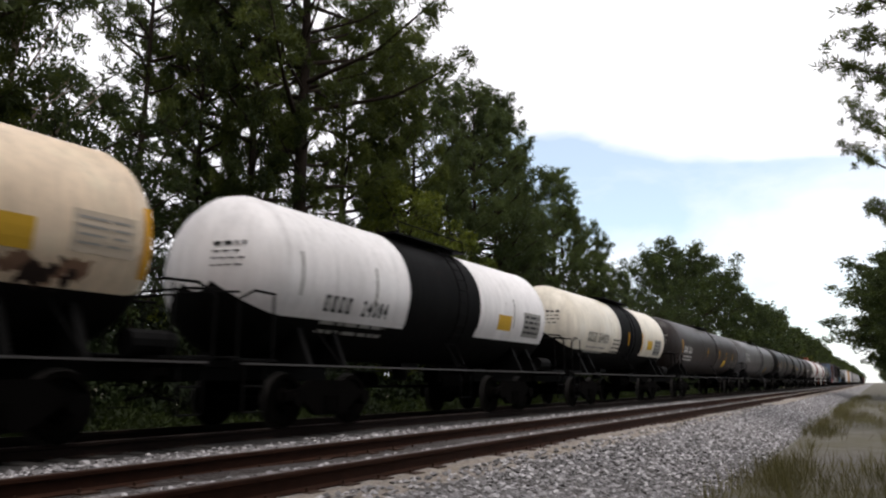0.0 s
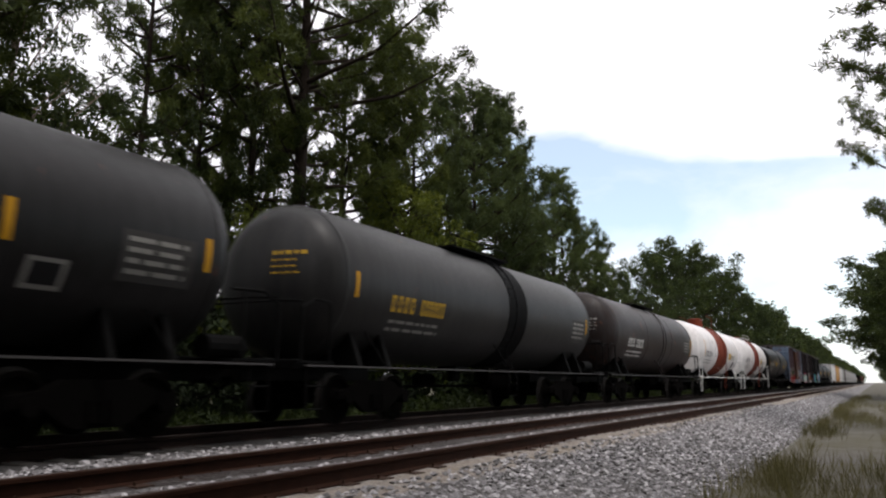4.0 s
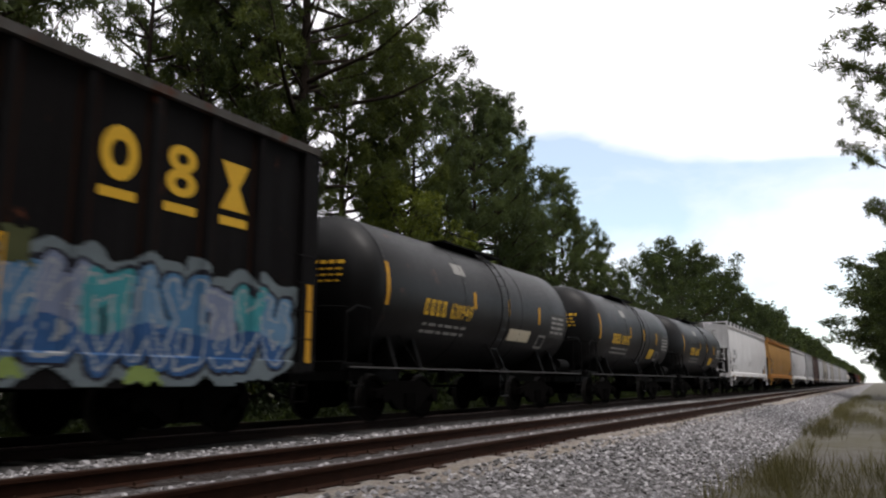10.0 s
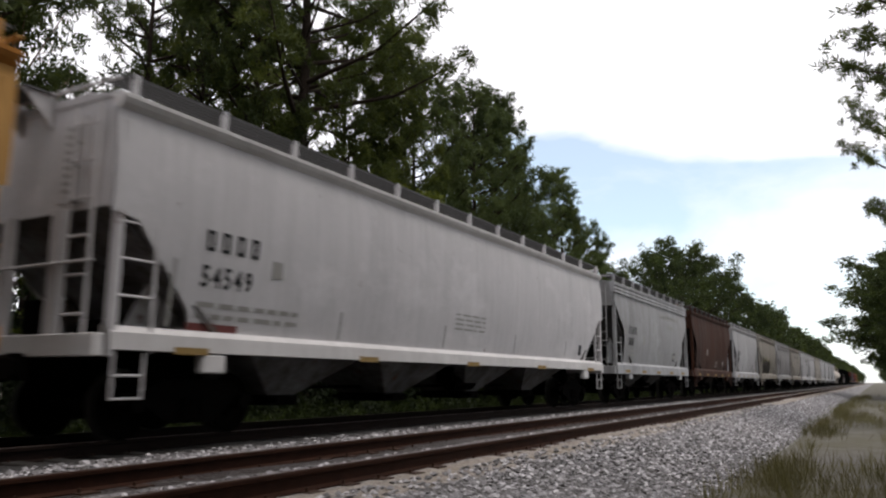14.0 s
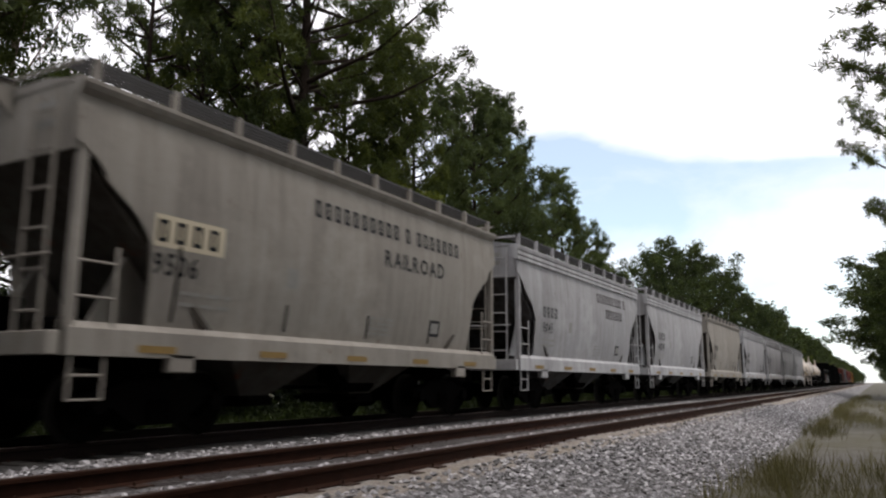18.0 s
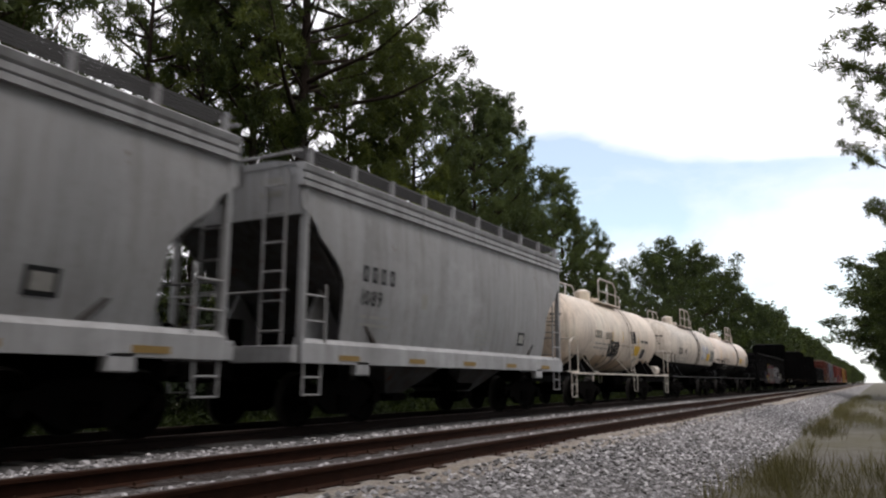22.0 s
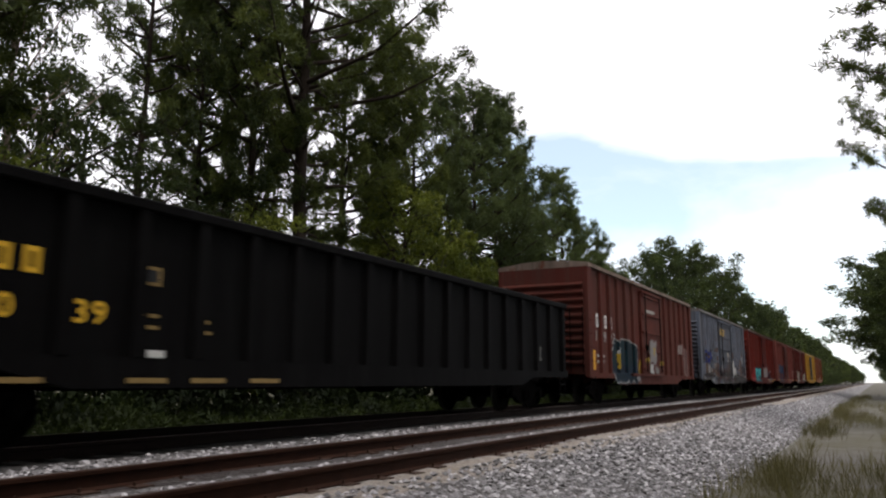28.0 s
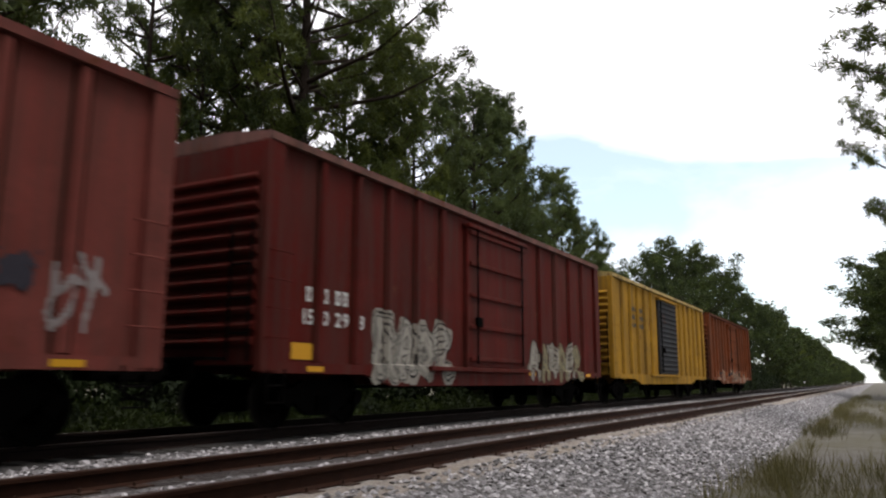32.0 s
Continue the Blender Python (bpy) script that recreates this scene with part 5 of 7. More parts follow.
def tank_marks(car, half, surf, ink, y, num, z, high=0.3, plates=(), field=None, holder=None, seed=1, bars=4, wide=0.68):
    """Reporting mark as bars, the number, small print under it, placards (y, z), a stencilled field and a placard holder."""
    stencil(car, surf, "#" * bars, y, z, high, ink, 0.3, 0.85, name="letter_bar")
    stencil(car, surf, num, y + 1.05, z, high, ink, 0.22, wide)
    fine_print(car, surf, y + 0.05, z - 0.2, 1.9, 2, GREY if ink != WHITE else ink, 0.14, seed=seed)
    for py, pz in plates:
        panel(car, surf, py, py + 0.75, pz, pz + 0.36, YEL, "placard")
    dark = ink in (WHITE, GOLD, YEL)
    head_print(car, half, GREY if ink == WHITE else ink, surf(0, HEAD_Z[car.name]), HEAD_Z[car.name], seed=seed)
    if field is not None:
        fy, fz = field
        panel(car, surf, fy, fy + 1.1, fz, fz + 0.62, MAT["dimstencil"] if dark else GREY, "stencil_field")
        fine_print(car, lambda a, b: surf(a, b) + 0.004, fy + 0.08, fz + 0.48, 0.9, 4, GREY if dark else BLACK, 0.13, 0.06, seed + 9)
    if holder is not None:
        hy, hz = holder
        panel(car, surf, hy, hy + 0.48, hz, hz + 0.34, GREY if dark else BLACK, "placard_holder")
        panel(car, lambda a, b: surf(a, b) + 0.006, hy + 0.06, hy + 0.42, hz + 0.05, hz + 0.29, BLACK if dark else MAT["dimstencil"], "placard_back")


def stripe_row(half, n, z0=2.15, z1=2.6):
    return [(-half + 0.15 + i * (2 * half - 0.3) / (n - 1), z0, z1) for i in range(n)]


# tank cars at the head
car, half, surf = tankcar(-5.2, 5.98, "cream-white tank car with black belly and rust stains", (0.76, 0.6, 0.43), belly=1.75, R=1.30, zc=2.45, dirt=0.2, stripes=[(5.75, 1.95, 2.85)])
tank_marks(car, half, surf, BLACK, -3.5, "######", 2.0, 0.3, [(3.55, 2.1)], None, None, 1)
panel(car, surf, 4.72, 5.6, 2.16, 2.66, MAT["dustfield"], "stencil_field")
fine_print(car, lambda a, b: surf(a, b) + 0.004, 4.8, 2.56, 0.7, 4, GREY, 0.1, 0.03, seed=15)
patches(car, surf, [(3.5, 5.0, 1.86, 2.03, (0.3, 0.18, 0.12)), (4.3, 4.85, 1.78, 1.97, (0.05, 0.035, 0.03)), (2.2, 3.4, 1.8, 1.95, (0.4, 0.26, 0.16))], 11, 0.08, "rust-stained lower edge")
car, half, surf = tankcar(8.82, 19.06, "white tank car with broad black centre band and black belly", (0.82, 0.79, 0.785), band=(12.27, 15.23), bandcol=TANKBLACK, belly=1.72, R=1.32, zc=2.42, dirt=0.14)
tank_marks(car, half, surf, BLACK, -half + 0.9, "24084", 1.86, 0.27, [(2.3, 1.95)], (half - 1.35, 1.85), None, 2)
for yy in (-half + 0.25, -half + 2.3, 3.2):
    panel(car, surf, yy - 0.03, yy + 0.03, 2.05, 2.75, GREY, "bracket_stripe")
car, half, surf = tankcar(22.1, 32.73, "cream-white tank car with black centre band and black belly", (0.76, 0.69, 0.57), band=(26.48, 29.27), bandcol=TANKBLACK, belly=1.72, R=1.27, zc=2.45, dirt=0.2, stripes=[(0.06, 2.04, 2.5), (1.95, 1.9, 2.6)])
tank_marks(car, half, surf, BLACK, -half + 0.9, "334028", 2.0, 0.3, [(2.7, 1.98)], (3.75, 1.8), None, 3)
fine_print(car, surf, -1.8, 2.12, 0.8, 4, BLACK, seed=33)
car, half, surf = tankcar(35.82, 52.72, "long dark brown-black tank car streaked with dust", (0.018, 0.0108, 0.009), R=1.30, zc=2.45, dirt=0.4, stripes=[(-7.9, 2.1, 2.7), (-1.8, 2.05, 2.5), (1.65, 2.05, 2.5), (3.93, 2.0, 2.48), (6.28, 2.03, 2.48)])
tank_marks(car, half, surf, WHITE, -half + 0.9, "1024", 2.1, 0.3, [(3.24, 1.62)], (6.75, 1.55), (5.87, 1.65), 4)
car, half, surf = tankcar(55.86, 72.79, "long grey tank car with low valve housing", (0.095, 0.092, 0.096), R=1.32, zc=2.45, dirt=0.4, band=(64.25, 64.75), bandcol=(0.13, 0.128, 0.132))
tank_marks(car, half, surf, WHITE, -half + 0.6, "81514", 2.5, 0.2, [(3.1, 1.5)], (6.85, 1.75), None, 5)
car, half, surf = tankcar(75.82, 89.67, "dark grey tank car with orange reflective stripes", (0.013, 0.012, 0.012), R=1.39, zc=2.47, dirt=0.4, stripes=stripe_row(6.9, 6))
tank_marks(car, half, surf, WHITE, -half + 1.2, "33522", 2.0, 0.3, [], (half - 1.5, 1.9), (half - 2.6, 1.7), 6)
car, half, surf = tankcar(92.6, 105.05, "grey-black tank car with a faded grey band", (0.022, 0.021, 0.0215), R=1.39, zc=2.47, dirt=0.45, stripes=stripe_row(6.1, 2), band=(99.2, 100.2), bandcol=TANKBLACK)
tank_marks(car, half, surf, YEL, -half + 1.4, "######", 2.0, 0.3, [], (half - 1.5, 1.9), None, 7)
car, half, surf = tankcar(108.1, 120.15, "rust-brown black tank car with white stencil field", (0.018, 0.009, 0.007), R=1.40, zc=2.47, dirt=0.4, rust=0.2, stripes=[(5.85, 1.9, 2.7)])
tank_marks(car, half, surf, WHITE, -half + 1.4, "######", 2.0, 0.3, [], (4.4, 2.0), None, 8)
for f, r, b, num, sd in ((122.9, 134.1, (127.0, 130.13), "2679", 9), (137.25, 148.6, (141.95, 144.35), "1617", 10)):
    car, half, surf = tankcar(f, r, "white tank car with red-brown centre band and white frame", (0.84, 0.8, 0.785), band=b, bandcol=(0.2, 0.042, 0.022), frame=(0.72, 0.71, 0.68), dome="tall" if sd == 9 else "low", R=1.45, zc=2.48, dirt=0.22, stripes=[(-5.1, 2.1, 2.9)] if sd == 9 else [])
    tank_marks(car, half, surf, BLACK, -half + 0.75, num, 2.05, 0.3, [(2.2, 2.06)], None, (3.85, 1.6), sd)
    fine_print(car, surf, 3.0, 2.2, 1.25, 2, BLACK, 0.14, 0.08, seed=sd + 60)
    for yy in (-half + 3.4, 2.05):
        panel(car, surf, yy - 0.03, yy + 0.03, 2.1, 2.6, BLACK, "bracket_stripe")
car, half, surf = tankcar(151.48, 165.4, "black tank car with yellow stripes and placards", TANKBLACK, R=1.42, zc=2.47, dirt=0.3, stripes=[(-6.8, 2.2, 2.93), (-3.62, 2.25, 2.7), (-0.7, 2.32, 2.8), (3.8, 2.1, 2.5), (6.8, 2.1, 2.8)])
tank_marks(car, half, surf, WHITE, -5.84, "260346", 2.08, 0.28, [(-2.41, 2.1), (3.9, 1.95)], None, None, 11, wide=0.62)

# three boxcars
PALE, TEAL, BLU, RED, PINK, GRN = (0.5, 0.5, 0.47), (0.05, 0.3, 0.3), (0.03, 0.1, 0.36), (0.3, 0.03, 0.03), (0.35, 0.09, 0.14), (0.03, 0.07, 0.03)
car, half, surf = boxcar(167.0, 181.9, "weathered pale blue boxcar with rusty door and sprayed paint", (0.15, 0.195, 0.27), post=(0.1, 0.07, 0.08), posts=(6, 6), door="ribbed", doorcol=(0.07, 0.022, 0.012), dspan=(-0.1, 2.95), ribs=12, dirt=0.3, rust=0.3,
    tags=[(2.2, 7.2, 0.7, 2.2, [(0.24, 0.28, 0.34), (0.16, 0.12, 0.12), (0.3, 0.27, 0.26), (0.26, 0.32, 0.4)], 0.28), (-7.2, -1.6, 0.5, 1.2, [(0.3, 0.25, 0.2), (0.1, 0.06, 0.05), (0.2, 0.22, 0.26)], 0.5)], roofcol=(0.1, 0.09, 0.085))
patches(car, surf, [(-6.9, -4.9, 1.5, 2.2, (0.36, 0.3, 0.24)), (-4.6, -3.4, 1.6, 2.1, (0.3, 0.26, 0.23)), (-2.3, -1.75, 1.3, 2.9, (0.3, 0.31, 0.33)), (-6.6, -5.6, 1.6, 1.9, (0.2, 0.09, 0.05)), (2.3, 3.2, 0.85, 1.5, (0.16, 0.08, 0.05)), (4.6, 6.6, 0.8, 1.3, (0.12, 0.07, 0.06))], 3, 0.12)
flakes(car, surf, -7.2, -1.7, 0.72, 2.3, 60, [(0.36, 0.3, 0.24), (0.3, 0.28, 0.27), (0.14, 0.07, 0.05), (0.24, 0.27, 0.32), (0.08, 0.05, 0.045)], 31, 0.45)
flakes(car, surf, 1.6, 7.2, 0.72, 2.6, 90, [(0.33, 0.3, 0.28), (0.1, 0.06, 0.05), (0.2, 0.22, 0.26), (0.05, 0.045, 0.045), (0.22, 0.12, 0.08)], 32, 0.4)
flakes(car, surf, -1.5, 1.3, 1.0, 4.0, 70, [(0.16, 0.05, 0.025), (0.03, 0.018, 0.015), (0.22, 0.09, 0.04), (0.1, 0.03, 0.02)], 33, 0.5, "rust on the door")
flakes(car, surf, -7.2, 7.2, 2.2, 4.0, 50, [(0.1, 0.05, 0.04), (0.07, 0.07, 0.08), (0.12, 0.15, 0.2)], 34, 0.16)
sprayed(car, surf, -5.3, -2.6, 1.5, 1.85, 6, [GRN], None, 4, 0.13, label="dark green sprayed shapes")
sprayed(car, surf, -6.9, -2.4, 0.82, 1.4, 10, [RED], (0.3, 0.22, 0.17), 5, 0.1, 0.035, low=(0.24, 0.02, 0.02), halo=(0.2, 0.03, 0.03), spread=0.08, label="red sprayed letters with cream edges")
sprayed(car, surf, 5.6, 7.0, 2.0, 2.5, 3, [(0.08, 0.08, 0.09)], None, 8, 0.03, label="thin dark scrawl")
panel(car, lambda y, z: 1.51, -7.35, -6.4, 4.08, 4.26, BLACK, "number_board")
stencil(car, surf, "## ##", -6.7, 2.6, 0.26, GREY)
stencil(car, surf, "###", 5.3, 2.3, 0.3, BLACK)
MINT = [(0.42, 0.55, 0.5), (0.3, 0.48, 0.45), (0.5, 0.5, 0.46), (0.05, 0.05, 0.06)]
car, half, surf = boxcar(183.3, 198.45, "dark brown-black boxcar with mint and pink sprayed paint", (0.019, 0.0125, 0.0135), posts=(6, 6), dspan=(0.1, 2.95), ribs=7, dirt=0.3, rust=0.15)
patches(car, surf, [(1.7, 5.2, 1.0, 1.55, (0.2, 0.06, 0.04)), (2.2, 4.2, 1.05, 1.35, (0.28, 0.11, 0.06)), (-7.3, -6.9, 1.5, 1.85, (0.5, 0.22, 0.02))], 5, 0.1)
sprayed(car, surf, -6.7, -1.65, 0.8, 1.6, 10, [(0.36, 0.52, 0.46), (0.45, 0.55, 0.5), (0.26, 0.46, 0.43)], (0.03, 0.03, 0.035), 21, 0.11, 0.04, halo=(0.3, 0.07, 0.11), line=(0.55, 0.6, 0.56), low=(0.5, 0.53, 0.48), label="mint sprayed letters on a pink ground")
sprayed(car, surf, -0.9, 1.2, 1.42, 1.9, 6, [(0.4, 0.39, 0.36)], None, 22, 0.05, label="white sprayed letters on the door")
flakes(car, surf, -1.3, 7.2, 0.7, 2.2, 50, [(0.05, 0.04, 0.045), (0.1, 0.06, 0.06), (0.03, 0.022, 0.022), (0.16, 0.14, 0.14)], 35, 0.3)
sprayed(car, surf, 1.9, 5.4, 0.72, 0.95, 9, [(0.42, 0.4, 0.39)], None, 23, 0.045, label="pale sprayed letters along the sill")
stencil(car, surf, "####", -6.3, 2.28, 0.4, CREAM, 0.5)
stencil(car, surf, "143", -6.3, 1.75, 0.36, CREAM, 0.5)
sign_block(car, surf, 4.2, 3.3, 2.43, 0.62, CREAM)
BLUES = [(0.08, 0.34, 0.36), (0.04, 0.2, 0.42), (0.12, 0.45, 0.45), (0.05, 0.05, 0.06), (0.3, 0.36, 0.4)]
car, half, surf = boxcar(200.4, 215.1, "black boxcar with teal and blue sprayed lettering", (0.008, 0.0068, 0.007), posts=(6, 5), dspan=(0.0, 2.9), ribs=10, dirt=0.25, rust=0.08, rails=2, roofcol=(0.1, 0.095, 0.09),
    tags=[(-7.2, -4.6, 0.6, 1.75, [(0.08, 0.02, 0.03), (0.04, 0.06, 0.25), (0.1, 0.03, 0.03)], 0.9)])
sprayed(car, surf, -6.9, -5.1, 0.9, 1.5, 3, [(0.04, 0.07, 0.25), (0.2, 0.22, 0.3)], (0.09, 0.03, 0.04), 31, 0.1, label="dark blue sprayed shapes")
sprayed(car, surf, -4.8, -1.6, 0.8, 2.0, 4, [(0.07, 0.33, 0.33), (0.1, 0.42, 0.42)], (0.02, 0.04, 0.06), 32, 0.18, 0.05, line=(0.3, 0.5, 0.5), low=(0.05, 0.28, 0.26), label="teal sprayed letters")
sprayed(car, surf, -1.1, 1.35, 1.15, 2.0, 4, [(0.5, 0.49, 0.5)], None, 33, 0.055, label="white sprayed scrawl on the door")
sprayed(car, surf, 2.3, 6.8, 0.95, 1.95, 8, [(0.1, 0.24, 0.42), (0.24, 0.28, 0.4), (0.07, 0.34, 0.38), (0.16, 0.3, 0.46)], (0.03, 0.03, 0.04), 34, 0.15, 0.05, halo=(0.2, 0.24, 0.26), line=(0.4, 0.43, 0.46), low=(0.05, 0.13, 0.3), label="blue and teal sprayed block letters")
patches(car, surf, [(2.4, 2.75, 0.72, 0.92, (0.3, 0.4, 0.12)), (4.0, 4.5, 0.7, 0.86, (0.3, 0.4, 0.12)), (2.4, 2.8, 1.9, 2.3, (0.1, 0.11, 0.05))], 6, 0.04)
stencil(car, surf, "###   #", -6.1, 2.4, 0.34, WHITE, 0.4)
stencil(car, surf, "1666 29", -6.1, 1.96, 0.34, WHITE, 0.4)
sign_block(car, surf, 3.5, 3.05, 2.79, 0.68, GOLD)
for yy in (-7.2, 7.2, 2.4):
    panel(car, lambda y, z: 1.515, yy - 0.06, yy + 0.06, 1.0, 2.2, MAT["yellow"], "reflective_stripe")

# three short black tank cars
for f, r, num, sd in ((217.23, 226.45, "630949", 14), (229.58, 238.85, "630947", 15), (241.98, 251.57, "630951", 16)):
    car, half, surf = tankcar(f, r, "short black tank car with yellow numbers", TANKBLACK, R=1.42, zc=2.46, dirt=0.3, stripes=[(-half_ + 0.05, 2.1, 2.9) for half_ in [(r - f) / 2]] + [(-1.09, 2.3, 2.68), (0.72, 2.29, 2.68), (2.61, 2.2, 2.65)])
    tank_marks(car, half, surf, GOLD, -3.2, num, 2.03, 0.32, [(1.69, 1.63)] if sd > 14 else [], (3.4, 1.93), (2.75, 1.6), sd, wide=0.6)
    panel(car, surf, -1.88, -1.37, 3.0, 3.25, GREY, "stencil_field")
    if sd == 14:
        panel(car, surf, 0.9, 2.2, 1.72, 2.0, CREAM, "stencil_field")

# three long covered hoppers
for f, r, num, col, lab, sd in ((254.05, 271.9, "69092", (0.64, 0.625, 0.62), "long white covered hopper with galvanised roof walk", 17), (274.0, 292.6, "67599", (0.5, 0.275, 0.09), "long faded orange covered hopper with rusty stains", 18), (293.8, 311.95, "54549", (0.53, 0.515, 0.52), "long pale grey covered hopper with galvanised roof walk", 19)):
    car, half, surf = hopper(f, r, lab, col, big=True, bays=4, ridged=False, dirt=0.1 if sd != 18 else 0.18, rust=0.02 if sd != 18 else 0.1, sill=(0.6, 0.58, 0.57) if sd != 18 else (0.4, 0.17, 0.04))
    stencil(car, surf, "####", -half + 1.45, 2.42, 0.28, BLACK, 0.42, name="letter_bar")
    stencil(car, surf, num, -half + 1.42, 1.95, 0.28, BLACK, 0.22, 0.8)
    fine_print(car, surf, -half + 1.4, 1.68, 2.0, 2, GREY if sd != 18 else BLACK, 0.15, 0.07, seed=sd)
    fine_print(car, surf, -0.7, 2.1, 1.4, 4, GREY, 0.1, 0.04, seed=sd + 40)
    panel(car, surf, half - 2.1, half - 1.85, 1.5, 1.8, BLACK, "placard_holder")
    panel(car, surf, -half + 2.72, -half + 2.95, 2.2, 2.45, GREY, "stencil_field")
    if sd == 18:
        panel(car, surf, -half + 1.0, -half + 2.1, 1.45, 1.9, GREY, "stencil_field")
        fine_print(car, lambda a, b: surf(a, b) + 0.005, -half + 1.08, 1.8, 0.9, 3, BLACK, 0.12, 0.05, seed=88)
        SCRAWL = random.Random(18)
        pts = [(-half + 0.16 + 0.5 * SCRAWL.random(), 3.05 - 0.75 * i / 26 + 0.12 * SCRAWL.random()) for i in range(26)]
        part("scrawl", Geo().pipe([(surf(a, b) + 0.004, a, b) for a, b in pts], 0.022, 4), MAT["oxide"], car, "dark red sprayed scrawl")
    if sd == 19:
        panel(car, surf, -half + 1.3, -half + 2.2, 1.37, 1.47, MAT["oxide"], "rust_patch")
    for k in range(5):
        panel(car, surf, -half + 0.95 + 3.5 * k, -half + 1.01 + 3.5 * k, 1.4, 1.85 if k else 2.25, YEL if sd == 17 and k == 0 else GREY, "reflective_stripe")

# short covered hoppers
PALE_G, BEIGE, MIDG, BROWN = (0.41, 0.405, 0.41), (0.34, 0.315, 0.28), (0.33, 0.33, 0.335), (0.055, 0.022, 0.013)
SHORT = [
    (313.35, 324.7, "", MIDG, True, 1), (325.9, 337.0, "", BROWN, False, 2), (338.2, 349.2, "", PALE_G, False, 3), (350.6, 361.5, "2020", BEIGE, False, 4),
    (362.65, 374.2, "433809", PALE_G, True, 5), (375.65, 386.4, "9506", BEIGE, False, 6), (387.67, 398.7, "9045", PALE_G, True, 7), (400.03, 410.94, "433247", PALE_G, True, 8),
    (412.38, 423.4, "278", BEIGE, False, 9), (424.83, 435.94, "16586", PALE_G, True, 10), (437.4, 448.3, "1099", PALE_G, True, 11), (449.55, 460.56, "16587", MIDG, True, 12), (461.9, 473.06, "1089", MIDG, True, 13)]
for f, r, num, col, ridged, sd in SHORT:
    word = {PALE_G: "pale grey", BEIGE: "dusty beige-grey", MIDG: "mid-grey", BROWN: "rust-brown"}[col]
    car, half, surf = hopper(f, r, word + " short covered hopper" + (" with dark sprayed lettering" if sd == 4 else " with ladders at its corners"), col, bays=2, ridged=ridged, dirt=0.28 if col != BROWN else 0.45, rust=0.03, sill=tuple(min(0.68, c * 1.2) for c in col) if ridged else None)
    if col != BROWN:
        stencil(car, surf, "####", -half + (1.2 if sd == 6 else 1.65), 2.42, 0.28, BLACK, 0.42, name="letter_bar")
        stencil(car, surf, num or "####", -half + (1.18 if sd == 6 else 1.65), 2.02, 0.27, BLACK, 0.22, 0.8)
        fine_print(car, surf, -half + 1.65, 1.8, 0.9, 2, GREY, 0.14, 0.05, seed=sd)
    if sd == 4:
        sprayed(car, surf, -3.5, 0.6, 1.55, 2.3, 5, [(0.018, 0.017, 0.018), (0.03, 0.024, 0.022)], (0.02, 0.018, 0.016), 41, 0.22, 0.03, halo=(0.2, 0.19, 0.045), line=(0.09, 0.08, 0.05), spread=0.1, label="black sprayed letters with olive-yellow edges")
    if sd == 1:
        stencil(car, surf, "########## # #######", 0.6, 3.3, 0.18, GREY, 0.3, name="letter_bar")
        stencil(car, surf, "########", 1.6, 2.9, 0.18, GREY, 0.36, name="letter_bar")
    if sd == 6:
        stencil(car, surf, "########## # #######", -1.2, 3.3, 0.28, BLACK, 0.34, name="letter_bar")
        stencil(car, surf, "RAILROAD", 0.78, 2.78, 0.29, BLACK, 0.2, 0.92, name="letter")
    if sd == 7:
        stencil(car, surf, "########## #", 0.7, 3.22, 0.3, MAT["maroon"], 0.34, name="letter_bar")
        stencil(car, surf, "#######", 1.5, 2.76, 0.3, MAT["maroon"], 0.34, name="letter_bar")
    if sd == 6:
        panel(car, surf, -half + 1.15, -half + 2.3, 2.36, 2.76, MAT["cream"], "repainted_field", lift=0.003)
    panel(car, surf, half - 2.9, half - 2.5, 1.6, 1.92, BLACK, "placard_holder")
    panel(car, surf, half - 2.84, half - 2.56, 1.66, 1.86, GREY, "placard_back", lift=0.012)
    fine_print(car, surf, 0.4, 1.8, 0.8, 4, GREY, 0.09, 0.035, seed=sd + 70)
    panel(car, surf, -half + 3.6, -half + 3.85, 2.1, 2.4, GREY, "stencil_field")
    if not ridged:
        for k in range(4):
            panel(car, surf, -half + 1.55 + 2.1 * k, -half + 1.6 + 2.1 * k, 1.45, 1.85 if k else 2.4, MAT["castiron"], "side_stripe")

# three white tank cars with railed tops
car, half, surf = tankcar(475.03, 484.5, "cream-white tank car with white frame and black scrawls", (0.7, 0.58, 0.47), dome="railed", frame=(0.66, 0.6, 0.53), R=1.25, zc=2.35, dirt=0.32, rust=0.04, tags=[(-5.4, 5.4, 1.0, 1.6, [(0.42, 0.31, 0.21), (0.55, 0.44, 0.34), (0.34, 0.24, 0.15), (0.62, 0.51, 0.4)], 0.9)])
tank_marks(car, half, surf, BLACK, -half + 1.75, "300031", 2.14, 0.25, [(1.7, 1.7)], None, (2.76, 1.63), 34)
fine_print(car, surf, 2.45, 2.2, 1.1, 1, BLACK, 0.1, 0.1, seed=341)
SCRAWL = random.Random(8)
for y0, z0, w, hgt, nm in ((-1.5, 1.5, 1.3, 0.7, 44), (1.05, 2.05, 0.75, 0.6, 26)):
    pts = [(y0 + w * (0.2 + 0.6 * i / (2 * nm) + 0.22 * math.sin(0.62 * i) + 0.04 * SCRAWL.random()), z0 + hgt * (0.5 + 0.4 * math.cos(0.62 * i + 0.8 * math.sin(0.17 * i)) * SCRAWL.uniform(0.8, 1))) for i in range(2 * nm)]
    part("scrawl", Geo().pipe([(surf(a, b) + 0.004, a, b) for a, b in pts], 0.02, 4), BLACK, car, "black sprayed scrawl")
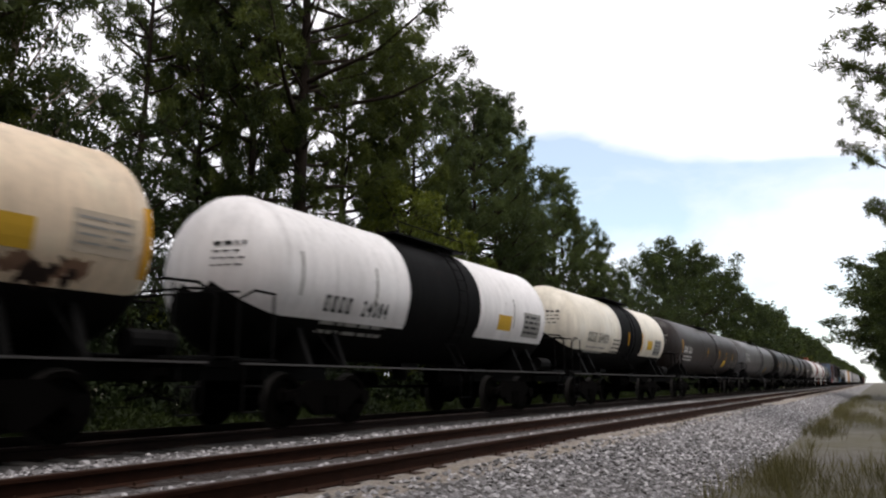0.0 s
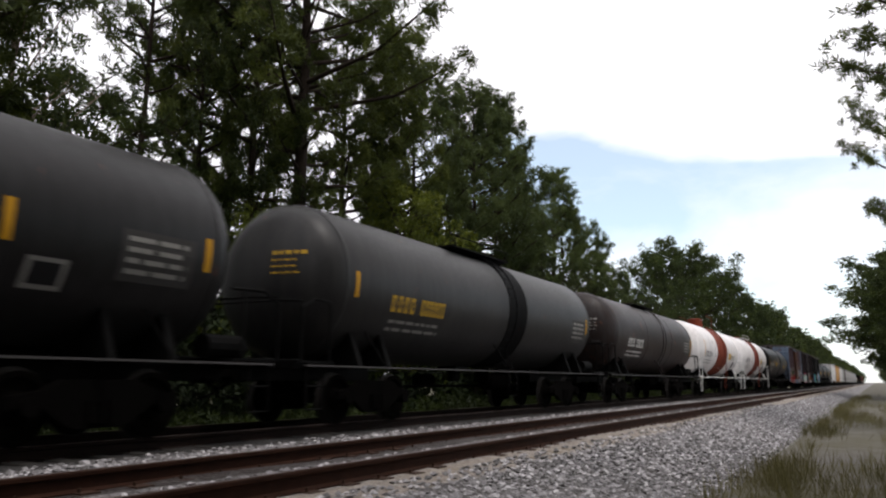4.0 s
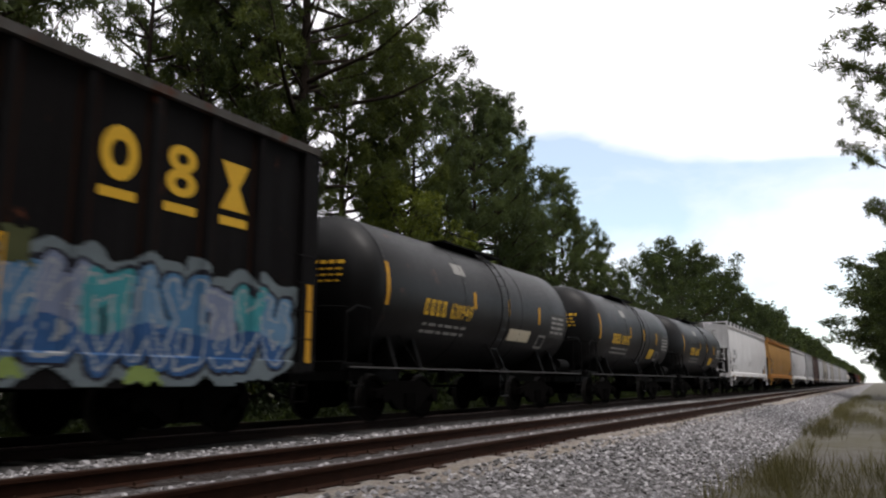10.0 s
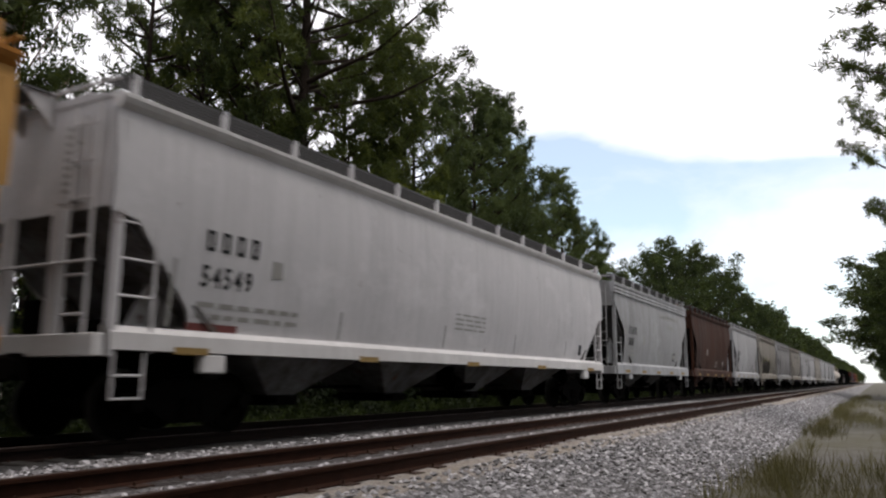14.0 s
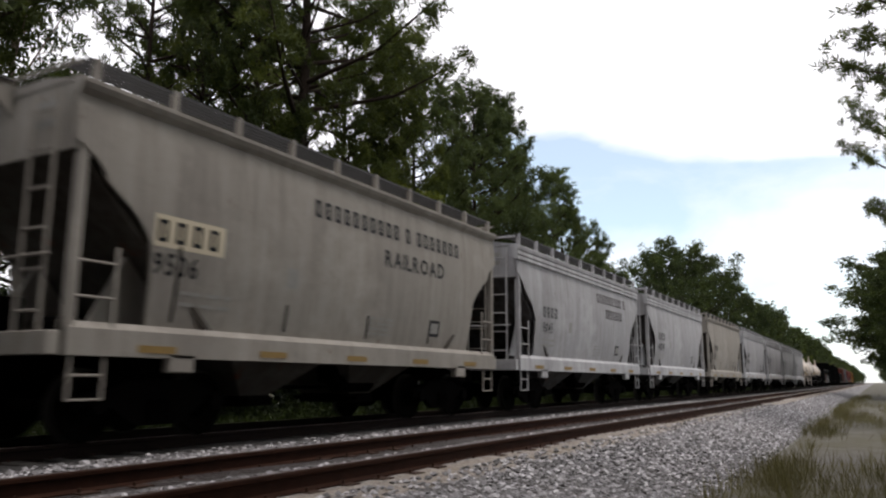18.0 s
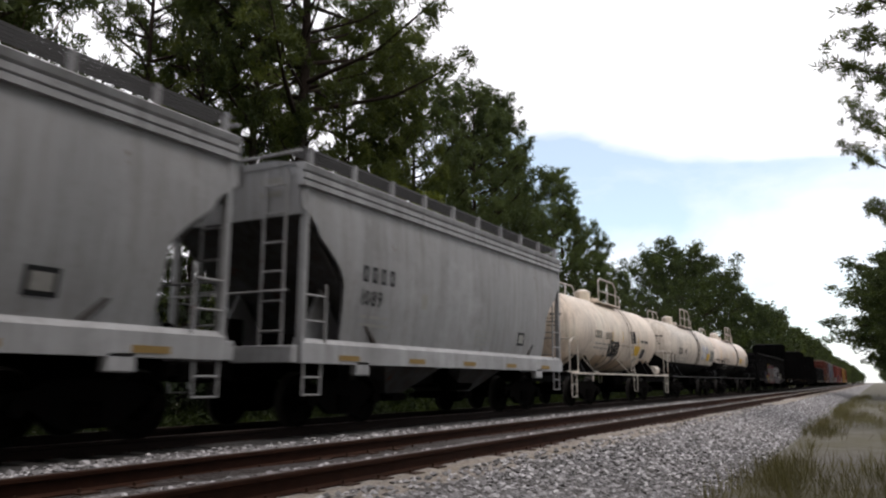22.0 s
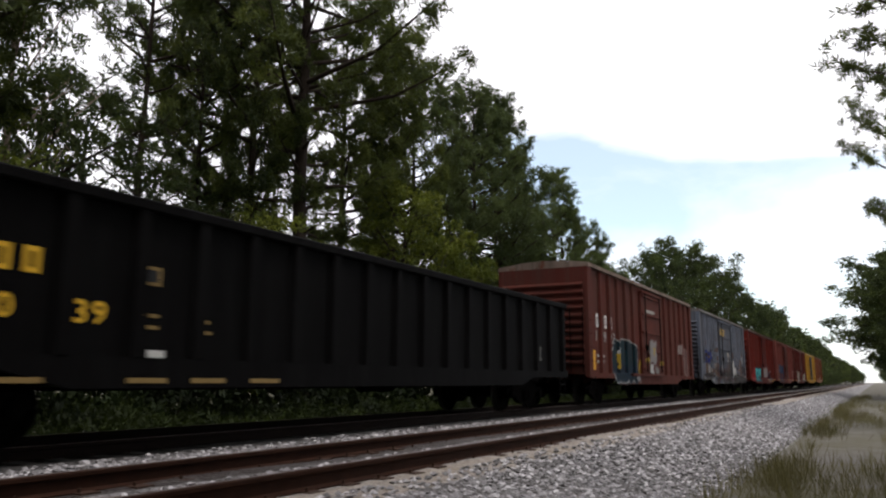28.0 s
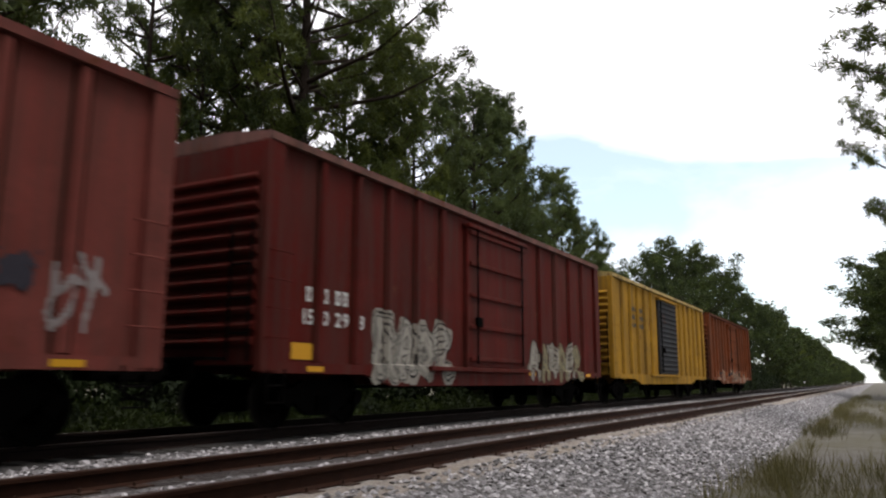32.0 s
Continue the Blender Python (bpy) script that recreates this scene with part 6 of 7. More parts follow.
for yy, z0, z1 in ((-1.1, 2.1, 2.45), (0.1, 2.1, 2.5), (2.1, 2.1, 2.4)):
    panel(car, surf, yy - 0.03, yy + 0.03, z0, z1, YEL, "reflective_stripe")
panel(car, surf, -0.3, 1.6, 1.985, 2.0, BLACK, "seam_stain")
car, half, surf = tankcar(487.6, 497.65, "dirty white tank car with black belly and railed top", (0.6, 0.52, 0.44), dome="railed", belly=1.62, R=1.25, zc=2.35, dirt=0.42, tags=[(1.6, 3.2, 1.9, 2.7, [(0.5, 0.49, 0.5), (0.12, 0.17, 0.4), (0.55, 0.53, 0.5)], 0.22)])
tank_marks(car, half, surf, BLACK, -half + 1.3, "14991", 2.0, 0.3, [(2.9, 1.85)], (half - 1.2, 1.8), None, 35)
car, half, surf = tankcar(500.2, 511.05, "white tank car with black belly and yellow stripes", (0.68, 0.57, 0.49), dome="railed", belly=1.8, R=1.18, zc=2.3, dirt=0.25, stripes=[(-5.3, 1.93, 2.76), (-3.32, 2.03, 2.42), (-0.64, 2.14, 2.6), (3.4, 1.9, 2.2), (5.05, 1.85, 2.7)])
tank_marks(car, half, surf, BLACK, -4.4, "52809", 1.86, 0.28, [(1.75, 1.92)], (half - 1.1, 1.85), None, 36, wide=0.8)

# gondola, two bulkhead flats, gondola
car, half, surf = gondola(514.1, 532.65, "black gondola with silver and red sprayed paint", posts=18)
patches(car, surf, [(-4.2, -3.6, 0.75, 1.25, (0.2, 0.14, 0.03)), (-3.25, -2.98, 1.72, 2.06, (0.3, 0.2, 0.03)), (-2.4, -2.18, 1.86, 2.06, (0.26, 0.18, 0.03)), (0.35, 0.6, 1.4, 1.8, (0.3, 0.2, 0.03)), (-5.2, -4.4, 0.8, 1.6, (0.05, 0.04, 0.06))], 2, 0.09)
sprayed(car, surf, -3.2, 0.3, 0.82, 1.85, 4, [(0.12, 0.11, 0.11), (0.14, 0.125, 0.12)], (0.17, 0.022, 0.03), 51, 0.2, 0.08, halo=(0.05, 0.045, 0.05), line=(0.09, 0.08, 0.085), label="silver sprayed letters with red edges")
sprayed(car, surf, 0.85, 4.05, 0.72, 1.8, 5, [(0.33, 0.32, 0.33)], (0.03, 0.03, 0.035), 52, 0.11, 0.05, halo=(0.3, 0.29, 0.3), line=(0.04, 0.04, 0.045), low=(0.1, 0.095, 0.11), spread=0.1, label="white and black sprayed letters")
sprayed(car, surf, 4.65, 6.0, 0.9, 1.5, 3, [(0.2, 0.19, 0.17)], None, 53, 0.06, label="pale sprayed scrawl")
stencil(car, surf, "##  ##", -half + 1.2, 2.2, 0.36, GOLD, 0.4)
stencil(car, surf, "491 7 60", -half + 1.2, 1.68, 0.36, GOLD, 0.4)
sign_block(car, surf, 4.25, 1.97, 3.0, 0.47, GOLD)
panel(car, surf, 7.2, 7.65, 1.5, 1.8, GREY, "placard_holder")
panel(car, lambda y, z: 1.428, 7.26, 7.59, 1.55, 1.75, BLACK, "placard_back")
car, half, surf = bulkhead_flat(534.4, 555.6, "black bulkhead flat car, empty deck")
stencil(car, surf, "#### 800001", -half + 3.1, 0.72, 0.18, WHITE, 0.3)
car, half, surf = bulkhead_flat(556.6, 575.7, "black bulkhead flat car with faint scrawls, empty deck")
SCRAWL = random.Random(4)
pts = [(-0.4 + 1.4 * i / 22 + 0.3 * SCRAWL.random(), 2.2 + 1.0 * SCRAWL.random()) for i in range(22)]
part("scrawl", Geo().pipe([(a, half - 0.606, b) for a, b in pts], 0.005, 4), MAT["railbar"], car, "thin pale scrawl on the bulkhead")
part("strap", Geo().pipe([(-0.1, half - 0.62, 4.2), (-0.14, half - 0.63, 3.4), (-0.2, half - 0.62, 2.7)], 0.02, 5), MAT["greystencil"], car, "pale strap hanging on the bulkhead")
panel(car, surf, 1.2, 2.0, 0.74, 0.92, GREY, "stencil_field")
car, half, surf = gondola(578.6, 597.0, "plain black gondola with yellow numbers", posts=19)
stencil(car, surf, "## ##", -8.45, 1.84, 0.28, GOLD, 0.4, 1.2, name="letter_bar")
stencil(car, surf, "11 0", -8.3, 1.36, 0.26, GOLD, 0.3)
stencil(car, surf, "0", -6.85, 1.36, 0.26, GOLD, 0.3, 1.1)
stencil(car, surf, "39", -6.13, 1.36, 0.26, GOLD, 0.2, 1.1)
panel(car, surf, -5.13, -4.84, 1.87, 2.1, MAT["dullyellow"], "stencil_field")
panel(car, lambda y, z: 1.428, -5.08, -4.89, 1.91, 2.06, BLACK, "stencil_back")
for yy, zz in ((-5.22, 1.48), (-4.32, 1.46)):
    fine_print(car, surf, yy, zz, 0.38, 2, MAT["dullyellow"], 0.14, 0.045, seed=int(10 + yy))
panel(car, surf, -4.98, -4.72, 0.99, 1.09, WHITE, "stencil_field")
for yy in (-6.9, -5.3, -4.35, -3.3):
    panel(car, lambda y, z: 1.502, yy, yy + 0.58, 0.7, 0.76, MAT["dullyellow"], "reflector")
panel(car, surf, 7.05, 7.42, 1.27, 1.62, GREY, "placard_holder")
panel(car, lambda y, z: 1.428, 7.1, 7.37, 1.32, 1.57, BLACK, "placard_back")

# boxcars at the tail
car, half, surf = boxcar(598.9, 614.0, "red-brown boxcar with dark teal sprayed outline letters", (0.082, 0.021, 0.0155), posts=(5, 5), door="plug", dspan=(-0.05, 2.9), ribs=11, dirt=0.25, rust=0.08, roofcol=(0.2, 0.15, 0.12))
sprayed(car, surf, -4.85, -2.1, 0.95, 1.85, 4, [(0.009, 0.024, 0.03), (0.011, 0.03, 0.037), (0.008, 0.018, 0.024)], (0.4, 0.4, 0.39), 61, 0.36, 0.04, line=(0.006, 0.012, 0.016), low=(0.009, 0.02, 0.034), label="dark teal sprayed letters with white outline")
patches(car, surf, [(-4.5, -4.3, 1.2, 1.65, (0.4, 0.26, 0.03)), (-1.75, -1.6, 1.05, 1.5, (0.4, 0.26, 0.03)), (-4.4, -4.1, 1.7, 1.9, (0.4, 0.4, 0.4)), (-2.3, -1.9, 0.75, 0.95, (0.42, 0.42, 0.42)), (-0.68, 0.3, 1.45, 2.3, (0.24, 0.22, 0.21)), (-0.68, -0.2, 1.02, 1.38, (0.5, 0.48, 0.46)), (-0.1, 0.1, 1.7, 2.0, (0.4, 0.27, 0.04)), (0.1, 0.6, 0.95, 1.3, (0.2, 0.18, 0.17)), (-1.35, -0.75, 1.5, 1.62, (0.4, 0.27, 0.04)), (0.9, 1.4, 1.42, 1.52, (0.4, 0.27, 0.04)), (4.85, 5.3, 1.95, 2.35, (0.3, 0.24, 0.22)), (5.9, 6.5, 1.0, 2.2, (0.18, 0.11, 0.1))], 7, 0.05)
stencil(car, surf, "#  ##", -6.6, 2.45, 0.42, WHITE, 0.35)
stencil(car, surf, "139  22", -6.65, 2.0, 0.34, GREY, 0.3)
fine_print(car, surf, -6.6, 1.5, 0.8, 2, GREY, 0.18, 0.08, seed=41)
panel(car, surf, -7.0, -6.75, 1.1, 1.7, MAT["yellow"], "reflective_stripe")
panel(car, lambda y, z: 1.535, -0.8, 0.4, 3.35, 3.47, GREY, "door_label")
car, half, surf = boxcar(616.1, 630.9, "weathered blue-grey boxcar with closely spaced posts and plug door", (0.128, 0.147, 0.185), doorcol=(0.085, 0.096, 0.12), post=(0.138, 0.157, 0.196), posts=(7, 6), door="plug", dspan=(-0.1, 3.7), ribs=13, dirt=0.55, rust=0.14, roofcol=(0.17, 0.16, 0.15), tags=[(-6.4, -2.2, 0.6, 1.75, [(0.3, 0.11, 0.03), (0.26, 0.25, 0.24), (0.105, 0.112, 0.122), (0.1, 0.07, 0.055), (0.2, 0.17, 0.15), (0.105, 0.112, 0.122)], 0.42), (-7.4, 7.4, 0.5, 1.15, [(0.03, 0.028, 0.028), (0.06, 0.05, 0.045), (0.085, 0.088, 0.092), (0.045, 0.035, 0.03), (0.14, 0.14, 0.145)], 0.5), (-6.6, -4.5, 1.7, 2.5, [(0.02, 0.03, 0.12), (0.03, 0.045, 0.15), (0.05, 0.055, 0.07)], 0.5), (-3.0, 1.6, 0.7, 1.5, [(0.04, 0.03, 0.03), (0.08, 0.04, 0.035), (0.05, 0.06, 0.11), (0.14, 0.14, 0.15), (0.035, 0.035, 0.04)], 0.35), (5.0, 7.3, 0.7, 1.8, [(0.2, 0.15, 0.14), (0.12, 0.09, 0.085), (0.07, 0.07, 0.08)], 0.6)])
flakes(car, surf, -7.0, 7.1, 0.75, 3.0, 110, [(0.07, 0.07, 0.075), (0.22, 0.22, 0.23), (0.05, 0.04, 0.04), (0.12, 0.08, 0.07), (0.1, 0.11, 0.13)], 36, 0.32)
sprayed(car, surf, 2.15, 3.1, 1.2, 1.85, 2, [(0.5, 0.49, 0.47)], (0.03, 0.03, 0.035), 71, 0.2, 0.03, label="white sprayed bubble letters with dark edges")
sprayed(car, surf, 3.6, 6.8, 0.85, 1.6, 5, [(0.07, 0.06, 0.06), (0.16, 0.11, 0.1)], None, 72, 0.05, label="faded dark scrawl")
stencil(car, surf, "##", -6.3, 2.12, 0.34, WHITE, 0.3)
stencil(car, surf, "22 11", -6.3, 1.72, 0.3, WHITE, 0.3)
for i, w in enumerate(("######", "####", "#######")):
    stencil(car, surf, w, 2.85, 3.35 - 0.42 * i, 0.3, MAT["placard"], 0.25, 1.1, name="letter_bar")
panel(car, surf, 4.85, 5.3, 2.55, 3.5, MAT["oxide"], "faded_red_panel")
panel(car, surf, 5.75, 6.1, 2.5, 3.3, MAT["placard"], "yellow_panel")
fine_print(car, lambda y, z: 1.533, -1.75, 3.62, 1.3, 3, MAT["placard"], 0.13, 0.08, seed=42)
panel(car, lambda y, z: 1.585, -0.05, 0.2, 2.1, 2.42, MAT["dustfield"], "torn_paper")
panel(car, lambda y, z: 1.585, -0.1, 0.08, 1.86, 2.06, GREY, "torn_paper")
patches(car, surf, [(-1.9, 1.5, 1.0, 1.25, (0.03, 0.028, 0.028)), (-0.2, 0.6, 1.3, 1.75, (0.1, 0.07, 0.06)), (0.5, 1.2, 1.45, 1.8, (0.06, 0.055, 0.055)), (3.4, 7.2, 0.7, 1.1, (0.05, 0.045, 0.045)), (5.9, 6.8, 1.9, 2.3, (0.24, 0.24, 0.25)), (5.0, 5.6, 1.2, 2.0, (0.14, 0.1, 0.09)), (6.6, 7.2, 2.5, 3.6, (0.1, 0.105, 0.115))], 12, 0.13)
car, half, surf = boxcar(633.1, 648.3, "dark red boxcar with teal sprayed lettering", (0.1, 0.0105, 0.007), posts=(7, 7), door="ribbed", dspan=(0.1, 3.05), tape=4, ribs=7, dirt=0.22, rust=0.06, roofcol=(0.1, 0.06, 0.05))
patches(car, surf, [(-6.6, -4.9, 0.8, 1.5, (0.24, 0.03, 0.03)), (-5.6, -5.1, 1.5, 1.8, (0.3, 0.05, 0.05))], 8, 0.12)
sprayed(car, surf, -4.85, -1.75, 0.85, 1.7, 4, [(0.05, 0.3, 0.31), (0.07, 0.36, 0.36)], (0.015, 0.06, 0.07), 81, 0.15, 0.05, low=(0.03, 0.22, 0.25), label="teal sprayed letters")
sprayed(car, surf, -1.25, 1.25, 1.1, 1.9, 5, [(0.4, 0.39, 0.38)], None, 82, 0.05, label="pale sprayed scrawl on the door")
sprayed(car, surf, 2.5, 4.2, 0.85, 1.55, 5, [(0.05, 0.022, 0.025), (0.05, 0.04, 0.065), (0.06, 0.015, 0.014)], (0.36, 0.33, 0.34), 83, 0.075, 0.035, low=(0.035, 0.02, 0.022), label="white-edged dark sprayed letters")
sprayed(car, surf, 2.5, 5.5, 0.86, 1.06, 8, [(0.3, 0.27, 0.27), (0.16, 0.13, 0.13)], None, 84, 0.035, label="small pale scrawl")
sprayed(car, surf, 6.85, 7.0, 1.25, 1.55, 1, [(0.3, 0.25, 0.25)], None, 85, 0.03, label="pale dripping mark")
patches(car, surf, [(2.2, 2.45, 1.74, 1.9, (0.22, 0.12, 0.12)), (5.75, 6.0, 0.86, 0.98, (0.2, 0.01, 0.02))], 10, 0.05)
panel(car, surf, 5.29, 5.66, 1.24, 1.57, WHITE, "placard_holder")
panel(car, surf, 5.335, 5.615, 1.32, 1.53, BLACK, "placard_back", lift=0.012)
panel(car, surf, 5.32, 5.52, 1.64, 1.78, MAT["yellow"], "inspection_label")
fine_print(car, surf, 5.56, 1.74, 0.2, 3, GREY, 0.06, 0.025, seed=47)
fine_print(car, surf, 6.11, 1.58, 0.36, 5, GREY, 0.065, 0.03, seed=48)
for yy in (3.15, 4.9):
    panel(car, lambda y, z: 1.512, yy, yy + 0.43, 0.74, 0.86, MAT["yellow"], "reflective_stripe")
stencil(car, surf, "## ##", -6.3, 2.15, 0.32, WHITE, 0.5)
stencil(car, surf, "154 674", -6.35, 1.72, 0.32, WHITE, 0.4)
fine_print(car, surf, -6.3, 1.2, 0.9, 2, GREY, 0.18, 0.06, seed=43)
car, half, surf = boxcar(649.95, 665.33, "faded pinkish-red boxcar with blue and tan sprayed paint", (0.2, 0.052, 0.042), doorcol=(0.11, 0.024, 0.018), posts=(5, 5), door="ribbed", dspan=(0.17, 3.35), tape=4, ribs=11, dirt=0.25, rust=0.06, roofcol=(0.2, 0.06, 0.05))
sprayed(car, surf, -5.5, -2.3, 1.0, 2.0, 5, [(0.04, 0.066, 0.12), (0.055, 0.09, 0.16)], None, 91, 0.3, label="blue sprayed cloud")
sprayed(car, surf, -6.5, -2.6, 0.8, 1.5, 7, [(0.3, 0.17, 0.1), (0.2, 0.08, 0.065), (0.38, 0.27, 0.17), (0.07, 0.06, 0.09)], (0.06, 0.035, 0.055), 92, 0.11, 0.06, low=(0.1, 0.05, 0.055), label="tan sprayed letters")
sprayed(car, surf, 6.2, 6.9, 1.2, 2.1, 2, [(0.38, 0.33, 0.32)], None, 93, 0.035, label="thin white scrawl")
patches(car, surf, [(5.68, 6.07, 1.68, 2.03, (0.06, 0.055, 0.07))], 9, 0.07)
panel(car, surf, -7.0, -4.45, 1.58, 1.98, BLACK, "number_field", lift=0.02)
stencil(car, lambda y, z: surf(y, z) + 0.02, "152 331", -6.9, 1.64, 0.27, WHITE, 0.3)
stencil(car, lambda y, z: surf(y, z) + 0.02, "## ##", -6.85, 2.06, 0.25, WHITE, 0.4)
board = part("number_board", Geo().box(-0.05, 1.3, -half - 0.03, -half + 0.01, 3.92, 4.26, 0.008), BLACK, car)
for zz, n in ((4.11, 4), (3.95, 6)):
    for i in range(n):
        part("letter_bar", Geo().box(0.66 - n * 0.1 + i * 0.2, 0.79 - n * 0.1 + i * 0.2, -half - 0.038, -half - 0.028, zz, zz + 0.11), WHITE, board)
panel(car, surf, -6.95, -6.5, 0.84, 1.02, MAT["yellow"], "reflective_stripe", lift=0.085)
fine_print(car, surf, -2.6, 2.3, 0.5, 5, GREY, 0.16, 0.06, seed=44)
car, half, surf = boxcar(667.07, 682.3, "dark red boxcar with plug door and white block graffiti", (0.095, 0.012, 0.009), posts=(5, 4), door="plug", dspan=(0.15, 3.1), tape=4, ribs=12, dirt=0.3, rust=0.1, roofcol=(0.19, 0.09, 0.075))
sprayed(car, surf, -4.75, -2.0, 0.85, 1.8, 4, [(0.42, 0.39, 0.33), (0.45, 0.42, 0.36)], (0.03, 0.025, 0.025), 101, 0.13, 0.035, line=(0.1, 0.09, 0.085), halo=(0.36, 0.33, 0.28), spread=0.08, label="cream sprayed block letters")
sprayed(car, surf, 2.1, 6.0, 0.82, 1.75, 6, [(0.4, 0.37, 0.31), (0.3, 0.26, 0.14)], (0.04, 0.025, 0.02), 102, 0.11, 0.03, line=(0.12, 0.1, 0.09), label="cream sprayed block letters")
stencil(car, surf, "## ##", -6.6, 1.95, 0.23, WHITE, 0.3)
stencil(car, surf, "150 298", -6.65, 1.6, 0.23, WHITE, 0.22)
panel(car, surf, -6.9, -6.2, 1.05, 1.3, MAT["yellow"], "reflective_stripe")
car, half, surf = boxcar(683.76, 699.4, "yellow boxcar with dark door and grimy base", (0.38, 0.2, 0.02), doorcol=(0.035, 0.038, 0.042), posts=(5, 5), door="ribbed", dspan=(0.0, 3.1), ribs=12, dirt=0.35, rust=0.1, roofcol=(0.45, 0.33, 0.12))
fine_print(car, surf, -5.6, 3.3, 2.0, 3, BLACK, 0.3, 0.16, seed=46)
car, half, surf = boxcar(701.1, 715.7, "orange-brown boxcar at the end of the train", (0.16, 0.04, 0.012), posts=(5, 5), door="plug", dspan=(0.0, 3.0), ribs=11, dirt=0.35, rust=0.12, tags=[(-5.5, 5.5, 0.7, 1.4, [(0.3, 0.2, 0.14), (0.22, 0.07, 0.03), (0.22, 0.07, 0.03)], 0.5)])
part("rear_marker", Geo().box(-0.12, 0.12, half + 0.12, half + 0.3, 1.1, 1.6, 0.03), MAT["redlens"], car, "flashing rear marker")
# ---- trees and undergrowth ----
def tuft_mesh(name, centres, size, blades, wide, mat, rs, flat=0.0, droop=0.0, upright=1.0):
    """Many thin leaf triangles that spread from each centre."""
    c = np.repeat(np.asarray(centres, float), blades, 0)
    n = len(c)
    d = rs.normal(size=(n, 3))
    d[:, :2] *= upright
    d[:, 2] = d[:, 2] * (1 - flat) + 0.25 - droop
    d /= np.linalg.norm(d, axis=1, keepdims=True) + 1e-9
    side = np.cross(d, rs.normal(size=(n, 3)))
    side /= np.linalg.norm(side, axis=1, keepdims=True) + 1e-9
    ln = size * rs.uniform(0.6, 1.25, (n, 1))
    w = wide * rs.uniform(0.7, 1.3, (n, 1))
    root = c + d * ln * 0.08
    tip, mid = c + d * ln, c + d * ln * 0.5
    v = np.stack([root, mid + side * w, tip, mid - side * w], 1).reshape(-1, 3)
    f = np.arange(4 * n).reshape(-1, 4)
    me = bpy.data.meshes.new(name)
    me.from_pydata(v.tolist(), [], f.tolist())
    me.materials.append(mat)
    return me


def bend_trunk(g, H, r, rs, lean=0.03, n=9, seg=7):
    pts, x, y = [], 0.0, 0.0
    for i in range(seg + 1):
        pts.append(Vector((x, y, H * i / seg)))
        x += rs.uniform(-1, 1) * lean * H / seg
        y += rs.uniform(-1, 1) * lean * H / seg
    for i in range(seg):
        r0, r1 = r * (1 - 0.85 * i / seg), r * (1 - 0.85 * (i + 1) / seg)
        g.rod(pts[i], pts[i + 1], r0 * (1.25 if i == 0 else 1), r1, n=n, caps=False)

    def at(z):
        t = min(seg - 1e-6, max(0.0, z / H * seg))
        i = int(t)
        return pts[i].lerp(pts[i + 1], t - i)
    return at


def pine(seed, H=18.0, base=0.38, spread=4.0, gap=0.8, mat="pine", dense=1.0, puffs=3, leaf=1.0, stout=1.0, bare=0.5):
    """Whorls of upturned limbs whose twigs end in brush-like puffs of needles. gap: metres between whorls."""
    rs = np.random.RandomState(seed)
    wood = Geo()
    at = bend_trunk(wood, H, (0.0105 * H + 0.03) * stout, rs, seg=9)
    tufts = []
    z, turn = base * H, rs.uniform(0, 6)
    while z < H * 0.985:
        s = (z - base * H) / (H - base * H)
        wide = spread * (0.55 + 0.45 * min(1, s / 0.2)) * (1 - 0.82 * max(0, (s - 0.2) / 0.8) ** 1.5)
        count = 2 + rs.randint(0, 3)
        turn += 1.3
        for i in range(count):
            reach = wide * rs.uniform(0.5, 1.15)
            a = turn + i * 6.283 / count + rs.uniform(-0.5, 0.5)
            p = at(z + rs.uniform(-0.3, 0.3))
            out = Vector((math.cos(a), math.sin(a), 0))
            rise = rs.uniform(0.0, 0.42) + 0.45 * s
            m = p + (out + Vector((0, 0, rise - 0.05))) * reach * 0.55
            q = m + (out + Vector((0, 0, rise + 0.3))) * reach * 0.45
            rb = 0.009 * reach + 0.012
            wood.rod(p, m, rb * 1.6, rb, n=5, caps=False).rod(m, q, rb, 0.012, n=4, caps=False)
            k = max(3, int((2 + 1.5 * reach) * dense))
            for j in range(k):
                u = bare + (1.02 - bare) * (j + rs.uniform(0.3, 1)) / k
                o = p.lerp(m, u / 0.55) if u < 0.55 else m.lerp(q, min(1, (u - 0.55) / 0.45))
                side = out.cross(Vector((0, 0, 1))) * rs.uniform(-1, 1)
                b = o + (out * 0.5 + side + Vector((0, 0, rs.uniform(0.1, 0.6)))) * (0.25 + 0.22 * reach * (1.25 - u))
                wood.rod(o, b, 0.018, 0.008, n=3, caps=False)
                for h in range(puffs):
                    c = o.lerp(b, 1 - 0.28 * h) + Vector(rs.normal(size=3) * 0.1 * (1 + h))
                    for _ in range(3):
                        tufts.append(c + Vector(rs.normal(size=3) * (0.1, 0.1, 0.08)) * leaf)
        z += gap * rs.uniform(0.7, 1.3) * (1 - 0.35 * s)
    return wood.mesh("pine_trunk", MAT["bark"], True), tuft_mesh("pine_crown", tufts, 0.3 * leaf, 17, 0.021 * leaf, MAT[mat], rs)


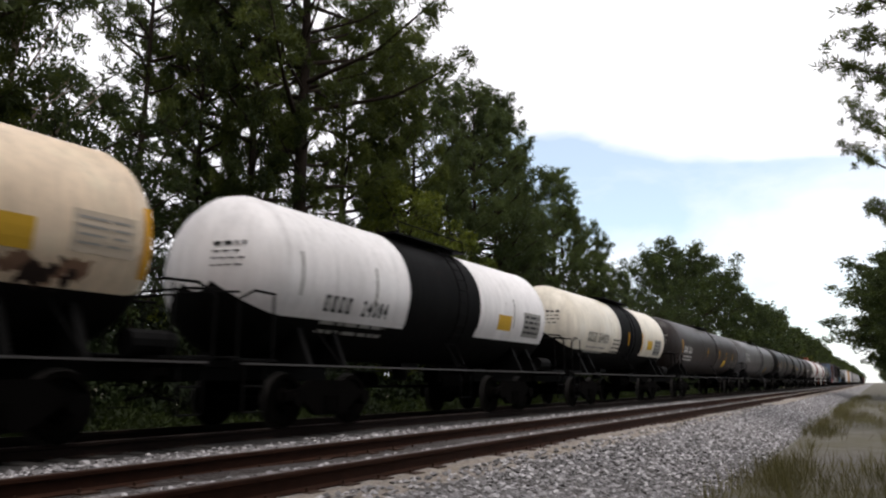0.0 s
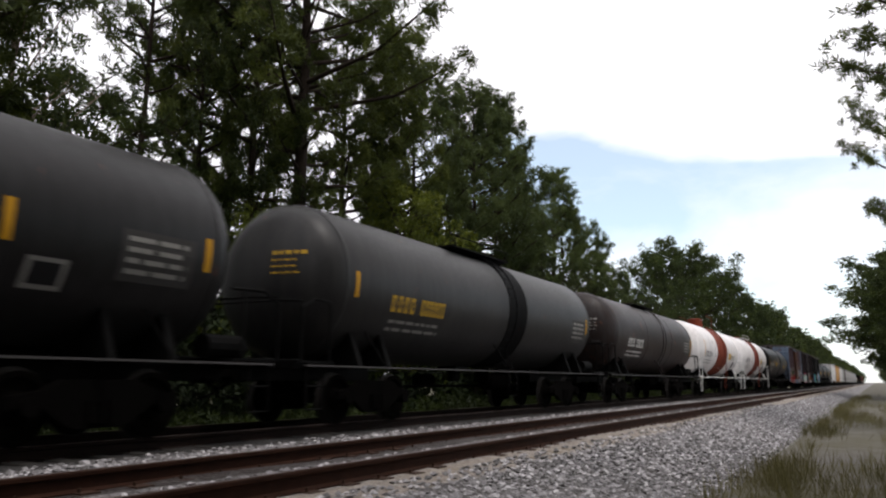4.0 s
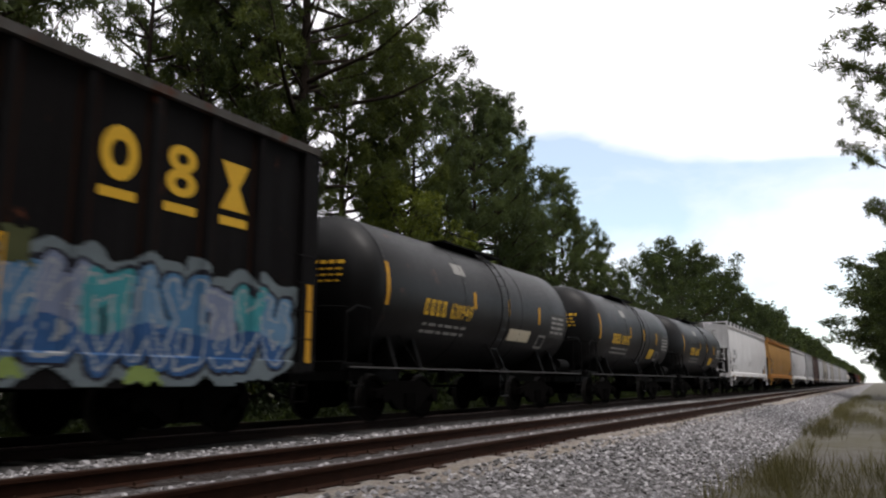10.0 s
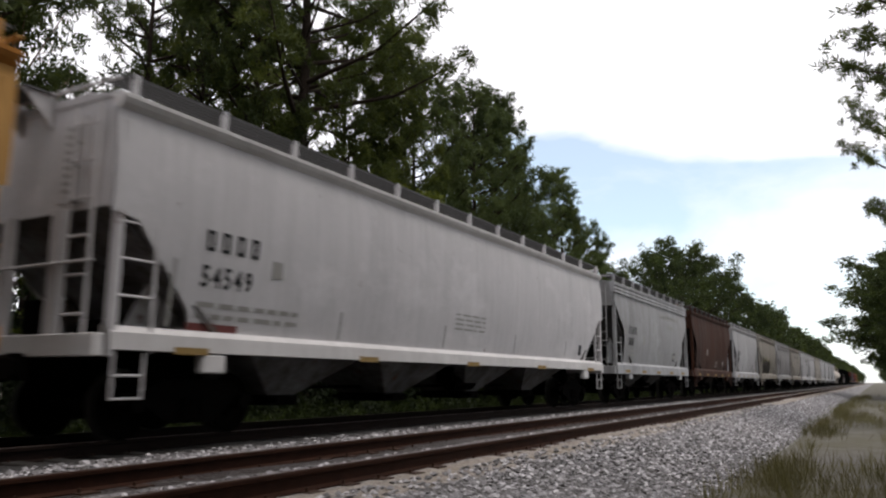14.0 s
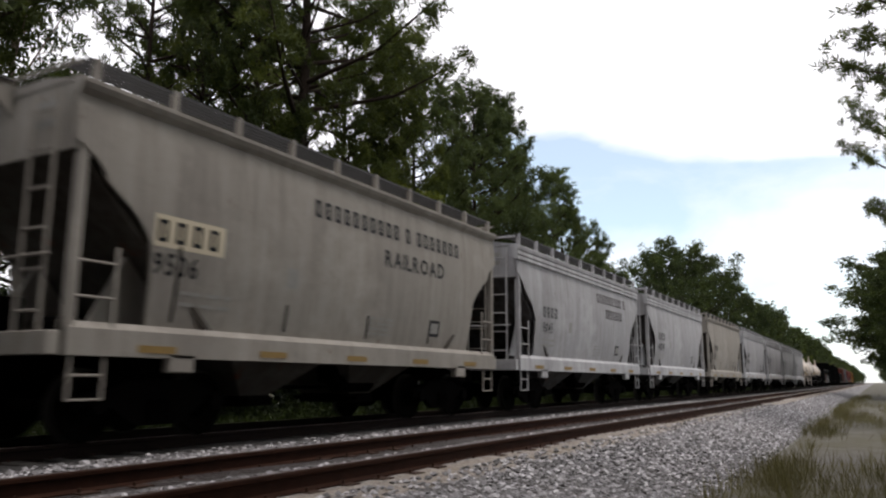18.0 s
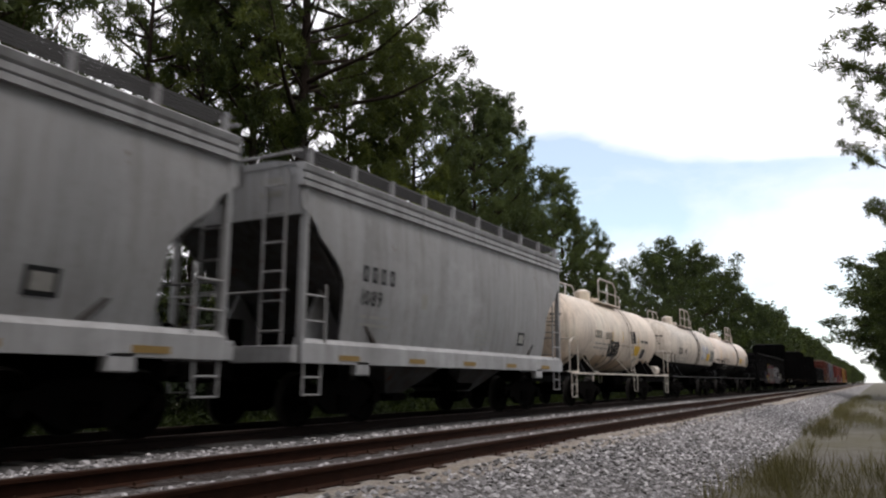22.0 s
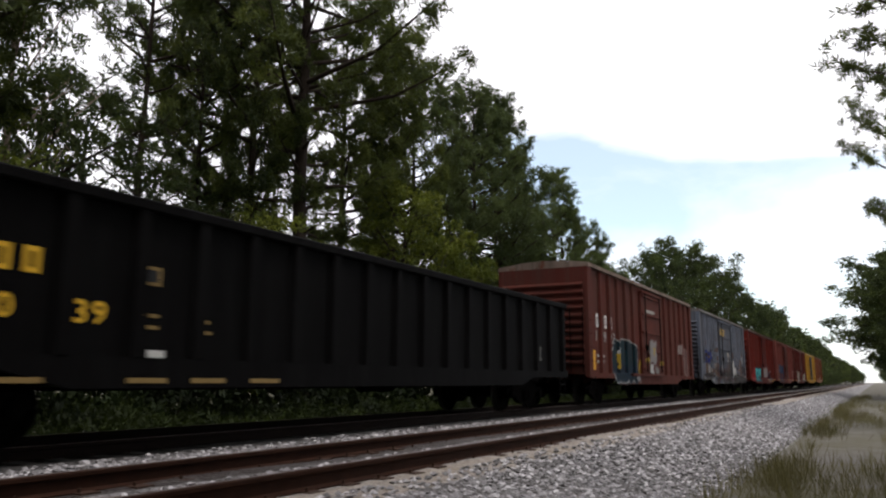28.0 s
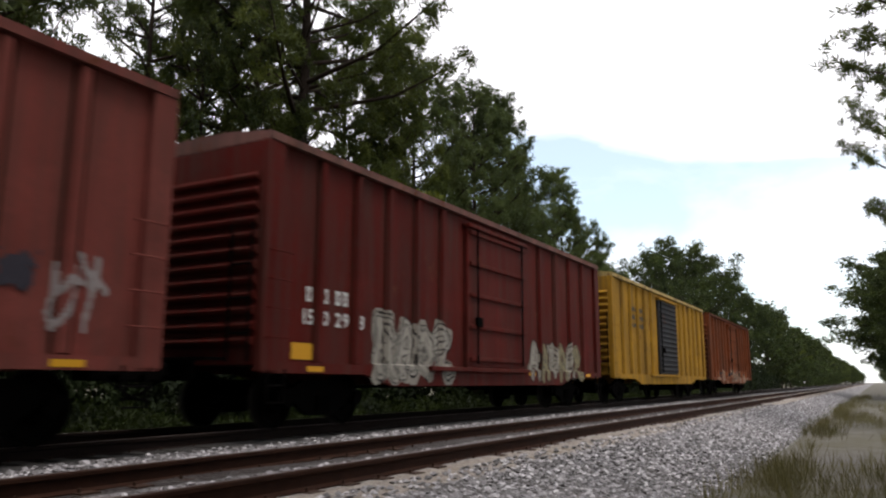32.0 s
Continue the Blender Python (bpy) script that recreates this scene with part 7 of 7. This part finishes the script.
def broadleaf(seed, H=13.0, base=0.15, spread=4.0, limbs=26, mat="leaf", leaf=0.12, clumps=7, tufty=30, bark="bark", puff=0.42):
    """Limbs that fork into twigs with separate rounded clumps of leaves. puff: size of a clump."""
    rs = np.random.RandomState(seed)
    wood = Geo()
    at = bend_trunk(wood, H * 0.85, 0.014 * H + 0.02, rs, 0.06)
    tufts = []
    for i in range(limbs):
        t = base + (0.97 - base) * (i + rs.uniform(0, 1)) / limbs
        p = at(t * H * 0.85)
        s = (t - base) / (0.97 - base)
        reach = spread * math.sin(math.pi * min(0.92, 0.25 + 0.64 * s)) * rs.uniform(0.6, 1.15)
        a = i * 2.4 + rs.uniform(-0.5, 0.5)
        q = p + Vector((math.cos(a) * reach, math.sin(a) * reach, reach * rs.uniform(0.05, 0.6) + 0.12 * H * s))
        wood.rod(p, q, 0.02 + 0.012 * reach, 0.012, n=5, caps=False)
        for _ in range(clumps):
            u = rs.uniform(0.35, 1.05)
            o = p.lerp(q, u)
            b = o + Vector(rs.normal(size=3) * (0.75, 0.75, 0.55)) * (0.5 + 0.4 * reach / spread)
            wood.rod(o, b, 0.016, 0.006, n=3, caps=False)
            size = puff * rs.uniform(0.6, 1.25)
            d = rs.normal(size=(tufty, 3))
            d *= size * rs.uniform(0.5, 1.0, (tufty, 1)) / (np.linalg.norm(d, axis=1, keepdims=True) + 1e-9)
            tufts += (d * (1.15, 1.15, 0.75) + np.array(b)).tolist()
    return wood.mesh("tree_trunk", MAT[bark], True), tuft_mesh("tree_crown", tufts, leaf, 4, leaf * 0.34, MAT[mat], rs)


def tree_kind(name, label, meshes, group, high):
    tr = thing(name, label, "tree", group)
    part("trunk", meshes[0], None, tr)
    part("crown", meshes[1], None, tr)
    HIGH[tr.name] = high
    return tr


GROUND_Z = -0.85
HIGH, USED = {}, set()
P_GROUP, L_GROUP = "pines behind the tracks", "leafy trees beside the tracks"
BIG_PINE = tree_kind("pine_tree", "large pine with stout trunk, forked limbs and broad dark crown", pine(12, 25, 0.27, 5.8, 0.8, stout=1.15, bare=0.42), P_GROUP, 25.0)
PINES = [tree_kind("pine_tree", "tall dark green pine with open crown and bare lower trunk", pine(21 + i, 18, (0.3, 0.24, 0.36, 0.2)[i], (4.0, 3.6, 4.4, 3.8)[i], 0.8), P_GROUP, 18.0) for i in range(4)]
OPEN_PINE = tree_kind("pine_tree", "slender pine with thin see-through crown", pine(19, 18, 0.42, 3.3, 1.15, dense=0.8, puffs=2), P_GROUP, 18.0)
FRESH = [tree_kind("pine_tree", "mid-green bushy pine with knobbly outline", pine(27 + i, 16, 0.14, (4.3, 3.7)[i], 0.72, mat="freshpine"), P_GROUP, 16.0) for i in range(2)]
BOUGH_PINE = tree_kind("pine_tree", "tall pine with long overhanging boughs above the path", pine(33, 24, 0.46, 6.0, 1.0, dense=0.9, bare=0.55), P_GROUP, 24.0)
LEAFY = [tree_kind("broadleaf_tree", "leafy green tree at the edge of the wood", broadleaf(31 + i, 13, 0.12, (4.2, 3.6, 4.6)[i]), L_GROUP, 13.0) for i in range(3)]
PALE = tree_kind("broadleaf_tree", "leafy tree with pale grey trunk at the wood edge", broadleaf(37, 15, 0.3, 3.4, bark="barkpale"), L_GROUP, 15.0)
SUNNY = tree_kind("broadleaf_tree", "yellow-green leafy young tree at the wood edge", broadleaf(41, 9, 0.2, 3.2, 22, mat="sunleaf"), L_GROUP, 9.0)
CROWN = [tree_kind("broadleaf_tree", "large round-crowned leafy tree beside the line", broadleaf(44 + i, 20, 0.22, (7.5, 6.6)[i], 46, leaf=0.24, clumps=11, tufty=20, puff=0.8), L_GROUP, 20.0) for i in range(2)]
FAR_PINES = [tree_kind("pine_tree", "distant dark green pine in the wood edge", pine(61 + i, 18, 0.15, 3.6, 1.1, puffs=2, leaf=1.9), P_GROUP, 18.0) for i in range(2)]
FAR_LEAFY = [tree_kind("broadleaf_tree", "distant leafy tree in the wood edge", broadleaf(71 + i, 13, 0.08, 4.6, 22, leaf=0.42, clumps=6, tufty=8, puff=0.8), L_GROUP, 13.0) for i in range(2)]


def stand(kind, x, y, H, turn, thin=1.0, sink=GROUND_Z, lean=0.0):
    s = H / HIGH[kind.name]
    m = pose(x, y, sink, lean * math.sin(turn), lean * math.cos(turn), math.degrees(turn)) @ Matrix.Diagonal((s * thin, s * thin, s, 1))
    ob = kind
    if kind in USED:
        ob = copy_thing(kind, Matrix.Identity(4))
    USED.add(kind)
    ob.matrix_basis = m
    return ob


rng = random.Random(21)
# the wood edge close to the camera, tree by tree: kind, lateral place, distance, height, turn, slimness
EDGE = [
    (BIG_PINE, -17.5, 20.7, 25.5, 0.6, 1.0), (OPEN_PINE, -20.0, 15.4, 19.5, 1.0, 0.64), (PINES[2], -19.8, 17.6, 19.0, 2.2, 0.6), (PINES[0], -18.6, 18.9, 21.0, 4.1, 0.75),
    (PALE, -17.4, 9.8, 17.0, 2.0, 0.5), (PINES[1], -17.0, 6.8, 18.0, 0.3, 1.0), (PINES[3], -18.6, 8.0, 18.0, 3.3, 0.6),
    (PINES[2], -20.5, 26.6, 19.5, 5.2, 0.9), (PINES[1], -18.2, 27.6, 17.8, 1.7, 0.7), (FRESH[0], -19.0, 30.6, 17.4, 0.9, 0.95), (PINES[3], -21.5, 21.0, 20.0, 2.7, 0.75),
    (FRESH[0], -17.5, 34.2, 17.0, 1.1, 0.9), (FRESH[1], -18.4, 38.6, 17.6, 2.4, 0.9), (FRESH[0], -19.8, 42.5, 16.6, 4.4, 0.85), (FRESH[1], -17.6, 45.0, 14.6, 5.4, 0.9), (PINES[3], -18.4, 49.5, 13.6, 0.2, 0.9),
    (FRESH[0], -17.5, 53.0, 12.8, 3.0, 0.85), (PINES[1], -17.8, 57.0, 11.4, 1.9, 0.9), (FRESH[1], -18.0, 61.5, 10.2, 0.8, 0.9),
    (PINES[0], -19.0, 2.0, 18.0, 3.9, 1.0), (PINES[2], -21.0, -3.0, 18.0, 1.4, 1.0)]
for kind, x, y, H, turn, thin in EDGE:
    stand(kind, x, y, H, turn, thin, lean=rng.uniform(-1.5, 1.5))
# leafy growth in front of and under the pines
LOW = [(-15.6, 34, 8.5), (-15.4, 38.5, 8.8), (-15.6, 43, 8.8), (-15.2, 49, 8.2), (-15.0, 56, 8.2), (-15.4, 63, 8.6), (-16.5, 69, 9.5), (-17, 74, 11), (-16.4, 5.0, 6), (-19.4, 11.8, 11.0), (-21.0, 14.2, 11.6), (-18.5, 14.4, 9.0), (-17.0, 18.2, 5.4), (-17.5, 23.4, 5.0), (-21.5, 19.5, 9.4), (-20.5, 33, 9.0), (-23.0, 18.0, 8.4)]
for i, (x, y, H) in enumerate(LOW):
    stand(LEAFY[i % 3], x, y, H, rng.uniform(0, 6.28), rng.uniform(0.9, 1.1))
for x, y, H in ((-16.6, 17.5, 6.9), (-16.3, 25.2, 9.7), (-16.2, 28.4, 8.0), (-16.0, 31.2, 7.0), (-16.6, 8.0, 7.6)):
    stand(SUNNY, x, y, H, rng.uniform(0, 6.28), 1.0)
# the large round crowns past the dip in the skyline
for i, (x, y, H, thin) in enumerate(((-20.5, 84, 16.5, 0.8), (-21.0, 99, 20.3, 0.95), (-21.0, 116, 20.8, 0.95), (-20.5, 131, 19.6, 0.9), (-19.5, 146, 17.2, 0.9))):
    stand(CROWN[i % 2], x, y, H, 1.7 * i, thin)
# a second, deeper row that closes the view between the trunks
for i in range(20):
    stand(FAR_LEAFY[i % 2], -27.0 - 3.0 * (i % 3) + rng.uniform(-1, 1), -6 + 4.6 * i, rng.uniform(5.0, 7.0), rng.uniform(0, 6.28), 1.3)
# farther along the line, thinning out to the vanishing point
y = 158.0
while y < 1500:
    kind = FAR_PINES[rng.randrange(2)] if rng.random() < 0.65 else FAR_LEAFY[rng.randrange(2)]
    stand(kind, -18.5 + rng.uniform(-1.5, 1), y, rng.uniform(15.0, 17.5) if y > 172 else 17.0, rng.uniform(0, 6.28), rng.uniform(0.9, 1.2))
    if y < 420:
        stand(FAR_LEAFY[rng.randrange(2)], -15.2 + rng.uniform(-1, 0.4), y + 3, rng.uniform(6, 8), rng.uniform(0, 6.28), 1.2)
    y += 7 + y * 0.03
# the wood on the camera's side of the line
stand(BOUGH_PINE, 3.6, 27.0, 24, 2.0, 1.0, -0.6)
stand(PINES[2], 4.3, 55.0, 24, 0.5, 0.85, -0.6)
for i, (x, yy, H, thin) in enumerate(((3.1, 76, 13.2, 1.4), (4.2, 70, 12.4, 1.3), (4.4, 82, 13.6, 1.3), (3.8, 90, 15, 1.2), (4.6, 66, 12.2, 1.2), (4.9, 74, 14, 1.2), (5.2, 86, 15, 1.1), (5.2, 108, 16, 1.0), (6.0, 130, 18, 0.9))):
    stand(CROWN[i % 2], x, yy, H, 2.1 * i, thin, -0.6)
for i, yy in enumerate((150, 180, 220, 270, 340, 430, 570, 760, 1000, 1300)):
    stand(FAR_LEAFY[i % 2], 6.0 + 0.004 * yy, yy, 20, rng.uniform(0, 6.28), 0.9, -0.6)
# unseen trees beside and behind the camera, added to hold back low sky light
for i in range(29):
    yy = -54 + 2.3 * i
    stand((FAR_LEAFY + FAR_PINES)[i % 4], 8.6 + 3.0 * (i % 2) + rng.uniform(-0.4, 0.8), yy, rng.uniform(16, 21), rng.uniform(0, 6.28), 1.1, -0.6)


def scatter_blades(name, label, category, spots, size, blades, wide, mat, seed, flat=0.0, upright=1.0):
    rs = np.random.RandomState(seed)
    ob = new(name, tuft_mesh(name, spots, size, blades, wide, MAT[mat], rs, flat, -0.6, upright))
    return tagged(ob, label, category, kind="stuff")


rs = np.random.RandomState(5)
# undergrowth behind the train
spots = []
for _ in range(5000):
    y = 2 + 90 * rs.uniform() ** 1.5
    x = -12.2 - 4.0 * rs.uniform()
    hump = 0.35 + 0.75 * noise.noise(Vector((x * 0.3, y * 0.35, 1.0))) + 0.16 * (-x - 12.2)
    for _ in range(3):
        spots.append((x + rs.normal() * 0.15, y + rs.normal() * 0.15, -0.75 + max(0.12, hump) * rs.uniform(0, 1)))
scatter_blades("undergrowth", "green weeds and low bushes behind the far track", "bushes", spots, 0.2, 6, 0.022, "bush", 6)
spots = []
for _ in range(9000):
    y = -4 + 150 * rs.uniform() ** 1.3
    x = -14.6 - 6.5 * rs.uniform()
    top = 2.3 + 2.3 * noise.noise(Vector((x * 0.2, y * 0.16, 7.0))) + 0.3 * (-14.6 - x)
    for _ in range(3):
        spots.append((x + rs.normal() * 0.3, y + rs.normal() * 0.3, -0.8 + max(0.5, top) * rs.uniform(0, 1)))
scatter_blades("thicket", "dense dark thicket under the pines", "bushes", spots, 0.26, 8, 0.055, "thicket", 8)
# dry grass between ballast and path, and in patches on the path
spots = []
for _ in range(3300):
    y = 4 + 76 * rs.uniform() ** 1.9
    x = -1.25 + 0.36 * rs.normal() * (0.5 + y * 0.012)
    if x < -1.85:
        continue
    keep = noise.noise(Vector((x * 0.8, y * 0.3, 4.0)))
    if keep > -0.02:
        spots.append((x, y, bed_height(x) - 0.02 if x < -1.7 else -0.63))
for _ in range(5200):
    y, x = 4 + 46 * rs.uniform() ** 1.7, rs.uniform(-1.2, 3.0)
    if noise.noise(Vector((x * 0.6, y * 0.16, 9.0))) > 0.02 or y < 14 and rs.uniform() < 0.45:
        spots.append((x, y, -0.62))
scatter_blades("dry_grass", "dry brownish-green grass tufts along the ballast edge", "grass", spots, 0.4, 4, 0.0038, "grass", 7, 0.72, 0.26)
# ---- loose stones, ties ----
def stone_field(name, label, boxes, seed):
    rs = np.random.RandomState(seed)
    base = np.array([(1, 0, 0.1), (0.2, 0.95, -0.1), (-0.8, 0.5, 0.15), (-0.7, -0.6, -0.1), (0.3, -0.9, 0.1), (0.1, 0.05, 0.75), (-0.05, 0.0, -0.7)])
    tri = [(0, 1, 5), (1, 2, 5), (2, 3, 5), (3, 4, 5), (4, 0, 5), (1, 0, 6), (2, 1, 6), (3, 2, 6), (4, 3, 6), (0, 4, 6)]
    V, F, n = [], [], 0
    for x0, x1, y0, y1, count, power in boxes:
        for _ in range(count):
            x, y = rs.uniform(x0, x1), y0 + (y1 - y0) * rs.uniform() ** power
            r = rs.uniform(0.018, 0.042)
            a = rs.uniform(0, 6.28)
            m = Matrix.Rotation(a, 3, "Z") @ Matrix.Rotation(rs.uniform(-0.6, 0.6), 3, "X")
            p = (base * rs.uniform(0.7, 1.25, (7, 1)) * (r * 1.25, r, r * 0.85)) @ np.array(m).T + (x, y, bed_height(x) + r * 0.35)
            V += p.tolist()
            F += [(i + n, j + n, k + n) for i, j, k in tri]
            n += 7
    me = bpy.data.meshes.new(name)
    me.from_pydata(V, [], F)
    me.materials.append(MAT["stone"])
    return tagged(new(name, me), label, "stones", kind="stuff")


stone_field("ballast_stones", "loose grey crushed stones on the ballast shoulder", [(-3.5, -1.75, 4.5, 34, 15000, 1.5), (-3.5, -1.75, 34, 75, 6000, 1.2), (-3.85, -3.5, 4.5, 34, 900, 1.4), (-6.95, -6.3, 3.0, 34, 3800, 1.3), (-7.3, -6.95, 3.0, 34, 450, 1.3), (-5.22, -5.12, 4, 34, 320, 1.4), (-3.5, -1.75, -12, 4.5, 4500, 1.0), (-7.4, -6.6, -8, 3, 1500, 1.0)], 12)

TIE = Geo().box(-1.3, 1.3, -0.11, 0.11, -0.33, -0.168, 0.012).mesh("tie", MAT["tie"])
SHADED_TIE = Geo().box(-1.3, 1.3, -0.11, 0.11, -0.33, -0.145, 0.012).mesh("tie", MAT["shadedtie"])
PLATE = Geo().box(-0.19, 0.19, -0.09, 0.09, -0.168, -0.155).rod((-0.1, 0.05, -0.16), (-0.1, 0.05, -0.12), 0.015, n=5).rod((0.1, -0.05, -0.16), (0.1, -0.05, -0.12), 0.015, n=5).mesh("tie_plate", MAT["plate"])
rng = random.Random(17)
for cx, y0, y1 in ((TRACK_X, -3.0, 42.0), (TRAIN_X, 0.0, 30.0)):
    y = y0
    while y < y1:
        t = part("tie", TIE if cx == TRACK_X else SHADED_TIE, None, bed, at=pose(cx + rng.uniform(-0.04, 0.04), y, rng.uniform(-0.012, 0.004), 0, 0, rng.uniform(-0.8, 0.8)))
        for side in (-0.7525, 0.7525):
            part("tie_plate", PLATE, None, t, at=pose(side, 0, 0))
        y += 0.5 + rng.uniform(-0.03, 0.03)
g = Geo()
for cx, y0, y1 in ((TRACK_X, 42.3, 220), (TRAIN_X, 30.2, 220), (TRACK_X, -78.5, -3.3), (TRAIN_X, -78.5, -0.3)):
    y = y0
    while y < y1:
        g.box(cx - 1.3, cx + 1.3, y - 0.11, y + 0.11, -0.3, -0.168)
        y += 0.5
far = part("distant_ties", g, MAT["tie"], bed)
tagged(far, kind="stuff")


# ---- what moves ----
# small unevenness of the train's run: seconds, metres
SURGE = [(0.0, 0.0), (8.0, 0.0), (10.0, 0.0), (11.0, -0.12), (12.0, -0.15), (13.0, -0.18), (14.0, 0.0), (17.0, 0.05), (18.0, 0.0), (24.0, 0.0), (28.0, 0.0), (29.0, -0.1), (30.0, -0.3), (30.5, 0.15), (31.0, 0.12), (32.0, 0.0)]


def motions():
    for car, s in CARS:
        walk(car, [(t, pose(TRAIN_X, s - SPEED * t + dy, 0)) for t, dy in SURGE])
    # the wheels roll; wheelsets at the same place in their trucks share one set of keys
    spin = math.degrees(SPEED / 0.42)
    for k in (0, 1):
        first = WHEELSETS[k]
        walk(first, [(i / FPS, pose(0, first.location.y, 0.42) @ pose(0, 0, 0, spin * i / FPS)) for i in range(32 * FPS + 1)])
        for other in WHEELSETS[k + 2::2]:
            other.rotation_mode = "QUATERNION"
            other.animation_data_create()
            other.animation_data.action = first.animation_data.action
            other.animation_data.action_slot = first.animation_data.action_slot


motions()
